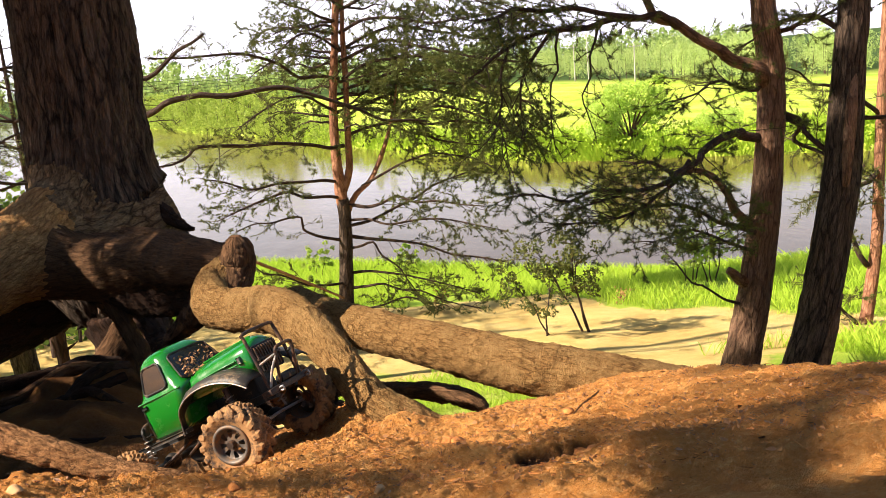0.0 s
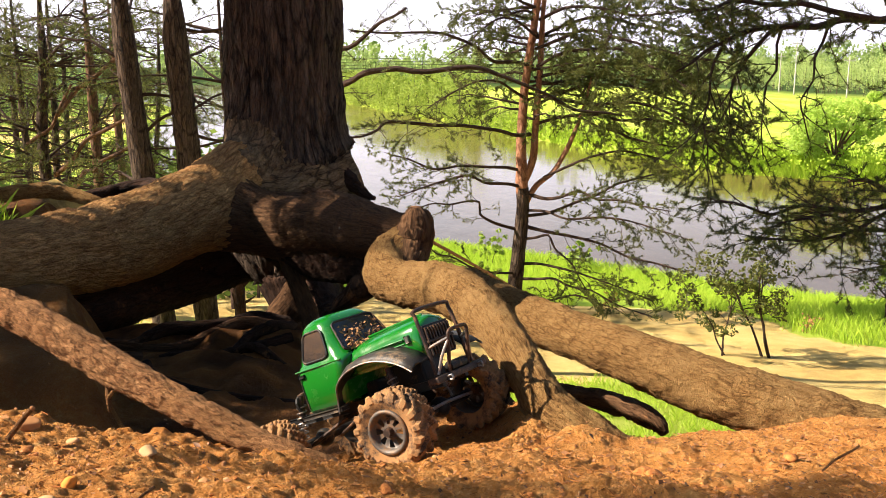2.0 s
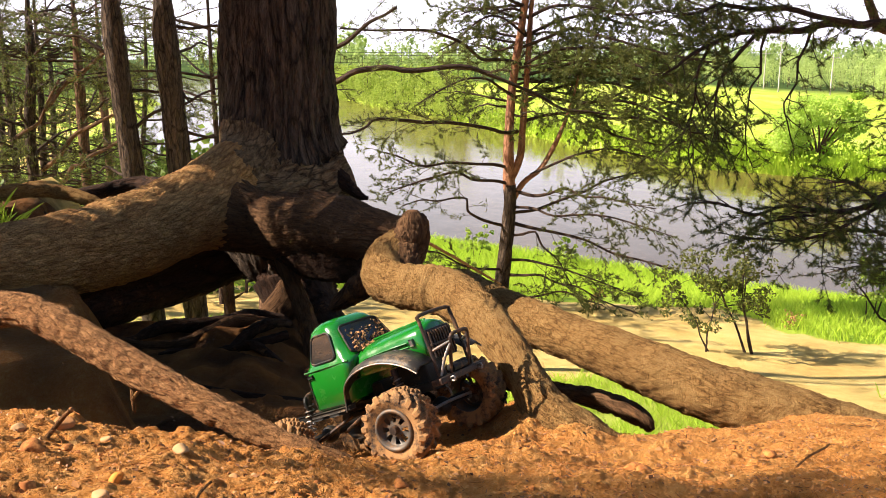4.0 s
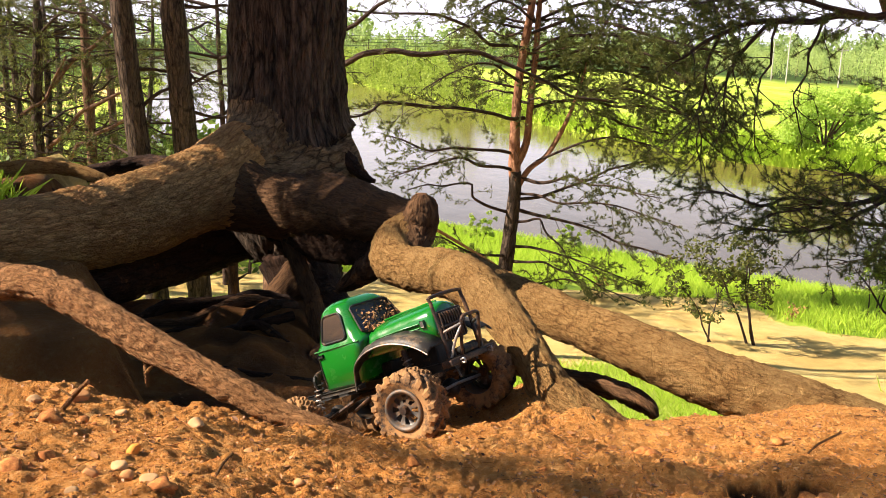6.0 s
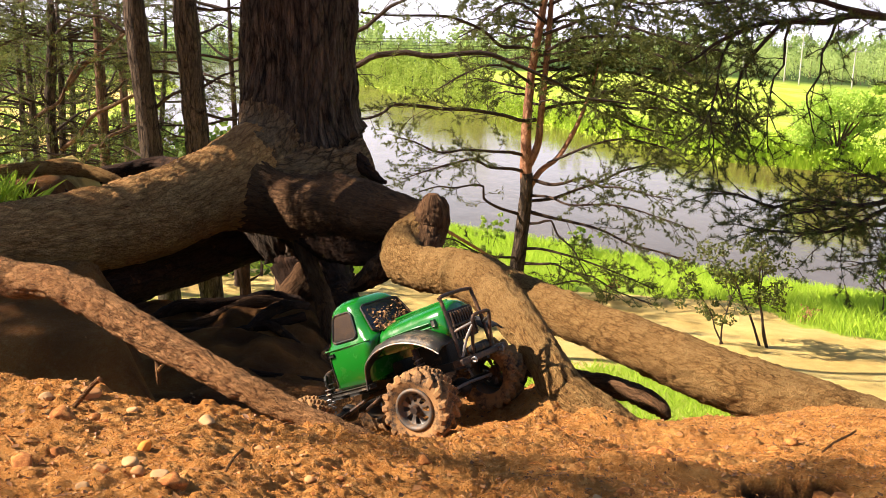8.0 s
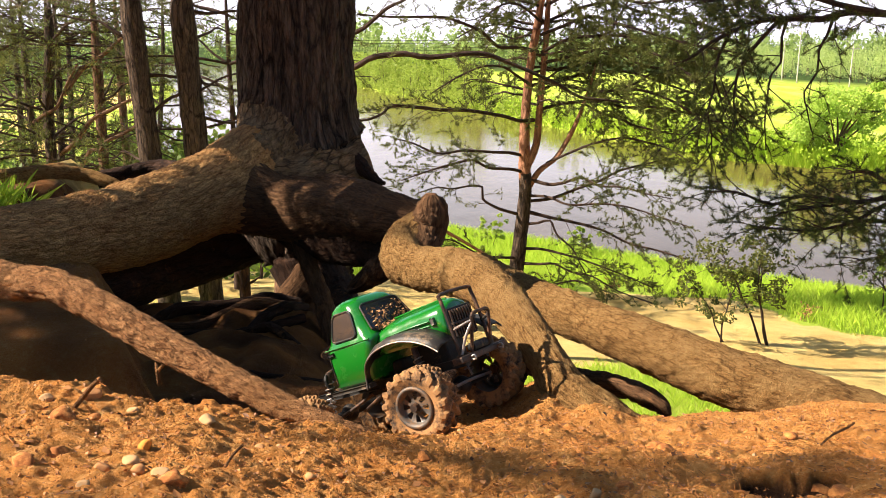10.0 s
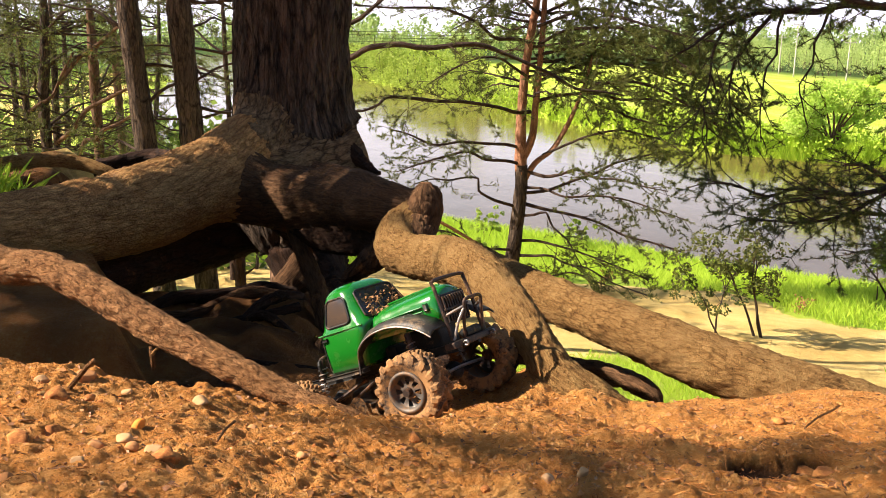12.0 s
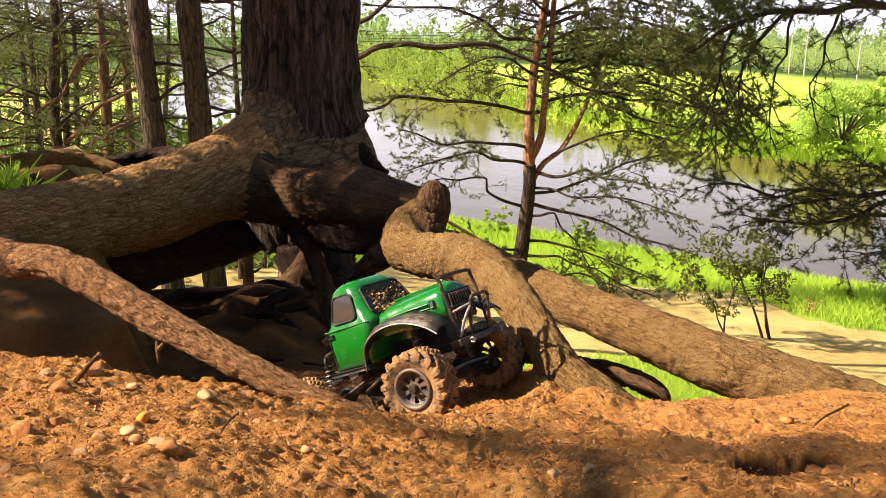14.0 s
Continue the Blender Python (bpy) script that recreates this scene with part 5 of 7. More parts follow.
for k, (ctrl, mat, around) in enumerate(WOOD):
    rng = np.random.default_rng(200 + k)
    c = np.array(ctrl)
    c = c[c[:, 2] < 0.5]
    c = np.vstack([c, [*(c[-1, :2] + (c[-1, :2] - c[-2, :2]) * 0.3), 1.3, 0.012]])
    ctrl = c
    stem = glide(c, 0.5)
    limbs = []
    for z in np.arange(-2.4, 1.1, 0.32 if k > 1 else 0.4):
        i = int(np.argmin(np.abs(stem[:, 2] - z)))
        for _ in range(2 if k > 1 else 1):
            a, up = rng.uniform(0, 2 * math.pi), rng.uniform(-0.25, 0.55)
            ln = rng.uniform(0.9, 2.1)
            d = np.array([math.cos(a), math.sin(a), up])
            p = stem[i, :3]
            limbs.append(([(*p, 0.022), (*(p + d * ln * 0.4 + (0, 0, 0.04)), 0.015), (*(p + d * ln * 0.75), 0.010), (*(p + d * ln + (0, 0, -0.12)), 0.004)],
                          dict(start=0.3, gap=0.22, reach=0.55, size=0.075, count=10, width=0.008, bare=0.4)))
    if k == 3:   # bare slanting limbs
        for bare in ([(-5.638, 13.000, -0.648, 0.0392), (-5.318, 13.000, -0.333, 0.0348), (-4.931, 12.900, -0.028, 0.0302), (-4.505, 12.800, 0.270, 0.0214)], [(-5.757, 13.000, -1.529, 0.0392), (-5.384, 12.900, -1.227, 0.0345), (-4.950, 12.800, -0.883, 0.0300), (-4.329, 12.700, -0.623, 0.0170)], [(-5.394, 12.500, -1.727, 0.0335), (-5.117, 12.500, -1.477, 0.0335), (-4.846, 12.500, -1.285, 0.0293), (-4.282, 12.500, -0.977, 0.0167)], [(-6.026, 12.800, -1.053, 0.0300), (-5.719, 12.800, -0.803, 0.0257), (-5.307, 12.800, -0.195, 0.0171)]):
            limbs.append((bare, dict(gap=0, bark=M_PINE)))
    b = c[0]
    pine("tall pine of the dark wood with thin half-bare lower limbs", [(ctrl, mat, "stem")], limbs, 220 + k, (b[0], b[1], b[2]), group="pines of the wood", around=around, furrow=0.008)


def crown(tree, stem_ctrl, seed, heights, sector, reach, size=0.16, count=10, width=0.016, sub=0.95):
    """The upper boughs of a pine: limbs at those heights that point into a sector of compass angles."""
    rng = np.random.default_rng(seed)
    stem = glide(stem_ctrl, 0.3)
    twigs, needles = Heap(), Heap()
    for z in heights:
        i = int(np.argmin(np.abs(stem[:, 2] - z)))
        a = math.radians(rng.uniform(*sector))
        ln = reach * rng.uniform(0.7, 1.15)
        d = np.array([math.sin(a), math.cos(a), rng.uniform(0.0, 0.3)])
        p = stem[i, :3]
        limb = [(*p, 0.05), (*(p + d * ln * 0.35), 0.036), (*(p + d * ln * 0.7), 0.022), (*(p + d * ln + np.array([0, 0, -0.2])), 0.008)]
        put("limb", tube("limb", limb, M_TWIG, around=8, step=0.15, lump=0.1, seed=seed), tree)
        dress(np.array(limb), twigs, needles, rng, start=0.15, gap=0.16 if sub > 0.9 else 0.09, reach=sub, size=size, count=count, width=width, droop=0.2)
    tagged(put("twigwork", twigs.mesh("twigwork", M_TWIG), tree), kind="stuff")
    tagged(put("foliage", needles.mesh("foliage", M_NEEDLE), tree), kind="stuff")


# unseen boughs added on the sunward side to shade these stems
crown(big_pine, [(-0.836, 5.000, 0.242, 0.3230), (-0.820, 5.000, 0.827, 0.3146), (-0.774, 5.000, 2.161, 0.2845), (-0.734, 5.100, 4.051, 0.2219), (-0.699, 5.200, 5.871, 0.1218)], 77, np.linspace(1.9, 4.8, 20), (236, 280), 3.2)
crown(slope_a, [(4.294, 6.500, -0.190, 0.1088), (4.236, 6.500, 0.270, 0.1001), (4.205, 6.500, 0.714, 0.0870), (4.197, 6.500, 2.060, 0.0740), (4.198, 6.500, 3.965, 0.0435)], 78, np.linspace(1.4, 3.6, 7), (235, 300), 1.7, sub=0.6)
crown(slope_b, [(4.746, 6.100, -0.059, 0.1225), (4.773, 6.100, 0.287, 0.1143), (4.838, 6.100, 1.922, 0.0898), (4.877, 6.100, 3.762, 0.0408)], 79, np.linspace(1.0, 3.6, 9), (235, 300), 1.7, sub=0.6)

# unseen bushy young pines, added beside the great root to shade the hollow
for k, (x, y, top, reach, n) in enumerate(((-3.0, 2.15, 0.85, 0.8, 40), (-3.1, 3.30, 0.36, 0.6, 24), (-2.9, 1.62, 0.66, 0.40, 26))):
    young = [(x, y, -0.6, 0.055), (x, y, 0.1, 0.042), (x, y + 0.02, 0.7, 0.026), (x, y, top + 0.35, 0.012)]
    hollow_shade_pine = thing("pine_tree", "unseen bushy young pine added to shade the hollow", "tree", "young pines", at=(x, y, -0.6))
    put("stem", tube("stem", young, M_PINE, around=16, step=0.1, lump=0.05, furrow=0.006, freq=(30, 8), seed=91), hollow_shade_pine)
    crown(hollow_shade_pine, young, 92 + k, np.linspace(min(0.35, top - 0.3), top, n), (0, 360), reach, size=0.08, count=11, width=0.007, sub=0.30)
# a taller one, also unseen, added to shade the foot of the great trunk
x, y = -3.0, 4.05
shade = [(x, y, -0.7, 0.075), (x, y, 0.4, 0.055), (x, y + 0.02, 1.6, 0.035), (x, y, 2.9, 0.012)]
shade_pine = thing("pine_tree", "unseen bushy young pine added to shade the trunk's foot", "tree", "young pines", at=(x, y, -0.7))
put("stem", tube("stem", shade, M_PINE, around=16, step=0.1, lump=0.05, furrow=0.006, freq=(30, 8), seed=95), shade_pine)
crown(shade_pine, shade, 96, np.linspace(0.95, 2.7, 56), (0, 360), 0.85, size=0.08, count=11, width=0.007, sub=0.30)
# a slim unseen one, added to shade the side root
x, y = -3.05, 3.15
shade = [(x, y, -0.65, 0.060), (x, y, 0.5, 0.045), (x, y - 0.02, 1.3, 0.030), (x, y, 2.1, 0.010)]
shade_pine = thing("pine_tree", "unseen slim young pine added to shade the side root", "tree", "young pines", at=(x, y, -0.65))
put("stem", tube("stem", shade, M_PINE, around=16, step=0.1, lump=0.05, furrow=0.006, freq=(30, 8), seed=98), shade_pine)
crown(shade_pine, shade, 99, np.linspace(1.12, 1.9, 30), (0, 360), 0.55, size=0.08, count=11, width=0.007, sub=0.30)
# an unseen pine, added so that its boughs shade part of the bank
tall = [(-2.5, 0.05, -0.2, 0.10), (-2.5, 0.05, 1.5, 0.08), (-2.48, 0.05, 3.0, 0.05), (-2.5, 0.05, 4.5, 0.03)]
bank_shade_pine = thing("pine_tree", "unseen pine added to shade the bank with spreading boughs", "tree", at=(-2.5, 0.05, -0.2))
put("stem", tube("stem", tall, M_PINE, around=20, step=0.1, lump=0.05, furrow=0.008, freq=(26, 6), seed=93), bank_shade_pine)
crown(bank_shade_pine, tall, 94, np.linspace(1.62, 2.05, 6), (-18, 12), 0.74, size=0.08, count=8, width=0.006, sub=0.36)
crown(bank_shade_pine, tall, 97, np.linspace(2.05, 3.2, 11), (-30, 25), 1.55, size=0.08, count=7, width=0.006, sub=0.5)


# ---- the toy truck in the hollow ----


def paint_material():
    n = Nodes("green_car_paint", 0.22, spec=0.6)
    at = n.coords("Object")
    dust = n.noise(at, 22, 8, 0.7)
    spots = n.noise(at, 160, 5, 0.7)
    n.b.inputs["Coat Weight"].default_value = 0.6
    n.b.inputs["Coat Roughness"].default_value = 0.12
    c = n.mix(n.grey(dust, 0.58, 0.78, 0.0, 0.35), (0.006, 0.125, 0.010), (0.14, 0.12, 0.035))
    c = n.mix(n.grey(spots, 0.64, 0.72, 0.0, 0.7), c, (0.32, 0.18, 0.07))
    n.roughness(n.grey(dust, 0.45, 0.8, 0.14, 0.5))
    return n.color(c)


def plain(name, base, rough, metal=0.0, dirt=(0.30, 0.16, 0.07), amount=0.6, scale=30):
    n = Nodes(name, rough, metal, 0.25)
    at = n.coords("Object")
    a = n.noise(at, scale, 8, 0.7)
    b = n.noise(at, scale * 6, 5, 0.7)
    c = n.mix(n.grey(n.math("ADD", a, n.grey(b, 0.3, 0.7, -0.08, 0.08)), 0.62 - 0.3 * amount, 0.80 - 0.3 * amount, 0.0, min(1.0, 0.5 + amount * 0.5)), base, dirt)
    n.roughness(n.grey(a, 0.35, 0.7, rough, min(1.0, rough + 0.35)))
    n.bump(b, 0.4, 0.0015)
    return n.color(c)


def glass_material():
    n = Nodes("truck_glass", 0.08, spec=0.6)
    n.b.inputs["Coat Weight"].default_value = 0.5
    a = n.noise(n.coords("Object"), 60, 6, 0.7)
    return n.color(n.mix(n.grey(a, 0.5, 0.75, 0, 0.6), (0.012, 0.014, 0.016), (0.12, 0.065, 0.03)))


M_PAINT = paint_material()
M_BLACK = plain("black_plastic", (0.012, 0.011, 0.010), 0.42, amount=0.25)
M_FENDER = plain("dusty_black_fender", (0.030, 0.026, 0.022), 0.28, amount=0.30, dirt=(0.30, 0.20, 0.11))
M_RUBBER = plain("muddy_tyre_rubber", (0.035, 0.026, 0.020), 0.85, dirt=(0.30, 0.155, 0.060), amount=0.85, scale=34)
M_STEEL = plain("scratched_dark_steel", (0.045, 0.032, 0.026), 0.40, 0.5, dirt=(0.20, 0.10, 0.05), amount=0.5, scale=50)
M_CHROME = plain("worn_bright_metal", (0.26, 0.24, 0.22), 0.30, 0.9, amount=0.5, scale=60)
M_RIM = plain("dusty_rim_metal", (0.10, 0.09, 0.08), 0.4, 0.5, amount=0.6, scale=40, dirt=(0.22, 0.12, 0.055))
M_GLASS = glass_material()
M_DRY = plain("dry_leaf_bits", (0.34, 0.17, 0.07), 0.9, amount=0.4, scale=90)
S = 1.0
truck = thing("toy_truck", "muddy green toy pickup climbing out of the sandy hollow", "toy truck")
truck.matrix_basis = pose(-0.158, 1.665, -0.658, -2.0, -24.3, -34.4)


def box(x0, x1, y0, y1, z0, z1, bevel=0.0):
    bm = bmesh.new()
    bmesh.ops.create_cube(bm, size=1)
    for v in bm.verts:
        v.co = Vector((x0 + (v.co.x + 0.5) * (x1 - x0), y0 + (v.co.y + 0.5) * (y1 - y0), z0 + (v.co.z + 0.5) * (z1 - z0))) * S
    if bevel:
        bmesh.ops.bevel(bm, geom=bm.edges[:], offset=bevel * S, segments=2, affect="EDGES", profile=0.6)
    return bm


def loft(rings, closed=True):
    """Skins rings of points, each with the same count."""
    bm = bmesh.new()
    vs = [[bm.verts.new(Vector(p) * S) for p in ring] for ring in rings]
    n = len(vs[0])
    for a, b in zip(vs, vs[1:]):
        for k in range(n if closed else n - 1):
            bm.faces.new((a[k], a[(k + 1) % n], b[(k + 1) % n], b[k]))
    if closed:
        bm.faces.new(vs[0][::-1])
        bm.faces.new(vs[-1])
    bmesh.ops.recalc_face_normals(bm, faces=bm.faces[:])
    return bm


def rod(points, r, around=10):
    """A bent bar through points."""
    verts, quads_, _, tri = tube_arrays([(*[c * S for c in p], r * S) for p in points], around=around, step=0.006)
    bm = bmesh.new()
    vs = [bm.verts.new(v) for v in verts]
    for f in quads_:
        bm.faces.new([vs[i] for i in f])
    for f in tri:
        bm.faces.new([vs[i] for i in f])
    return bm


def soft_box(x0, x1, w, z, r, n=6):
    """A level outline with rounded corners."""
    out = []
    for cx, cy, a0 in ((x1 - r, w - r, 0), (x0 + r, w - r, 90), (x0 + r, -w + r, 180), (x1 - r, -w + r, 270)):
        for k in range(n + 1):
            a = math.radians(a0 + 90 * k / n)
            out.append((cx + r * math.cos(a), cy + r * math.sin(a), z))
    return out


cab = part("cab", loft([soft_box(*a) for a in (
    (0.004, 0.098, 0.080, -0.002, 0.012), (0.002, 0.102, 0.085, 0.004, 0.014), (0.0, 0.112, 0.087, 0.040, 0.018), (0.0, 0.126, 0.086, 0.074, 0.020), (0.001, 0.127, 0.083, 0.082, 0.022),
    (0.004, 0.120, 0.079, 0.087, 0.022), (0.010, 0.108, 0.073, 0.112, 0.022), (0.016, 0.097, 0.068, 0.136, 0.022), (0.021, 0.092, 0.064, 0.148, 0.022), (0.028, 0.086, 0.058, 0.156, 0.024),
    (0.038, 0.078, 0.046, 0.1615, 0.022), (0.050, 0.068, 0.028, 0.163, 0.010))]), M_PAINT, truck, "glossy green cab, dusty at the edges", soft=True)


def plate(name, corners, thick, material, parent, label="", inset=0.22):
    """A pane with rounded corners through four corner points, standing slightly proud."""
    c = [Vector(p) for p in corners]
    nrm = (c[1] - c[0]).cross(c[3] - c[0]).normalized()
    ring = []
    for k in range(4):
        a, b, d = c[k], c[(k - 1) % 4], c[(k + 1) % 4]
        pa, pd = a.lerp(b, inset), a.lerp(d, inset)
        for t in (0, 0.25, 0.5, 0.75, 1):
            ring.append(pa.lerp(a, t).lerp(a.lerp(pd, t), t))
    bm = loft([[p - nrm * thick for p in ring], [p + nrm * thick for p in ring]])
    return part(name, bm, material, parent, label), [tuple(p + nrm * thick) for p in ring]


for side in (-1, 1):
    pane, ring = plate("side_window", [(0.024, side * 0.0795, 0.088), (0.092, side * 0.0795, 0.088), (0.082, side * 0.0675, 0.140), (0.034, side * 0.0675, 0.140)][::-side], 0.0012, M_GLASS, cab, "dark side window")
    part("window_seal", rod(ring + ring[:1], 0.0022, 6), M_BLACK, cab)
    part("door_handle", box(0.012, 0.026, side * 0.0855, side * 0.0895, 0.066, 0.071, 0.001), M_BLACK, cab)
    part("door_seam", rod([(0.012, side * 0.0862, 0.008), (0.012, side * 0.0872, 0.040), (0.012, side * 0.0862, 0.074)], 0.0007, 5), M_BLACK, cab)
    part("belt_line", rod([(0.004, side * 0.0855, 0.078), (0.060, side * 0.0865, 0.078), (0.122, side * 0.083, 0.078)], 0.0018, 6), M_PAINT, cab)
    part("running_board", box(-0.004, 0.102, side * 0.080, side * 0.096, -0.010, -0.003, 0.002), M_FENDER, truck, "dusty running board")
    # wing over the front wheel: an arched sheet with a rolled lip
    arch = [(0.094, -0.004), (0.100, 0.022), (0.116, 0.044), (0.142, 0.060), (0.176, 0.067), (0.212, 0.066), (0.246, 0.057), (0.272, 0.044), (0.290, 0.030)]
    rings = []
    for x, z in arch:
        out = 0.106 if x > 0.11 else 0.098
        rings.append([(x, side * 0.050, z + 0.004), (x, side * (out - 0.012), z + 0.003), (x, side * out, z - 0.006), (x - 0.001, side * (out - 0.001), z - 0.010), (x, side * (out - 0.005), z - 0.006), (x, side * (out - 0.016), z - 0.001), (x, side * 0.050, z)])
    part("front_wing", loft(rings), M_FENDER, truck, "black wing with a pale worn edge", soft=True)
    part("wing_lip", rod([(x, side * (0.106 if x > 0.11 else 0.098), z - 0.009) for x, z in arch], 0.0016, 6), M_CHROME, truck)
_, ring = plate("windscreen", [(0.1225, -0.066, 0.088), (0.1225, 0.066, 0.088), (0.0965, 0.055, 0.144), (0.0965, -0.055, 0.144)], 0.0014, M_GLASS, cab, "dark windscreen strewn with dry leaf bits", 0.16)
part("window_seal", rod(ring + ring[:1], 0.0024, 6), M_BLACK, cab)
_, ring = plate("rear_window", [(0.0035, 0.040, 0.096), (0.0035, -0.040, 0.096), (0.0135, -0.036, 0.130), (0.0135, 0.036, 0.130)], 0.0014, M_GLASS, cab)


def hood_ring(x, w, top, low, crown_=0.008):
    pts = [(x, -w, low), (x, -w * 1.02, (low + top) / 2 - 0.004), (x, -w, top - 0.020), (x, -w * 0.90, top - 0.008), (x, -w * 0.70, top - 0.001), (x, -w * 0.35, top + crown_ * 0.6), (x, 0, top + crown_)]
    return pts + [(px_, -py_, pz_) for px_, py_, pz_ in pts[-2::-1]]


hood = part("hood", loft([hood_ring(x, w, t, l) for x, w, t, l in ((0.112, 0.066, 0.086, 0.040), (0.135, 0.062, 0.089, 0.040), (0.18, 0.056, 0.093, 0.040), (0.23, 0.050, 0.096, 0.036), (0.262, 0.046, 0.097, 0.032), (0.274, 0.044, 0.094, 0.030), (0.278, 0.040, 0.088, 0.032))]), M_PAINT, truck, "rounded glossy green hood", soft=True)
part("hood_ridge", rod([(0.128, 0, 0.0985), (0.19, 0, 0.1025), (0.262, 0, 0.1055)], 0.0022, 6), M_PAINT, hood)
for side in (-1, 1):
    for k in range(3):
        part("side_louvre", rod([(0.145, side * (0.0625 - 0.001 * k), 0.070 - 0.008 * k), (0.20, side * (0.0565 - 0.001 * k), 0.073 - 0.008 * k), (0.245, side * (0.0505 - 0.001 * k), 0.074 - 0.008 * k)], 0.0016, 6), M_PAINT, hood)
    part("hood_latch", box(0.25, 0.258, side * 0.046, side * 0.051, 0.066, 0.078, 0.001), M_CHROME, hood)
grille = part("grille", box(0.277, 0.283, -0.037, 0.037, 0.028, 0.086, 0.002), M_BLACK, truck, "black slatted grille")
for k in range(9):
    y = -0.032 + 0.008 * k
    part("grille_slat", box(0.282, 0.287, y - 0.0017, y + 0.0017, 0.032, 0.082, 0.0008), M_STEEL, grille)
part("grille_slat", box(0.283, 0.289, -0.036, 0.036, 0.055, 0.059, 0.001), M_STEEL, grille)
guard = part("bull_bar", rod([(0.292, -0.050, 0.0), (0.290, -0.050, 0.060), (0.286, -0.049, 0.104), (0.284, -0.042, 0.114), (0.284, 0.042, 0.114), (0.286, 0.049, 0.104), (0.290, 0.050, 0.060), (0.292, 0.050, 0.0)], 0.0036), M_STEEL, truck, "dark tubular bull bar")
part("hoop", rod([(0.302, -0.028, -0.004), (0.322, -0.028, 0.050), (0.326, -0.024, 0.064), (0.328, 0.0, 0.066), (0.326, 0.024, 0.064), (0.322, 0.028, 0.050), (0.302, 0.028, -0.004)], 0.0034), M_STEEL, guard)
for side in (-1, 1):
    part("brace", rod([(0.290, side * 0.050, 0.046), (0.306, side * 0.040, 0.050), (0.323, side * 0.028, 0.054)], 0.0028), M_CHROME, guard)
    part("brace", rod([(0.296, side * 0.050, 0.0), (0.308, side * 0.040, 0.028), (0.322, side * 0.029, 0.050)], 0.0028), M_CHROME, guard)
part("bumper", box(0.286, 0.310, -0.072, 0.072, -0.014, -0.002, 0.003), M_STEEL, truck, "rusty flat bumper")
part("winch", rod([(0.300, -0.022, 0.006), (0.300, 0.022, 0.006)], 0.009, 12), M_BLACK, truck)
for side in (-1, 1):
    part("shackle", rod([(0.310, side * 0.045, -0.008), (0.319, side * 0.045, -0.006), (0.319, side * 0.045, -0.014), (0.310, side * 0.045, -0.012)], 0.0022, 7), M_CHROME, truck)
    part("frame_rail", box(-0.12, 0.29, side * 0.028, side * 0.038, -0.022, -0.006, 0.002), M_BLACK, truck)
part("skid_plate", box(0.03, 0.15, -0.032, 0.032, -0.034, -0.024, 0.003), M_BLACK, truck)
part("gearbox", box(0.05, 0.13, -0.022, 0.022, -0.024, 0.020, 0.005), M_BLACK, truck)
part("engine_block", box(0.17, 0.25, -0.030, 0.030, -0.014, 0.035, 0.005), M_BLACK, truck)
WR, WW = 0.0672, 0.058


def tyre_bmesh():
    """A fat tyre whose slanting lugs rise out of its tread and run down over the shoulders."""
    bm = bmesh.new()
    lugs, per = 17, 12
    n = lugs * per
    prof = [(0.036, -0.40), (0.044, -0.46), (0.050, -0.50), (0.0535, -0.505), (0.057, -0.50), (0.0595, -0.475), (0.0605, -0.44), (0.0605, -0.34), (0.0605, -0.24), (0.0605, -0.14), (0.0605, -0.05), (0.0605, 0.0)]
    prof += [(r, -w) for r, w in prof[-2::-1]]
    rings = []
    for k in range(n):
        a = 2 * math.pi * k / n
        ring = []
        for r, w in prof:
            lean = 0.55 * (abs(w) - 0.25) / 0.25
            ph = (k / per + (0.5 if w > 0 else 0.0) + lean) % 1.0
            rise = float(smooth(0.02, 0.14, ph) * (1 - smooth(0.52, 0.64, ph))) * (abs(w) > 0.02)
            up = 0.0068 * rise if r > 0.060 else 0.0052 * rise if r > 0.058 else 0.0
            out = 1 + (0.055 * rise if 0.052 < r < 0.060 else 0.0)
            ring.append(bm.verts.new(Vector(((r + up) * math.cos(a), w * out * WW, (r + up) * math.sin(a))) * S))
        rings.append(ring)
    for k in range(n):
        a, b = rings[k], rings[(k + 1) % n]
        for j in range(len(prof) - 1):
            bm.faces.new((a[j], a[j + 1], b[j + 1], b[j]))
    bmesh.ops.recalc_face_normals(bm, faces=bm.faces[:])
    return bm


def rim_bmesh():
    """A beadlock rim with round holes, open to the outside (-y)."""
    bm = bmesh.new()
    n = 48
    prof = [(0.037, 0.40), (0.037, -0.36), (0.0385, -0.44), (0.0355, -0.50), (0.031, -0.47), (0.029, -0.34), (0.027, -0.30)]
    vs = [[bm.verts.new(Vector((r * math.cos(2 * math.pi * k / n), w * WW, r * math.sin(2 * math.pi * k / n))) * S) for r, w in prof] for k in range(n)]
    for k in range(n):
        a, b = vs[k], vs[(k + 1) % n]
        for j in range(len(prof) - 1):
            bm.faces.new((a[j], a[j + 1], b[j + 1], b[j]))
    inner = [bm.verts.new(Vector((0.013 * math.cos(2 * math.pi * k / n), -0.33 * WW, 0.013 * math.sin(2 * math.pi * k / n))) * S) for k in range(n)]
    for k in range(n):
        if k % 6 < 3:
            bm.faces.new((vs[k][-1], vs[(k + 1) % n][-1], inner[(k + 1) % n], inner[k]))
    bm.faces.new(inner[::-1])
    bmesh.ops.recalc_face_normals(bm, faces=bm.faces[:])
    return bm


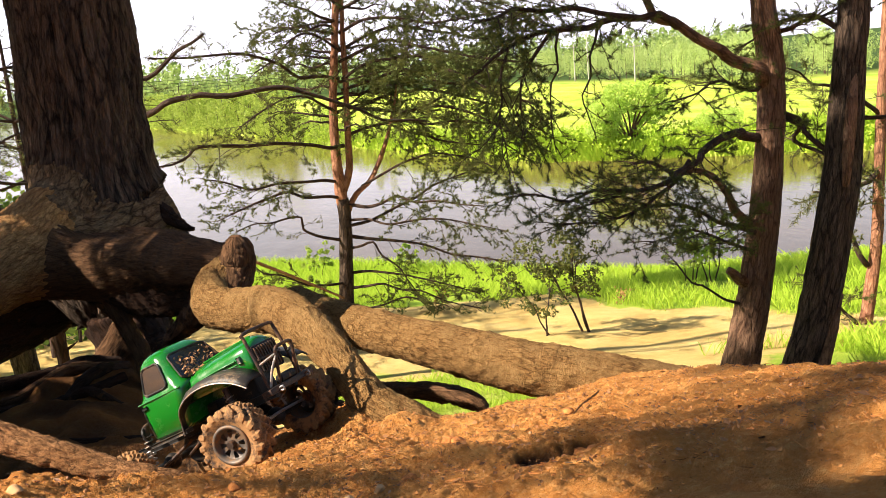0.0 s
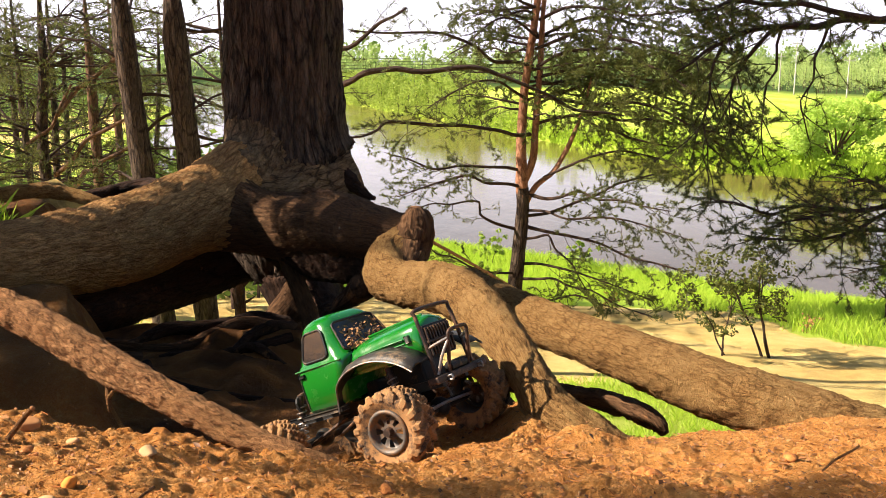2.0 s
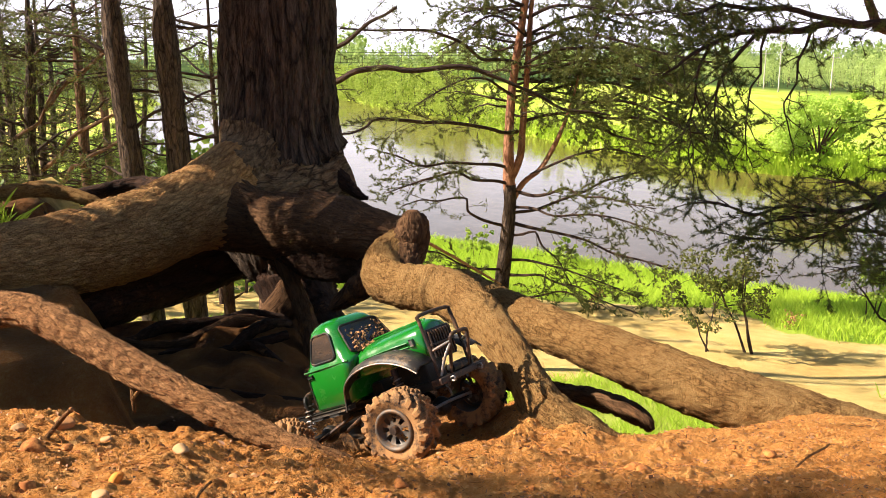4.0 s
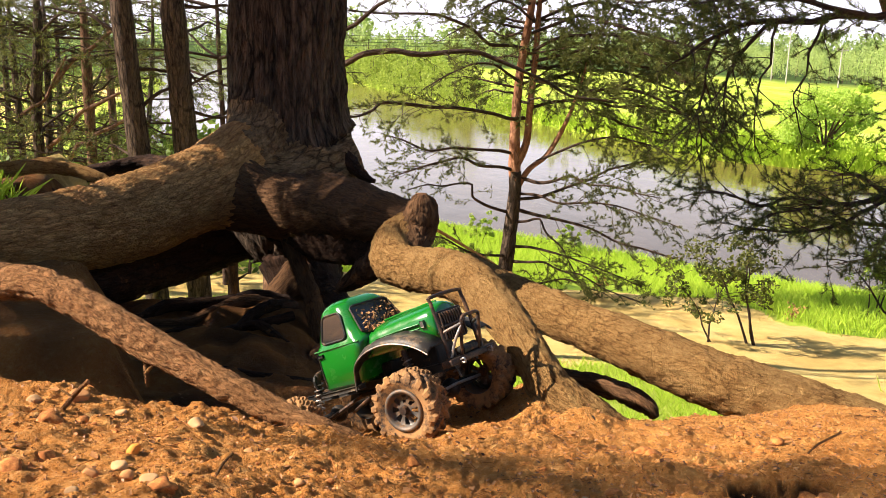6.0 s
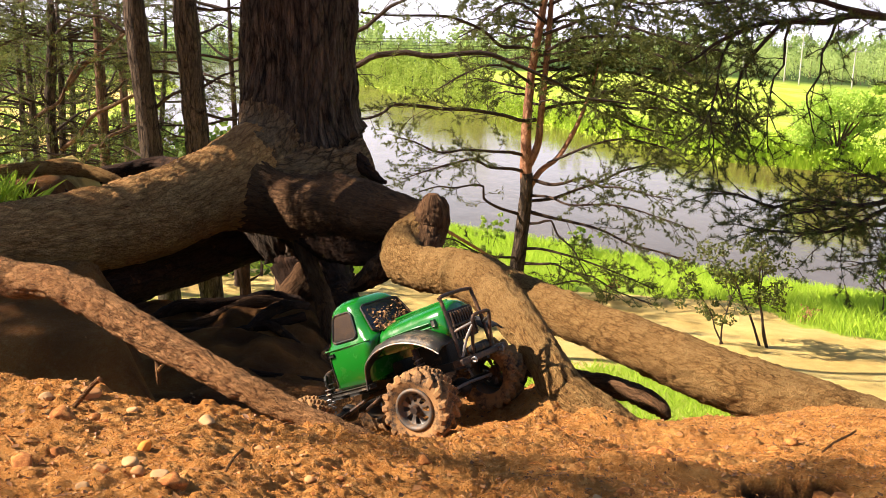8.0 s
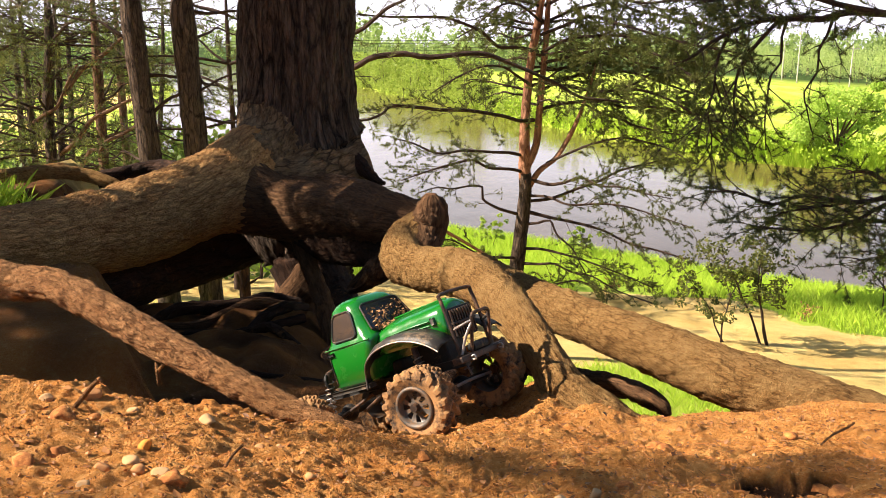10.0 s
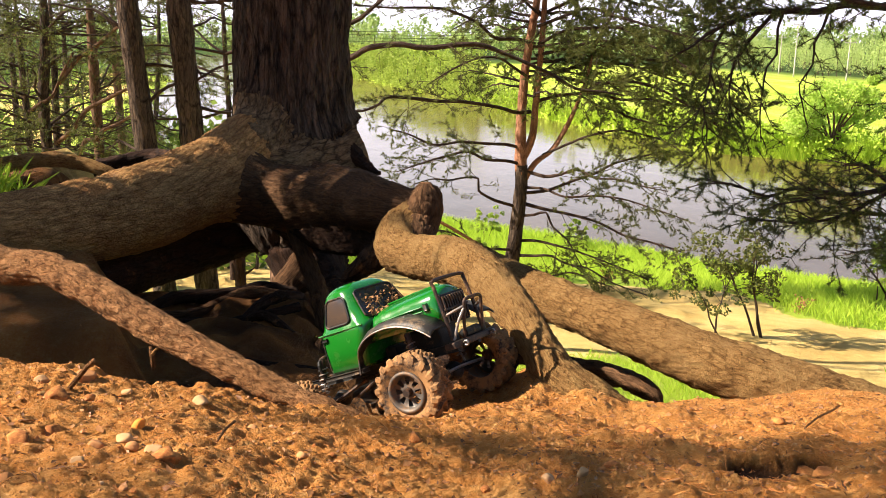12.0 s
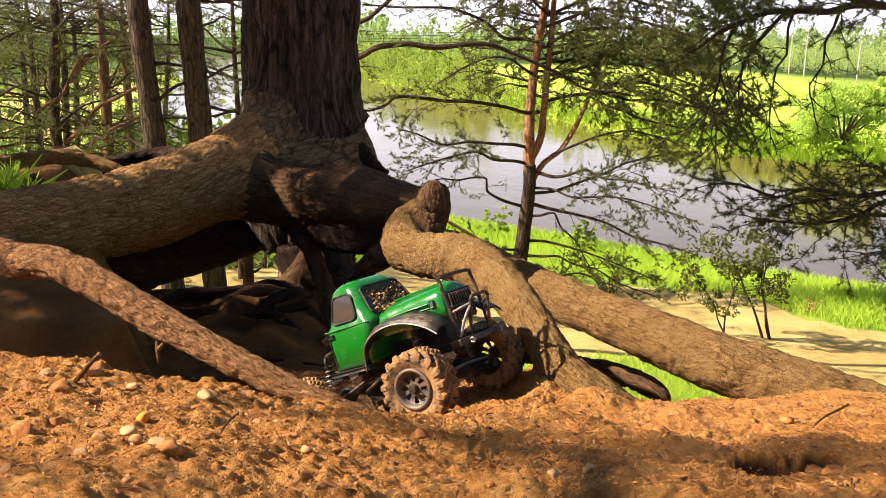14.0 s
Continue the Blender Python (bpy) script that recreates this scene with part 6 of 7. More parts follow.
def hub_bmesh():
    bm = bmesh.new()
    bmesh.ops.create_cone(bm, cap_ends=True, segments=12, radius1=0.010 * S, radius2=0.007 * S, depth=0.016 * S)
    bmesh.ops.rotate(bm, verts=bm.verts[:], cent=(0, 0, 0), matrix=Matrix.Rotation(radians(90), 3, "X"))
    bmesh.ops.translate(bm, verts=bm.verts[:], vec=(0, -0.36 * WW * S, 0))
    return bm


WHEELS = ((0.225, -0.115, -0.060, 8), (0.225, 0.115, -0.060, 188), (-0.080, -0.115, -0.060, 0), (-0.080, 0.115, -0.060, 180))
wheel_meshes = []
for k, (x, y, z, turn) in enumerate(WHEELS):
    wheel = new("wheel")
    wheel.parent = truck
    wheel.matrix_basis = pose(x * S, y * S, z * S, 0, 0, turn) @ pose(0, 0, 0, 0, 23 * k, 0)
    if not wheel_meshes:
        wheel_meshes = [part("tyre", tyre_bmesh(), M_RUBBER, wheel, "big muddy tyre with chunky lugs"), part("rim", rim_bmesh(), M_RIM, wheel, "pale beadlock rim", soft=True), part("hub", hub_bmesh(), M_STEEL, wheel)]
    else:
        for o in wheel_meshes:
            c = o.copy()
            scene.collection.objects.link(c)
            c.parent = wheel
for x in (0.225, -0.080):
    axle = part("axle", rod([(x, -0.095, -0.060), (x, 0.095, -0.060)], 0.0085, 12), M_BLACK, truck)
    bm = bmesh.new()
    bmesh.ops.create_icosphere(bm, subdivisions=2, radius=0.019 * S)
    bmesh.ops.translate(bm, verts=bm.verts[:], vec=Vector((x, 0.012, -0.060)) * S)
    part("differential", bm, M_BLACK, axle, soft=True)
    for side in (-1, 1):
        inn = 0.10 if x > 0 else 0.04
        part("link_rod", rod([(x, side * 0.055, -0.070), (inn, side * 0.030, -0.030)], 0.0036, 8), M_STEEL, truck)
        sx = x - 0.012 if x > 0 else x + 0.012
        tx = sx - 0.015 if x > 0 else -0.036
        top, bottom = Vector((tx, side * 0.056, 0.036)), Vector((sx + (0 if x > 0 else 0.02), side * 0.070, -0.052))
        shock = part("shock_absorber", rod([tuple(top), tuple(top.lerp(bottom, 0.55))], 0.0062, 12), M_STEEL, truck, "coil-over shock absorber")
        part("shaft", rod([tuple(top.lerp(bottom, 0.5)), tuple(bottom)], 0.0024, 8), M_CHROME, shock)
        d = (bottom - top).normalized()
        u = d.cross(Vector((1, 0, 0))).normalized()
        w = d.cross(u)
        coil = [tuple(top.lerp(bottom, 0.15 + 0.75 * q / 72) + (u * math.cos(q * 0.6) + w * math.sin(q * 0.6)) * 0.0088) for q in range(73)]
        part("spring", rod(coil, 0.0014, 5), M_CHROME, shock)
part("steering_link", rod([(0.246, -0.085, -0.058), (0.246, 0.0, -0.054), (0.246, 0.085, -0.058)], 0.0030, 8), M_CHROME, truck)
part("shock_hoop", rod([(-0.036, -0.062, -0.006), (-0.038, -0.058, 0.034), (-0.036, 0.058, 0.034), (-0.036, 0.062, -0.006)], 0.0040, 8), M_BLACK, truck)
part("rear_bumper", rod([(-0.125, -0.05, -0.014), (-0.130, 0.05, -0.014)], 0.0045, 8), M_STEEL, truck)
# dry bits caught on the windscreen and cowl
rng = np.random.default_rng(5)
heap = Heap()
tm = truck.matrix_basis
for k in range(260):
    t = rng.beta(0.8, 2.2)
    y = rng.uniform(-0.055, 0.06) * (1 - 0.15 * t)
    c = np.array([0.1262 - 0.026 * t + 0.002, y, 0.089 + 0.056 * t])
    q = rng.normal(size=(2, 3)) * 0.0018
    if t < 0.15:
        c[0] += rng.uniform(0, 0.006)
    w = [np.array(tm @ Vector((c + s) * S)) for s in (-q[0] - q[1] * 0.4, q[1], q[0] + q[1] * 0.3, -q[1])]
    heap.add(w, [(0, 1, 2), (0, 2, 3)])
tagged(put("leaf_litter", heap.mesh("leaf_litter", M_DRY)), "dry brown leaf bits on the truck's windscreen", "leaf litter", kind="stuff")


# ---- far bank, meadow and woods ----


def leaves(heap, centre, radii, count, size, rng, flat=0.0):
    """A cloud of small leaf faces, denser near its skin."""
    v = rng.normal(size=(count, 3))
    v /= np.linalg.norm(v, axis=1)[:, None]
    p = np.asarray(centre) + v * np.asarray(radii) * rng.uniform(0.45, 1.05, (count, 1)) ** 0.6
    a = rng.normal(size=(count, 3))
    a /= np.linalg.norm(a, axis=1)[:, None]
    b = np.cross(a, rng.normal(size=(count, 3)))
    b /= np.linalg.norm(b, axis=1)[:, None]
    s = size * rng.uniform(0.6, 1.3, (count, 1))
    quad = np.stack([p - a * s, p - b * s * 0.6, p + a * s, p + b * s * 0.6], 1)
    heap.add(quad, np.concatenate([np.arange(count)[:, None] * 4 + np.array([0, 1, 2]), np.arange(count)[:, None] * 4 + np.array([0, 2, 3])]))


def far_tree(crowns, stems, x, y, tall, rng, count, lobes=5, lean=0.3, leaf=0.034, low=0.28):
    """A broadleaf tree of several lobes; crowns and stems are heaps."""
    z = float(height(x, y))
    stick(stems, np.array([x, y, z - 0.3]), np.array([x + rng.normal() * 0.2, y, z + tall * 0.75]), tall * 0.014, tall * 0.006)
    for k in range(lobes):
        f = k / max(1, lobes - 1)
        r = tall * (0.20 - 0.09 * abs(f - 0.35)) * rng.uniform(0.8, 1.25)
        c = (x + rng.normal() * tall * lean * 0.22, y + rng.normal() * tall * lean * 0.22, z + tall * (low + (0.90 - low) * f))
        leaves(crowns, c, (r, r, r * 1.15), count // lobes, tall * leaf, rng)


rng = np.random.default_rng(31)
crowns, stems = Heap(), Heap()
for k in range(230):   # the edge of the wood behind the meadow
    f = k / 230
    y = 96 + 165 * f + rng.normal() * 3
    x = 57 + 26 * math.sin(f * 1.6) - 30 * f * f + rng.uniform(0, 26)
    far_tree(crowns, stems, x, y, rng.uniform(4.2, 6.8), rng, 420, leaf=0.026)
tagged(put("birch_stems", stems.mesh("birch_stems", M_TWIG)), "thin pale stems of the wood behind the meadow", "woods", kind="stuff")
tagged(put("birch_wood", crowns.mesh("birch_wood", M_BIRCH)), "light green birch wood behind the meadow", "woods", kind="stuff")
crowns, stems = Heap(), Heap()
for k in range(1600):   # wooded hills on the skyline
    y = rng.uniform(215, 430)
    x = rng.uniform(-0.85, 0.62) * y
    if y < line(FAR_BANK, x) + 12 or (x > 10 and y < 235):
        continue
    far_tree(crowns, stems, x, y, rng.gamma(9, 0.68), rng, 110, 4, 0.4, 0.056)
for k in range(420):   # the wooded shore up the river
    y = rng.uniform(330, 620)
    x = rng.uniform(-0.55, -0.08) * y
    if y > line(FAR_BANK, x) + 6:
        far_tree(crowns, stems, x, y, rng.gamma(9, 1.0), rng, 90, 4, 0.5, 0.06)
tagged(put("hill_stems", stems.mesh("hill_stems", M_TWIG)), "stems of the wooded hills", "woods", kind="stuff")
tagged(put("hill_woods", crowns.mesh("hill_woods", M_HILL)), "green mixed woods on the far hills", "woods", kind="stuff")
crowns, stems = Heap(), Heap()
for k in range(300):   # thickets along the far bank
    x = rng.uniform(-45, 11) if k % 3 else rng.uniform(-22, 6)
    y = line(FAR_BANK, x) + (rng.gamma(1.3, 1.6) + 0.2 if k % 2 else rng.uniform(0.5, 16))
    tall = rng.uniform(2.2, 5.2) * (1.0 if x < 4 else 0.5)
    far_tree(crowns, stems, x, y, tall, rng, 330, 5, 0.8, low=0.08)
for k in range(260):   # low leafy growth down to the water
    x = rng.uniform(-34, 8)
    y = line(FAR_BANK, x) + rng.gamma(1.2, 1.3) - 0.3
    r = rng.uniform(0.5, 1.2)
    leaves(crowns, (x, y, float(height(x, y)) + r * 0.5), (r * 1.5, r * 1.5, r), 90, 0.14, rng)
tagged(put("willow_thicket", crowns.mesh("willow_thicket", M_LEAF)), "bright green willow thickets along the far bank", "bushes", kind="stuff")
tagged(put("willow_stems", stems.mesh("willow_stems", M_TWIG)), "thin stems of the bank thickets", "bushes", kind="stuff")
crowns, stems = Heap(), Heap()
for k in range(420):   # low growth on the far bank
    x = rng.uniform(5, 60)
    y = line(FAR_BANK, x) + rng.gamma(1.6, 1.6) + 0.2
    r = rng.uniform(0.25, 0.8)
    leaves(crowns, (x, y, float(height(x, y)) + r * 0.6), (r * 1.3, r * 1.3, r), 110, 0.10, rng)
tagged(put("bank_scrub", crowns.mesh("bank_scrub", M_GRASS)), "low bright scrub on the far bank", "bushes", kind="stuff")

# the wood on the near side, beyond the pines
crowns, stems = Heap(), Heap()
for k in range(520):
    y = rng.uniform(16, 200)
    x = -0.30 * y - rng.uniform(1.0, 60)
    if y > line(NEAR_BANK, x) - 2:
        continue
    far_tree(crowns, stems, x, y, (rng.uniform(0.8, 2.2) if rng.random() < 0.9 else rng.uniform(2.5, 4.5)) * (1 if y < 45 else 1.3), rng, 200, 6, 0.8, 0.036)
for k in range(70):   # leafy growth between the nearer pines
    y = rng.uniform(14.5, 34)
    x = -0.30 * y - rng.uniform(-1.6, 7)
    far_tree(crowns, stems, x, y, rng.uniform(1.4, 3.2), rng, 420, 6, 0.7, 0.030, low=0.15)
tagged(put("undergrowth", crowns.mesh("undergrowth", M_WOODS)), "green undergrowth behind the pines", "bushes", kind="stuff")
tagged(put("undergrowth_stems", stems.mesh("undergrowth_stems", M_TWIG)), "stems of the undergrowth", "bushes", kind="stuff")


def willow(label, x, y, tall, seed, lobes):
    """A spreading bush-like tree with several stems."""
    rng = np.random.default_rng(seed)
    z = float(height(x, y))
    tree = thing("willow_tree", label, "tree", at=(x, y, z))
    crown_heap = Heap()
    for dx, dz, r in lobes:
        tip = (x + dx * tall, y + rng.normal() * 0.12 * tall, z + dz * tall)
        put("stem", tube("stem", [(x + rng.normal() * 0.12, y, z - 0.1, tall * 0.022), (x + dx * tall * 0.35, y, z + dz * tall * 0.45, tall * 0.014), (*tip, tall * 0.004)], M_PINE, around=7, step=0.2, lump=0.1, seed=seed), tree)
        leaves(crown_heap, tip, (r * tall * 1.15, r * tall * 1.15, r * tall * 0.9), 620, tall * 0.022, rng)
        leaves(crown_heap, (tip[0] - dx * tall * 0.3, tip[1], tip[2] - dz * tall * 0.28), (r * tall * 0.95, r * tall * 0.95, r * tall * 0.7), 330, tall * 0.022, rng)
    tagged(put("crown", crown_heap.mesh("crown", M_LEAF_PALE), tree), kind="stuff")
    return tree


willow("spreading bright green willow on the far bank", 21.8, 48.6, 3.7, 8, ((-0.62, 0.52, 0.17), (-0.48, 0.70, 0.18), (-0.25, 0.84, 0.17), (-0.02, 0.82, 0.20), (0.20, 0.84, 0.16), (0.44, 1.0, 0.09), (0.45, 0.78, 0.12), (0.55, 0.55, 0.16), (-0.35, 0.42, 0.17), (0.25, 0.45, 0.18), (-0.62, 0.30, 0.16)))
willow("small yellow-green bush on the far bank", 26.5, 47.0, 2.2, 9, ((-0.45, 0.5, 0.22), (-0.1, 0.7, 0.25), (0.3, 0.6, 0.25), (0.7, 0.55, 0.25)))
willow("low leafy bush on the far bank", 15.0, 53.5, 1.8, 10, ((-0.5, 0.5, 0.25), (0.0, 0.6, 0.28), (0.5, 0.5, 0.25)))


M_POLE = plain("grey_pole_wood", (0.44, 0.41, 0.35), 0.8, amount=0.2, dirt=(0.35, 0.32, 0.27), scale=3)


def pole_thing(x, y, tall):
    z = float(height(x, y))
    p = thing("utility_pole", "grey wooden power pole in the meadow", "pole", "power poles", at=(x, y, z))
    put("post", tube("post", [(x, y, z - 0.3, 0.12), (x, y, z + tall * 0.5, 0.105), (x, y, z + tall, 0.085)], M_POLE, around=10, step=1.0), p)
    bm = bmesh.new()
    bmesh.ops.create_cube(bm, size=1)
    for v in bm.verts:
        v.co = Vector((v.co.x * 1.6, v.co.y * 0.12, v.co.z * 0.14 + tall - 0.5))
    part("crossarm", bm, M_POLE, p)
    for dx in (-0.7, 0.0, 0.7):
        bm = bmesh.new()
        bmesh.ops.create_cone(bm, cap_ends=True, segments=8, radius1=0.07, radius2=0.05, depth=0.25)
        bmesh.ops.translate(bm, verts=bm.verts[:], vec=(dx, 0, tall - 0.3))
        part("insulator", bm, M_CHROME, p)


for x, y, tall in ((59.4, 150, 9.0), (62.5, 165, 7.0), (62.0, 136, 6.2), (58.0, 175, 6.5)):
    pole_thing(x, y, tall)
for k in range(4):   # power lines across the valley
    pts = [(-75 + 5 * q, 225 - 1.2 * q, 2.2 - 0.75 * k - 0.0016 * (q - 14) ** 2 * 3 + 0.6, 0.045) for q in range(0, 29, 4)]
    tagged(put("power_line", tube("power_line", pts, M_BLACK, around=5, step=4.0)), "thin power line sagging across the valley", "power line", "power lines")


def reeds():
    """Tall grass along the water's edge on the far side."""
    rng = np.random.default_rng(41)
    heap = Heap()
    xs = rng.uniform(2, 46, 26000)
    ys = line(FAR_BANK, xs) - 0.6 + rng.gamma(1.5, 1.7, 26000)
    zs = height(xs, ys)
    n = len(xs)
    p = np.stack([xs, ys, zs - 0.02], -1)
    h = rng.uniform(0.25, 0.75, (n, 1)) * (0.6 + 0.8 * smooth(-0.3, 0.5, vnoise(xs * 0.5, ys * 0.5, 0, 42)))[:, None]
    tip = p + np.concatenate([rng.normal(size=(n, 2)) * 0.3 * h, h], 1)
    s = np.concatenate([rng.uniform(0.03, 0.07, (n, 1)), np.zeros((n, 2))], 1)
    heap.add(np.stack([p - s, p + s, tip], 1), np.arange(n * 3).reshape(-1, 3))
    return heap


tagged(put("far_reeds", reeds().mesh("far_reeds", M_GRASS)), "tall bright grass at the far water's edge", "grass", kind="stuff")


# ---- grass, shrubs and litter ----


def blades(heap, xs, ys, tall, width, rng, lean=0.35, zs=None):
    zs = height(xs, ys) if zs is None else zs
    n = len(xs)
    p = np.stack([xs, ys, zs - 0.01], -1)
    h = tall * rng.uniform(0.5, 1.2, (n, 1))
    tip = p + np.concatenate([rng.normal(size=(n, 2)) * lean * h, h], 1)
    s = rng.normal(size=(n, 3)) * (1, 1, 0)
    s *= width / 2 / (np.linalg.norm(s, axis=1)[:, None] + 1e-9)
    bend = p + (tip - p) * 0.55 + np.array([0, 0, 1.0]) * h * 0.12
    heap.add(np.stack([p - s, p + s, bend, tip], 1), np.concatenate([np.arange(n)[:, None] * 4 + np.array([0, 1, 2]), np.arange(n)[:, None] * 4 + np.array([0, 2, 3])]))


rng = np.random.default_rng(61)
heap = Heap()
xs = rng.uniform(-9, 15, 120000)
back = rng.uniform(0, 1, 120000)
depth = 14.6
ys = line(NEAR_BANK, xs) + 0.2 - back * depth
keep = (meadow_edge(xs, ys) > rng.uniform(0.1, 0.9, len(xs))) & (vnoise(xs * 0.7, ys * 0.7, 0, 70) + 0.6 * (1.4 - back) > -0.15)
blades(heap, xs[keep], ys[keep], (0.30 - 0.10 * back[keep])[:, None], 0.016, rng)
tagged(put("bank_grass", heap.mesh("bank_grass", M_GRASS)), "lush bright green grass along the near bank", "grass", kind="stuff")
heap = Heap()
xs, ys = rng.uniform(-0.9, 3.4, 34000), rng.uniform(2.4, 8.6, 34000)
keep = (vnoise(xs * 2.2, ys * 2.2, 0, 71) > -0.2) & (xs < 2.4 + 0.12 * ys) & (xs > 0.25)
blades(heap, xs[keep], ys[keep], 0.11, 0.006, rng)
xs, ys = rng.uniform(-4.6, -2.2, 8000), rng.uniform(7.2, 11, 8000)
keep = vnoise(xs * 1.6, ys * 1.6, 0, 72) > -0.1
blades(heap, xs[keep], ys[keep], 0.20, 0.010, rng)
xs, ys = rng.uniform(4.5, 8.5, 12000), rng.uniform(4.5, 8.2, 12000)
keep = vnoise(xs * 1.3, ys * 1.3, 0, 73) > -0.2
blades(heap, xs[keep], ys[keep], 0.22, 0.010, rng)
xs, ys = rng.normal(-1.99, 0.06, 240), rng.normal(3.88, 0.08, 240)
blades(heap, xs, ys, 0.13, 0.007, rng, 0.5)
tagged(put("slope_grass", heap.mesh("slope_grass", M_GRASS)), "short green grass on the slope below the roots", "grass", kind="stuff")


def shrub(label, x, y, tall, seed, stems_n, leafy, material, size, spread=0.35):
    """A small bush of thin stems with leaves on their upper half."""
    rng = np.random.default_rng(seed)
    z = float(height(x, y)) - 0.05
    ob = thing("shrub", label, "shrub", at=(x, y, z))
    foliage = Heap()
    for k in range(stems_n):
        p, d = np.array([x + rng.normal() * 0.10, y + rng.normal() * 0.06, z]), np.array([rng.normal() * spread, rng.normal() * spread * 0.6, 1.0])
        pts = [(*p, tall * 0.013)]
        for q in range(6):
            d = d + rng.normal(size=3) * (0.14, 0.10, 0.05)
            p = p + d / np.linalg.norm(d) * tall / 6 * rng.uniform(0.8, 1.1)
            pts.append((*p, tall * (0.011 - 0.0017 * q)))
            if q > 1:
                for _ in range(3):
                    e = p + rng.normal(size=3) * tall * (0.15, 0.10, 0.07) + np.array([0, 0, 0.04 * tall])
                    put("twig", tube("twig", [(*p, tall * 0.004), (*((p + e) / 2 + np.array([0, 0, 0.02])), tall * 0.003), (*e, tall * 0.0015)], M_TWIG, around=5, step=0.15), ob)
                    leaves(foliage, e, (tall * 0.07,) * 3, leafy, size, rng)
        put("stem", tube("stem", pts, M_TWIG, around=6, step=0.1, lump=0.08, seed=seed + k), ob)
    if leafy:
        tagged(put("leaves", foliage.mesh("leaves", material), ob), kind="stuff")
    return ob


shrub("dark thin-stemmed shrub with sparse foliage on the sand", *(3.83, 10.00), 1.40, 21, 3, 60, M_NEEDLE, 0.024, 0.18)
shrub("low thin shrub with sparse foliage on the sand", *(3.46, 10.00), 1.05, 22, 2, 50, M_NEEDLE, 0.022, 0.2)
shrub("small reddish shrub on the sand terrace", *(5.08, 12.00), 0.30, 23, 3, 5, M_DRY, 0.015)
shrub("small reddish shrub on the sand terrace", *(2.66, 13.40), 0.32, 24, 4, 5, M_DRY, 0.016)
shrub("young sapling with fresh green leaves by the water", *(1.40, 25.00), 0.95, 25, 2, 18, M_LEAF, 0.05, 0.12)
shrub("young sapling with fresh green leaves by the water", *(3.78, 24.50), 0.9, 26, 2, 18, M_LEAF, 0.05, 0.2)
shrub("fresh green sapling beside the bank", *(7.24, 13.00), 1.15, 27, 3, 26, M_LEAF, 0.03, 0.12)
shrub("fresh green sapling beside the bank", *(6.81, 12.50), 1.0, 28, 3, 22, M_LEAF, 0.03, 0.12)
shrub("leafy green bush on the terrace", *(0.63, 15.00), 0.55, 29, 5, 60, M_LEAF, 0.03, 0.6)

# the dead snag seen through the roots
snag = thing("dead_snag", "small dead tree stump with a broken twig", "stump", at=(-2.45, 10.0, -3.2))
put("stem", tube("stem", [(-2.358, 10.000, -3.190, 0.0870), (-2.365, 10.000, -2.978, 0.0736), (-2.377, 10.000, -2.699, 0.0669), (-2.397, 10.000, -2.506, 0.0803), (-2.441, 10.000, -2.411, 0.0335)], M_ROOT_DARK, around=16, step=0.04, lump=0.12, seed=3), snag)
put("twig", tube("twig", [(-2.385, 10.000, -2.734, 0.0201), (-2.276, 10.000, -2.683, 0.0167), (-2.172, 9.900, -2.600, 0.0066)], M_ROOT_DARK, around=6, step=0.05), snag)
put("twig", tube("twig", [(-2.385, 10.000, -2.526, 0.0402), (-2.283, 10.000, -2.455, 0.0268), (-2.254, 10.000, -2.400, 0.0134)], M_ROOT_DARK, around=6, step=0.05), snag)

# stones, sticks and crumbs on the bank


def stone(x, y, r, seed, squash=0.7, material=None, name="pebble", label="", group="pebbles", sink=0.38):
    rng = np.random.default_rng(seed)
    bm = bmesh.new()
    bmesh.ops.create_icosphere(bm, subdivisions=3 if r > 0.006 else 2, radius=r)
    off = rng.uniform(0, 50, 3)
    cut = rng.normal(size=(4, 3))
    cut /= np.linalg.norm(cut, axis=1)[:, None]
    for v in bm.verts:
        for c in cut:
            k = v.co.dot(Vector(c)) - r * 0.58
            if k > 0:
                v.co -= Vector(c) * k * 0.9
        v.co *= 1 + (0.34 if name == "earth_clod" else 0.16) * float(vnoise(v.co.x / r + off[0], v.co.y / r + off[1], v.co.z / r + off[2], 5)) + (0.22 if name == "earth_clod" else 0.05) * float(vnoise(v.co.x / r * 4 + off[0], v.co.y / r * 4, v.co.z / r * 4, 6))
        v.co.z *= squash
    me = bpy.data.meshes.new(name)
    bm.to_mesh(me)
    bm.free()
    for p in me.polygons:
        p.use_smooth = r > 0.006
    me.materials.append(material or M_STONE)
    ob = new(name, me)
    ob.matrix_basis = pose(x, y, float(height(x, y)) + r * squash * (1 - 2 * sink), rng.uniform(-15, 15), rng.uniform(-15, 15), rng.uniform(0, 360))
    return tagged(ob, label or "small dusty stone lying in the orange earth", "stone", group)


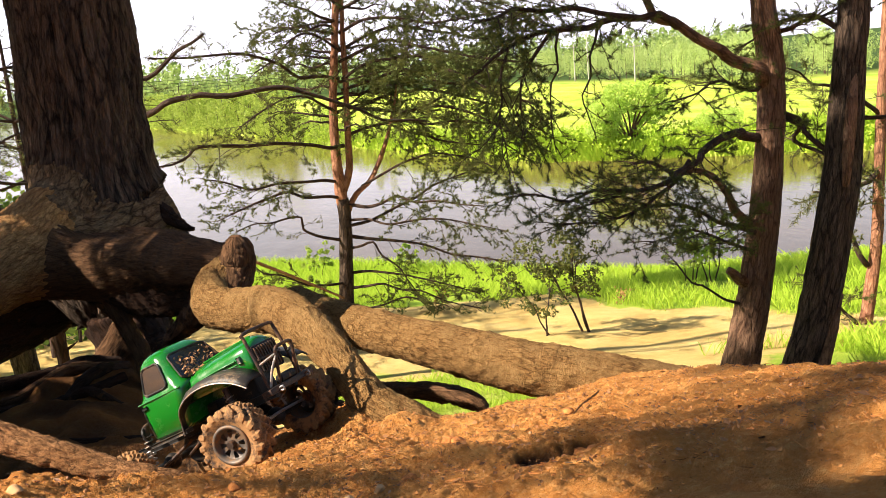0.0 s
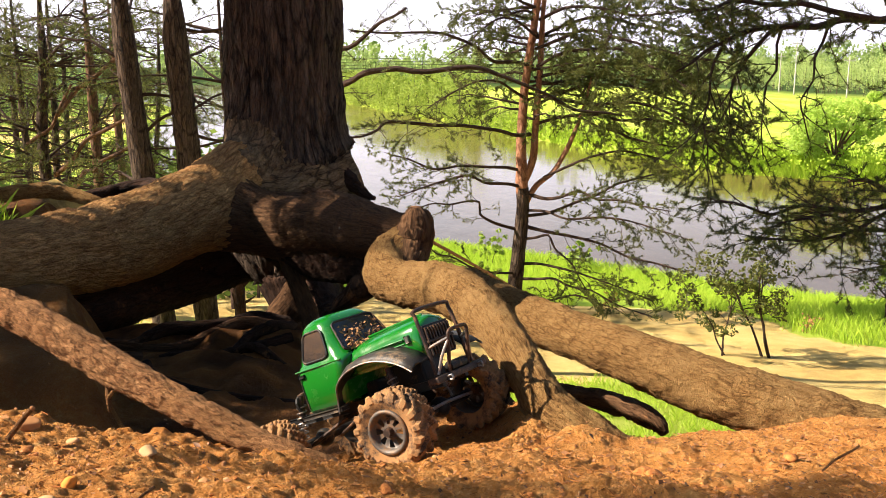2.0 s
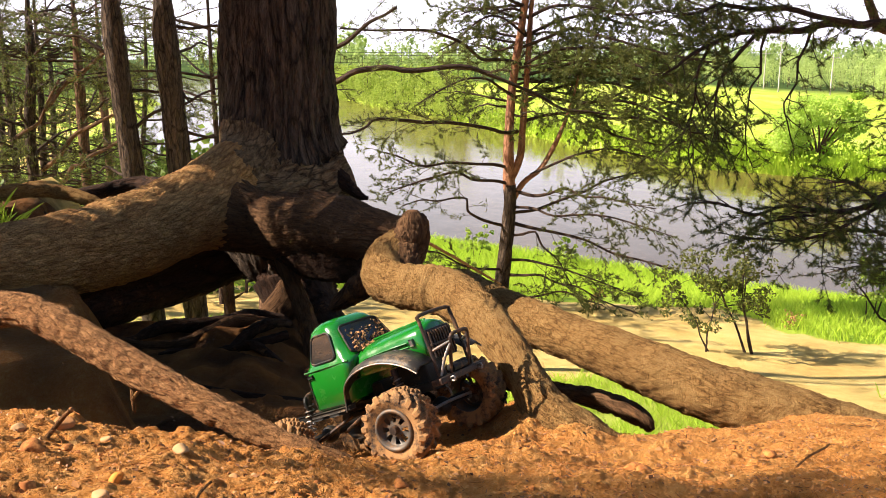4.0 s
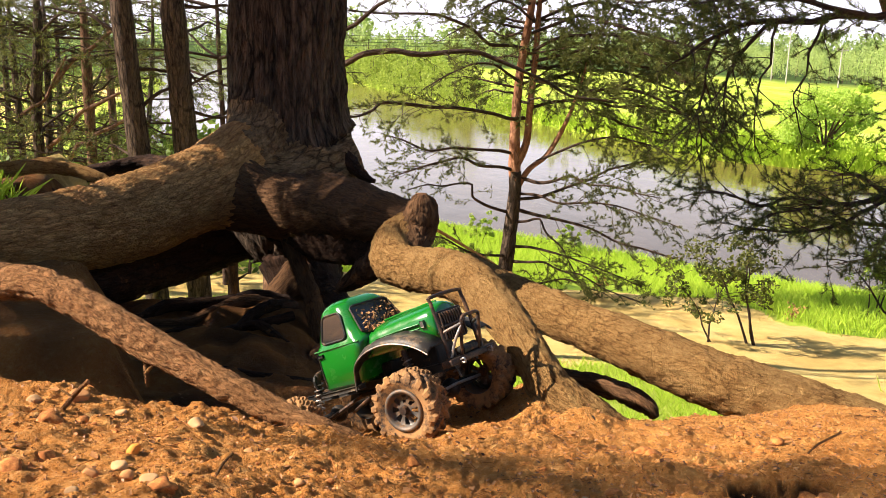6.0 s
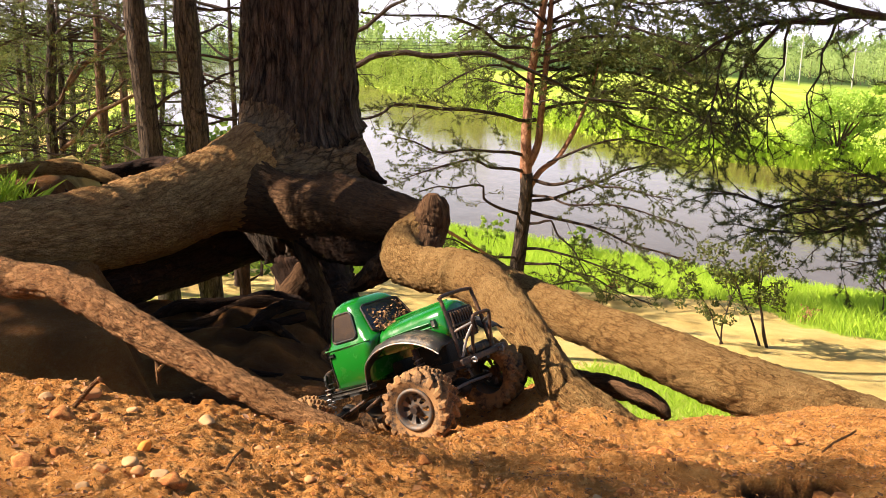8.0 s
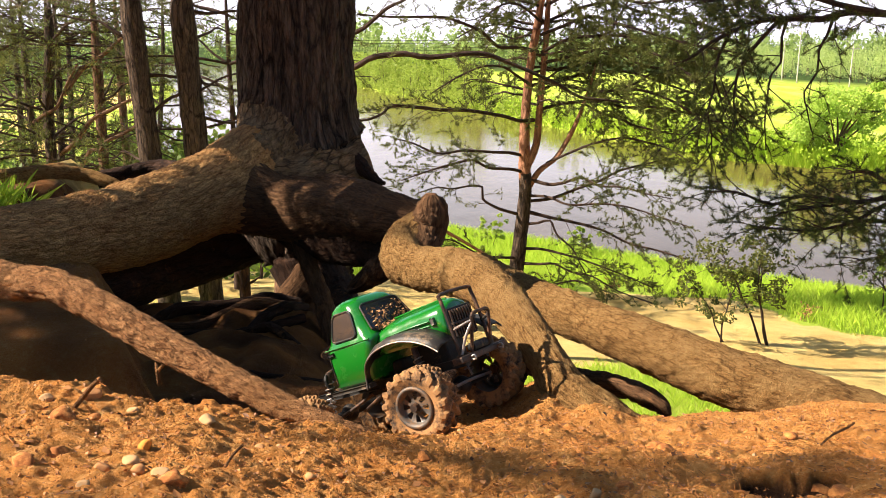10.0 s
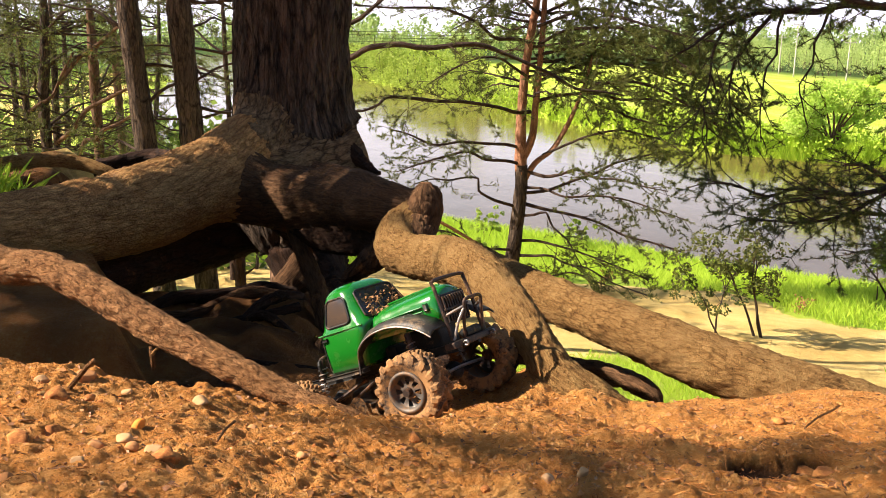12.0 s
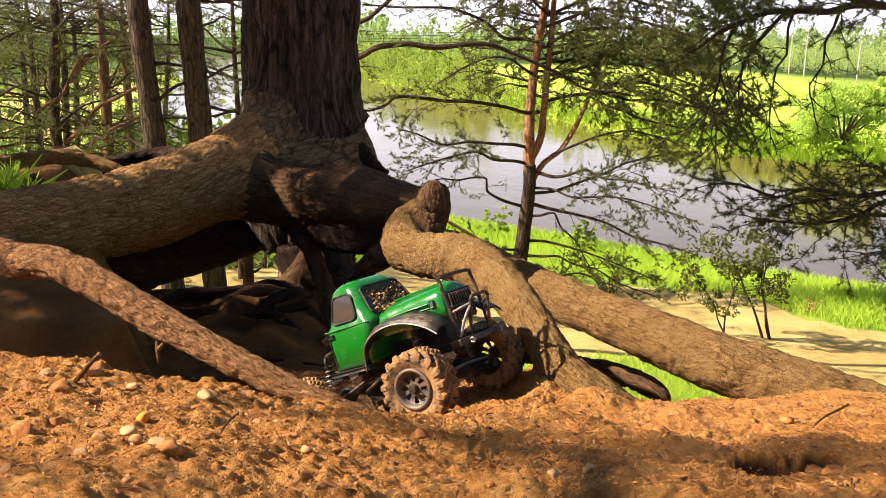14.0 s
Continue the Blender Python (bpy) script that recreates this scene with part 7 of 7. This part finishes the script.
M_OCHRE = plain("ochre_stone", (0.60, 0.21, 0.030), 0.7, amount=0.3, scale=60)
M_PALE = plain("pale_stone", (0.40, 0.25, 0.12), 0.85, amount=0.75, scale=60, dirt=(0.45, 0.24, 0.10))
M_CLOD = plain("dark_clod", (0.26, 0.090, 0.024), 0.95, amount=0.6, scale=60, dirt=(0.52, 0.22, 0.060))
M_CRUMB = leaf_material("earth_crumb", (0.20, 0.068, 0.015), (0.50, 0.21, 0.058), 0.0)
for px_, k, r, m, lab in (
    ((-0.327, 0.889), 1, 0.011, M_OCHRE, "rounded ochre stone in the orange earth"), ((-0.273, 0.777), 2, 0.011, M_PALE, "pale angular stone in the orange earth"), ((-0.297, 1.024), 3, 0.013, M_PALE, "pale stone on the crest of the bank"),
    ((-0.32, 0.82), 4, 0.012, M_PALE, ""), ((-0.335, 0.79), 5, 0.010, M_STONE, ""), ((-0.30, 0.79), 6, 0.009, M_STONE, ""), ((-0.33, 0.73), 7, 0.008, M_PALE, ""), ((-0.50, 1.16), 8, 0.018, M_STONE, "flat grey-brown stone on the crest"), ((-0.56, 1.15), 9, 0.011, M_PALE, ""), ((-0.43, 1.13), 10, 0.010, M_PALE, ""),
    ((-0.14, 0.86), 11, 0.008, M_STONE, ""), ((-0.36, 0.66), 12, 0.010, M_STONE, ""), ((0.03, 0.72), 13, 0.009, M_PALE, ""), ((0.12, 0.78), 14, 0.009, M_STONE, ""), ((0.155, 0.79), 15, 0.009, M_PALE, ""), ((-0.45, 1.05), 16, 0.010, M_CLOD, ""), ((-0.41, 0.86), 17, 0.012, M_CLOD, ""), ((-0.03, 0.67), 18, 0.008, M_PALE, "")):
    stone(px_[0], px_[1], r * 0.85, 300 + k, 0.75, m, label=lab)
for k, (x, y, r) in enumerate(((0.329, 1.17, 0.016), (0.315, 1.18, 0.012), (-0.46, 0.98, 0.016), (-0.42, 0.80, 0.014), (-0.25, 0.74, 0.014), (0.35, 0.95, 0.016), (0.46, 0.97, 0.018), (0.47, 0.92, 0.017), (0.36, 0.90, 0.013), (0.43, 0.88, 0.012), (-0.02, 1.02, 0.010), (0.20, 0.86, 0.010), (0.56, 1.3, 0.012))):
    stone(x, y, r, 400 + k, 0.7, M_CLOD, "earth_clod", "dark crumbly clod of earth on the bank", "earth clods", sink=0.5)
rng = np.random.default_rng(71)
for k in range(56):
    x, y = rng.normal(-0.28, 0.26), rng.uniform(0.55, 1.2)
    stone(x, y, rng.gamma(2.0, 0.0011) + 0.0015, 500 + k, 0.75, (M_STONE, M_CLOD, M_CLOD, M_PALE)[k % 4] if k % 3 else M_CLOD)
for k in range(60):
    x, y = rng.normal(0.35, 0.35), rng.uniform(0.6, 1.6)
    stone(x, y, rng.gamma(2.0, 0.0009) + 0.0015, 700 + k, 0.75, (M_STONE, M_CLOD)[k % 2])

# crumbs of earth
heap = Heap()
n = 30000
xs, ys = np.where(np.arange(n) % 3 > 0, rng.normal(-0.1, 0.45, n), rng.uniform(0.1, 1.5, n)), 0.42 + rng.gamma(2.2, 0.30, n)
keep = (ys < 2.1) & (np.abs(xs) < 1.5) & (vnoise(xs * 5, ys * 5, 0, 81) + np.where(xs < 0, 0.15, -0.15) > rng.uniform(-0.8, 0.6, n))
xs, ys = xs[keep], ys[keep]
n = len(xs)
r = np.minimum(rng.gamma(1.2, 0.00055, n) + 0.0005, 0.0036)[:, None]
zs = height(xs, ys)
o = np.stack([xs, ys, zs], -1)[:, None] + np.array([[1, 0, 0], [-1, 0, 0], [0, 1, 0], [0, -1, 0], [0, 0, 0.8], [0, 0, -0.8]])[None] * r[..., None] * rng.uniform(0.6, 1.3, (n, 6, 1)) + rng.normal(size=(n, 6, 3)) * r[..., None] * 0.25
f = np.array([(0, 2, 4), (2, 1, 4), (1, 3, 4), (3, 0, 4), (2, 0, 5), (1, 2, 5), (3, 1, 5), (0, 3, 5)])
heap.add(o, (np.arange(n)[:, None, None] * 6 + f[None]).reshape(-1, 3))
tagged(put("earth_crumbs", heap.mesh("earth_crumbs", M_CRUMB)), "loose orange crumbs of earth on the bank", "earth crumbs", kind="stuff")
# flakes of bark and dry leaf
M_FLAKE = leaf_material("bark_flakes", (0.09, 0.034, 0.011), (0.34, 0.15, 0.050), 0.0)
heap = Heap()
n = 9000
xs, ys = np.where(np.arange(n) % 4 > 0, rng.normal(0.9, 0.55, n), rng.normal(-0.1, 0.4, n)), 0.5 + rng.gamma(2.4, 0.36, n)
keep = (ys < 2.2) & (xs < 2.6) & (xs > -0.7)
xs, ys = xs[keep], ys[keep]
n = len(xs)
p = np.stack([xs, ys, height(xs, ys) + 0.0016], -1)
a = rng.normal(size=(n, 3)) * (1, 1, 0.35)
a *= (np.minimum(rng.gamma(2.0, 0.0013, n) + 0.0012, 0.008) / (np.linalg.norm(a, axis=1) + 1e-9))[:, None]
b = np.cross(a, rng.normal(size=(n, 3)) * 0.3 + (0, 0, 1)) * rng.uniform(0.25, 0.7, (n, 1))
heap.add(np.stack([p - a, p - b * 0.8, p + a, p + b + (0, 0, 0.0012)], 1), np.concatenate([np.arange(n)[:, None] * 4 + np.array([0, 1, 2]), np.arange(n)[:, None] * 4 + np.array([0, 2, 3])]))
tagged(put("bark_litter", heap.mesh("bark_litter", M_FLAKE)), "brown flakes of bark and dry leaf strewn on the earth", "bark litter", kind="stuff")
# fallen needles
heap = Heap()
n = 3200
xs, ys = rng.normal(0.45, 0.65, n), 0.5 + rng.gamma(2.0, 0.38, n)
keep = (ys < 2.2) & (xs > -1.2) & (xs < 2.2)
xs, ys = xs[keep], ys[keep]
n = len(xs)
zs = height(xs, ys) + 0.0015
a = rng.uniform(0, math.pi, n)
ln = rng.uniform(0.006, 0.018, n)
dx, dy = np.cos(a) * ln, np.sin(a) * ln
z2 = height(xs + dx, ys + dy) + 0.0015 + rng.uniform(0, 0.004, n)
w = rng.uniform(0.00015, 0.0003, n)
quad = np.stack([np.stack([xs - np.sin(a) * w, ys + np.cos(a) * w, zs], -1), np.stack([xs + np.sin(a) * w, ys - np.cos(a) * w, zs + 0.0008], -1), np.stack([xs + dx + np.sin(a) * w, ys + dy - np.cos(a) * w, z2 + 0.0008], -1), np.stack([xs + dx - np.sin(a) * w, ys + dy + np.cos(a) * w, z2], -1)], 1)
heap.add(quad, np.concatenate([np.arange(n)[:, None] * 4 + np.array([0, 1, 2]), np.arange(n)[:, None] * 4 + np.array([0, 2, 3])]))
tagged(put("needle_litter", heap.mesh("needle_litter", M_CLOD)), "fallen brown pine needles strewn on the earth", "needle litter", kind="stuff")


def stick_thing(ctrl, label, r=1.0):
    s = thing("stick", label, "stick", at=ctrl[0][:3])
    put("stem", tube("stem", ctrl, M_ROOT_GREY, around=8, step=0.012, lump=0.15, seed=3), s)
    return s


s = stick_thing([(-0.507, 1.100, -0.492, 0.0029), (-0.486, 1.100, -0.467, 0.0037), (-0.467, 1.090, -0.446, 0.0033), (-0.453, 1.080, -0.433, 0.0036)], "short weathered stick poking from the crest")
put("twig", tube("twig", [(-0.483, 1.100, -0.465, 0.0022), (-0.490, 1.100, -0.459, 0.0018), (-0.498, 1.100, -0.454, 0.0011)], M_ROOT, around=6, step=0.01), s)
s = stick_thing([(-0.457, 1.320, -0.536, 0.0035), (-0.459, 1.320, -0.514, 0.0040), (-0.463, 1.330, -0.499, 0.0036), (-0.471, 1.340, -0.483, 0.0018)], "small forked twig hanging under the root")
put("twig", tube("twig", [(-0.459, 1.320, -0.514, 0.0031), (-0.444, 1.310, -0.496, 0.0026), (-0.438, 1.310, -0.488, 0.0013)], M_ROOT, around=6, step=0.01), s)
stick_thing([(0.449, 0.950, -0.457, 0.0010), (0.466, 0.960, -0.449, 0.0013), (0.489, 0.970, -0.443, 0.0013), (0.496, 0.970, -0.437, 0.0006)], "thin dark twig lying on the earth")
stick_thing([(-0.167, 0.620, -0.324, 0.0008), (-0.168, 0.650, -0.328, 0.0011), (-0.168, 0.680, -0.335, 0.0014)], "thin twig lying on the earth")
stick_thing([(-0.103, 9.000, -1.782, 0.0181), (0.187, 9.000, -1.946, 0.0181), (0.492, 9.000, -2.124, 0.0151), (0.770, 9.000, -2.292, 0.0120)], "fallen dead branch leaning behind the roots")
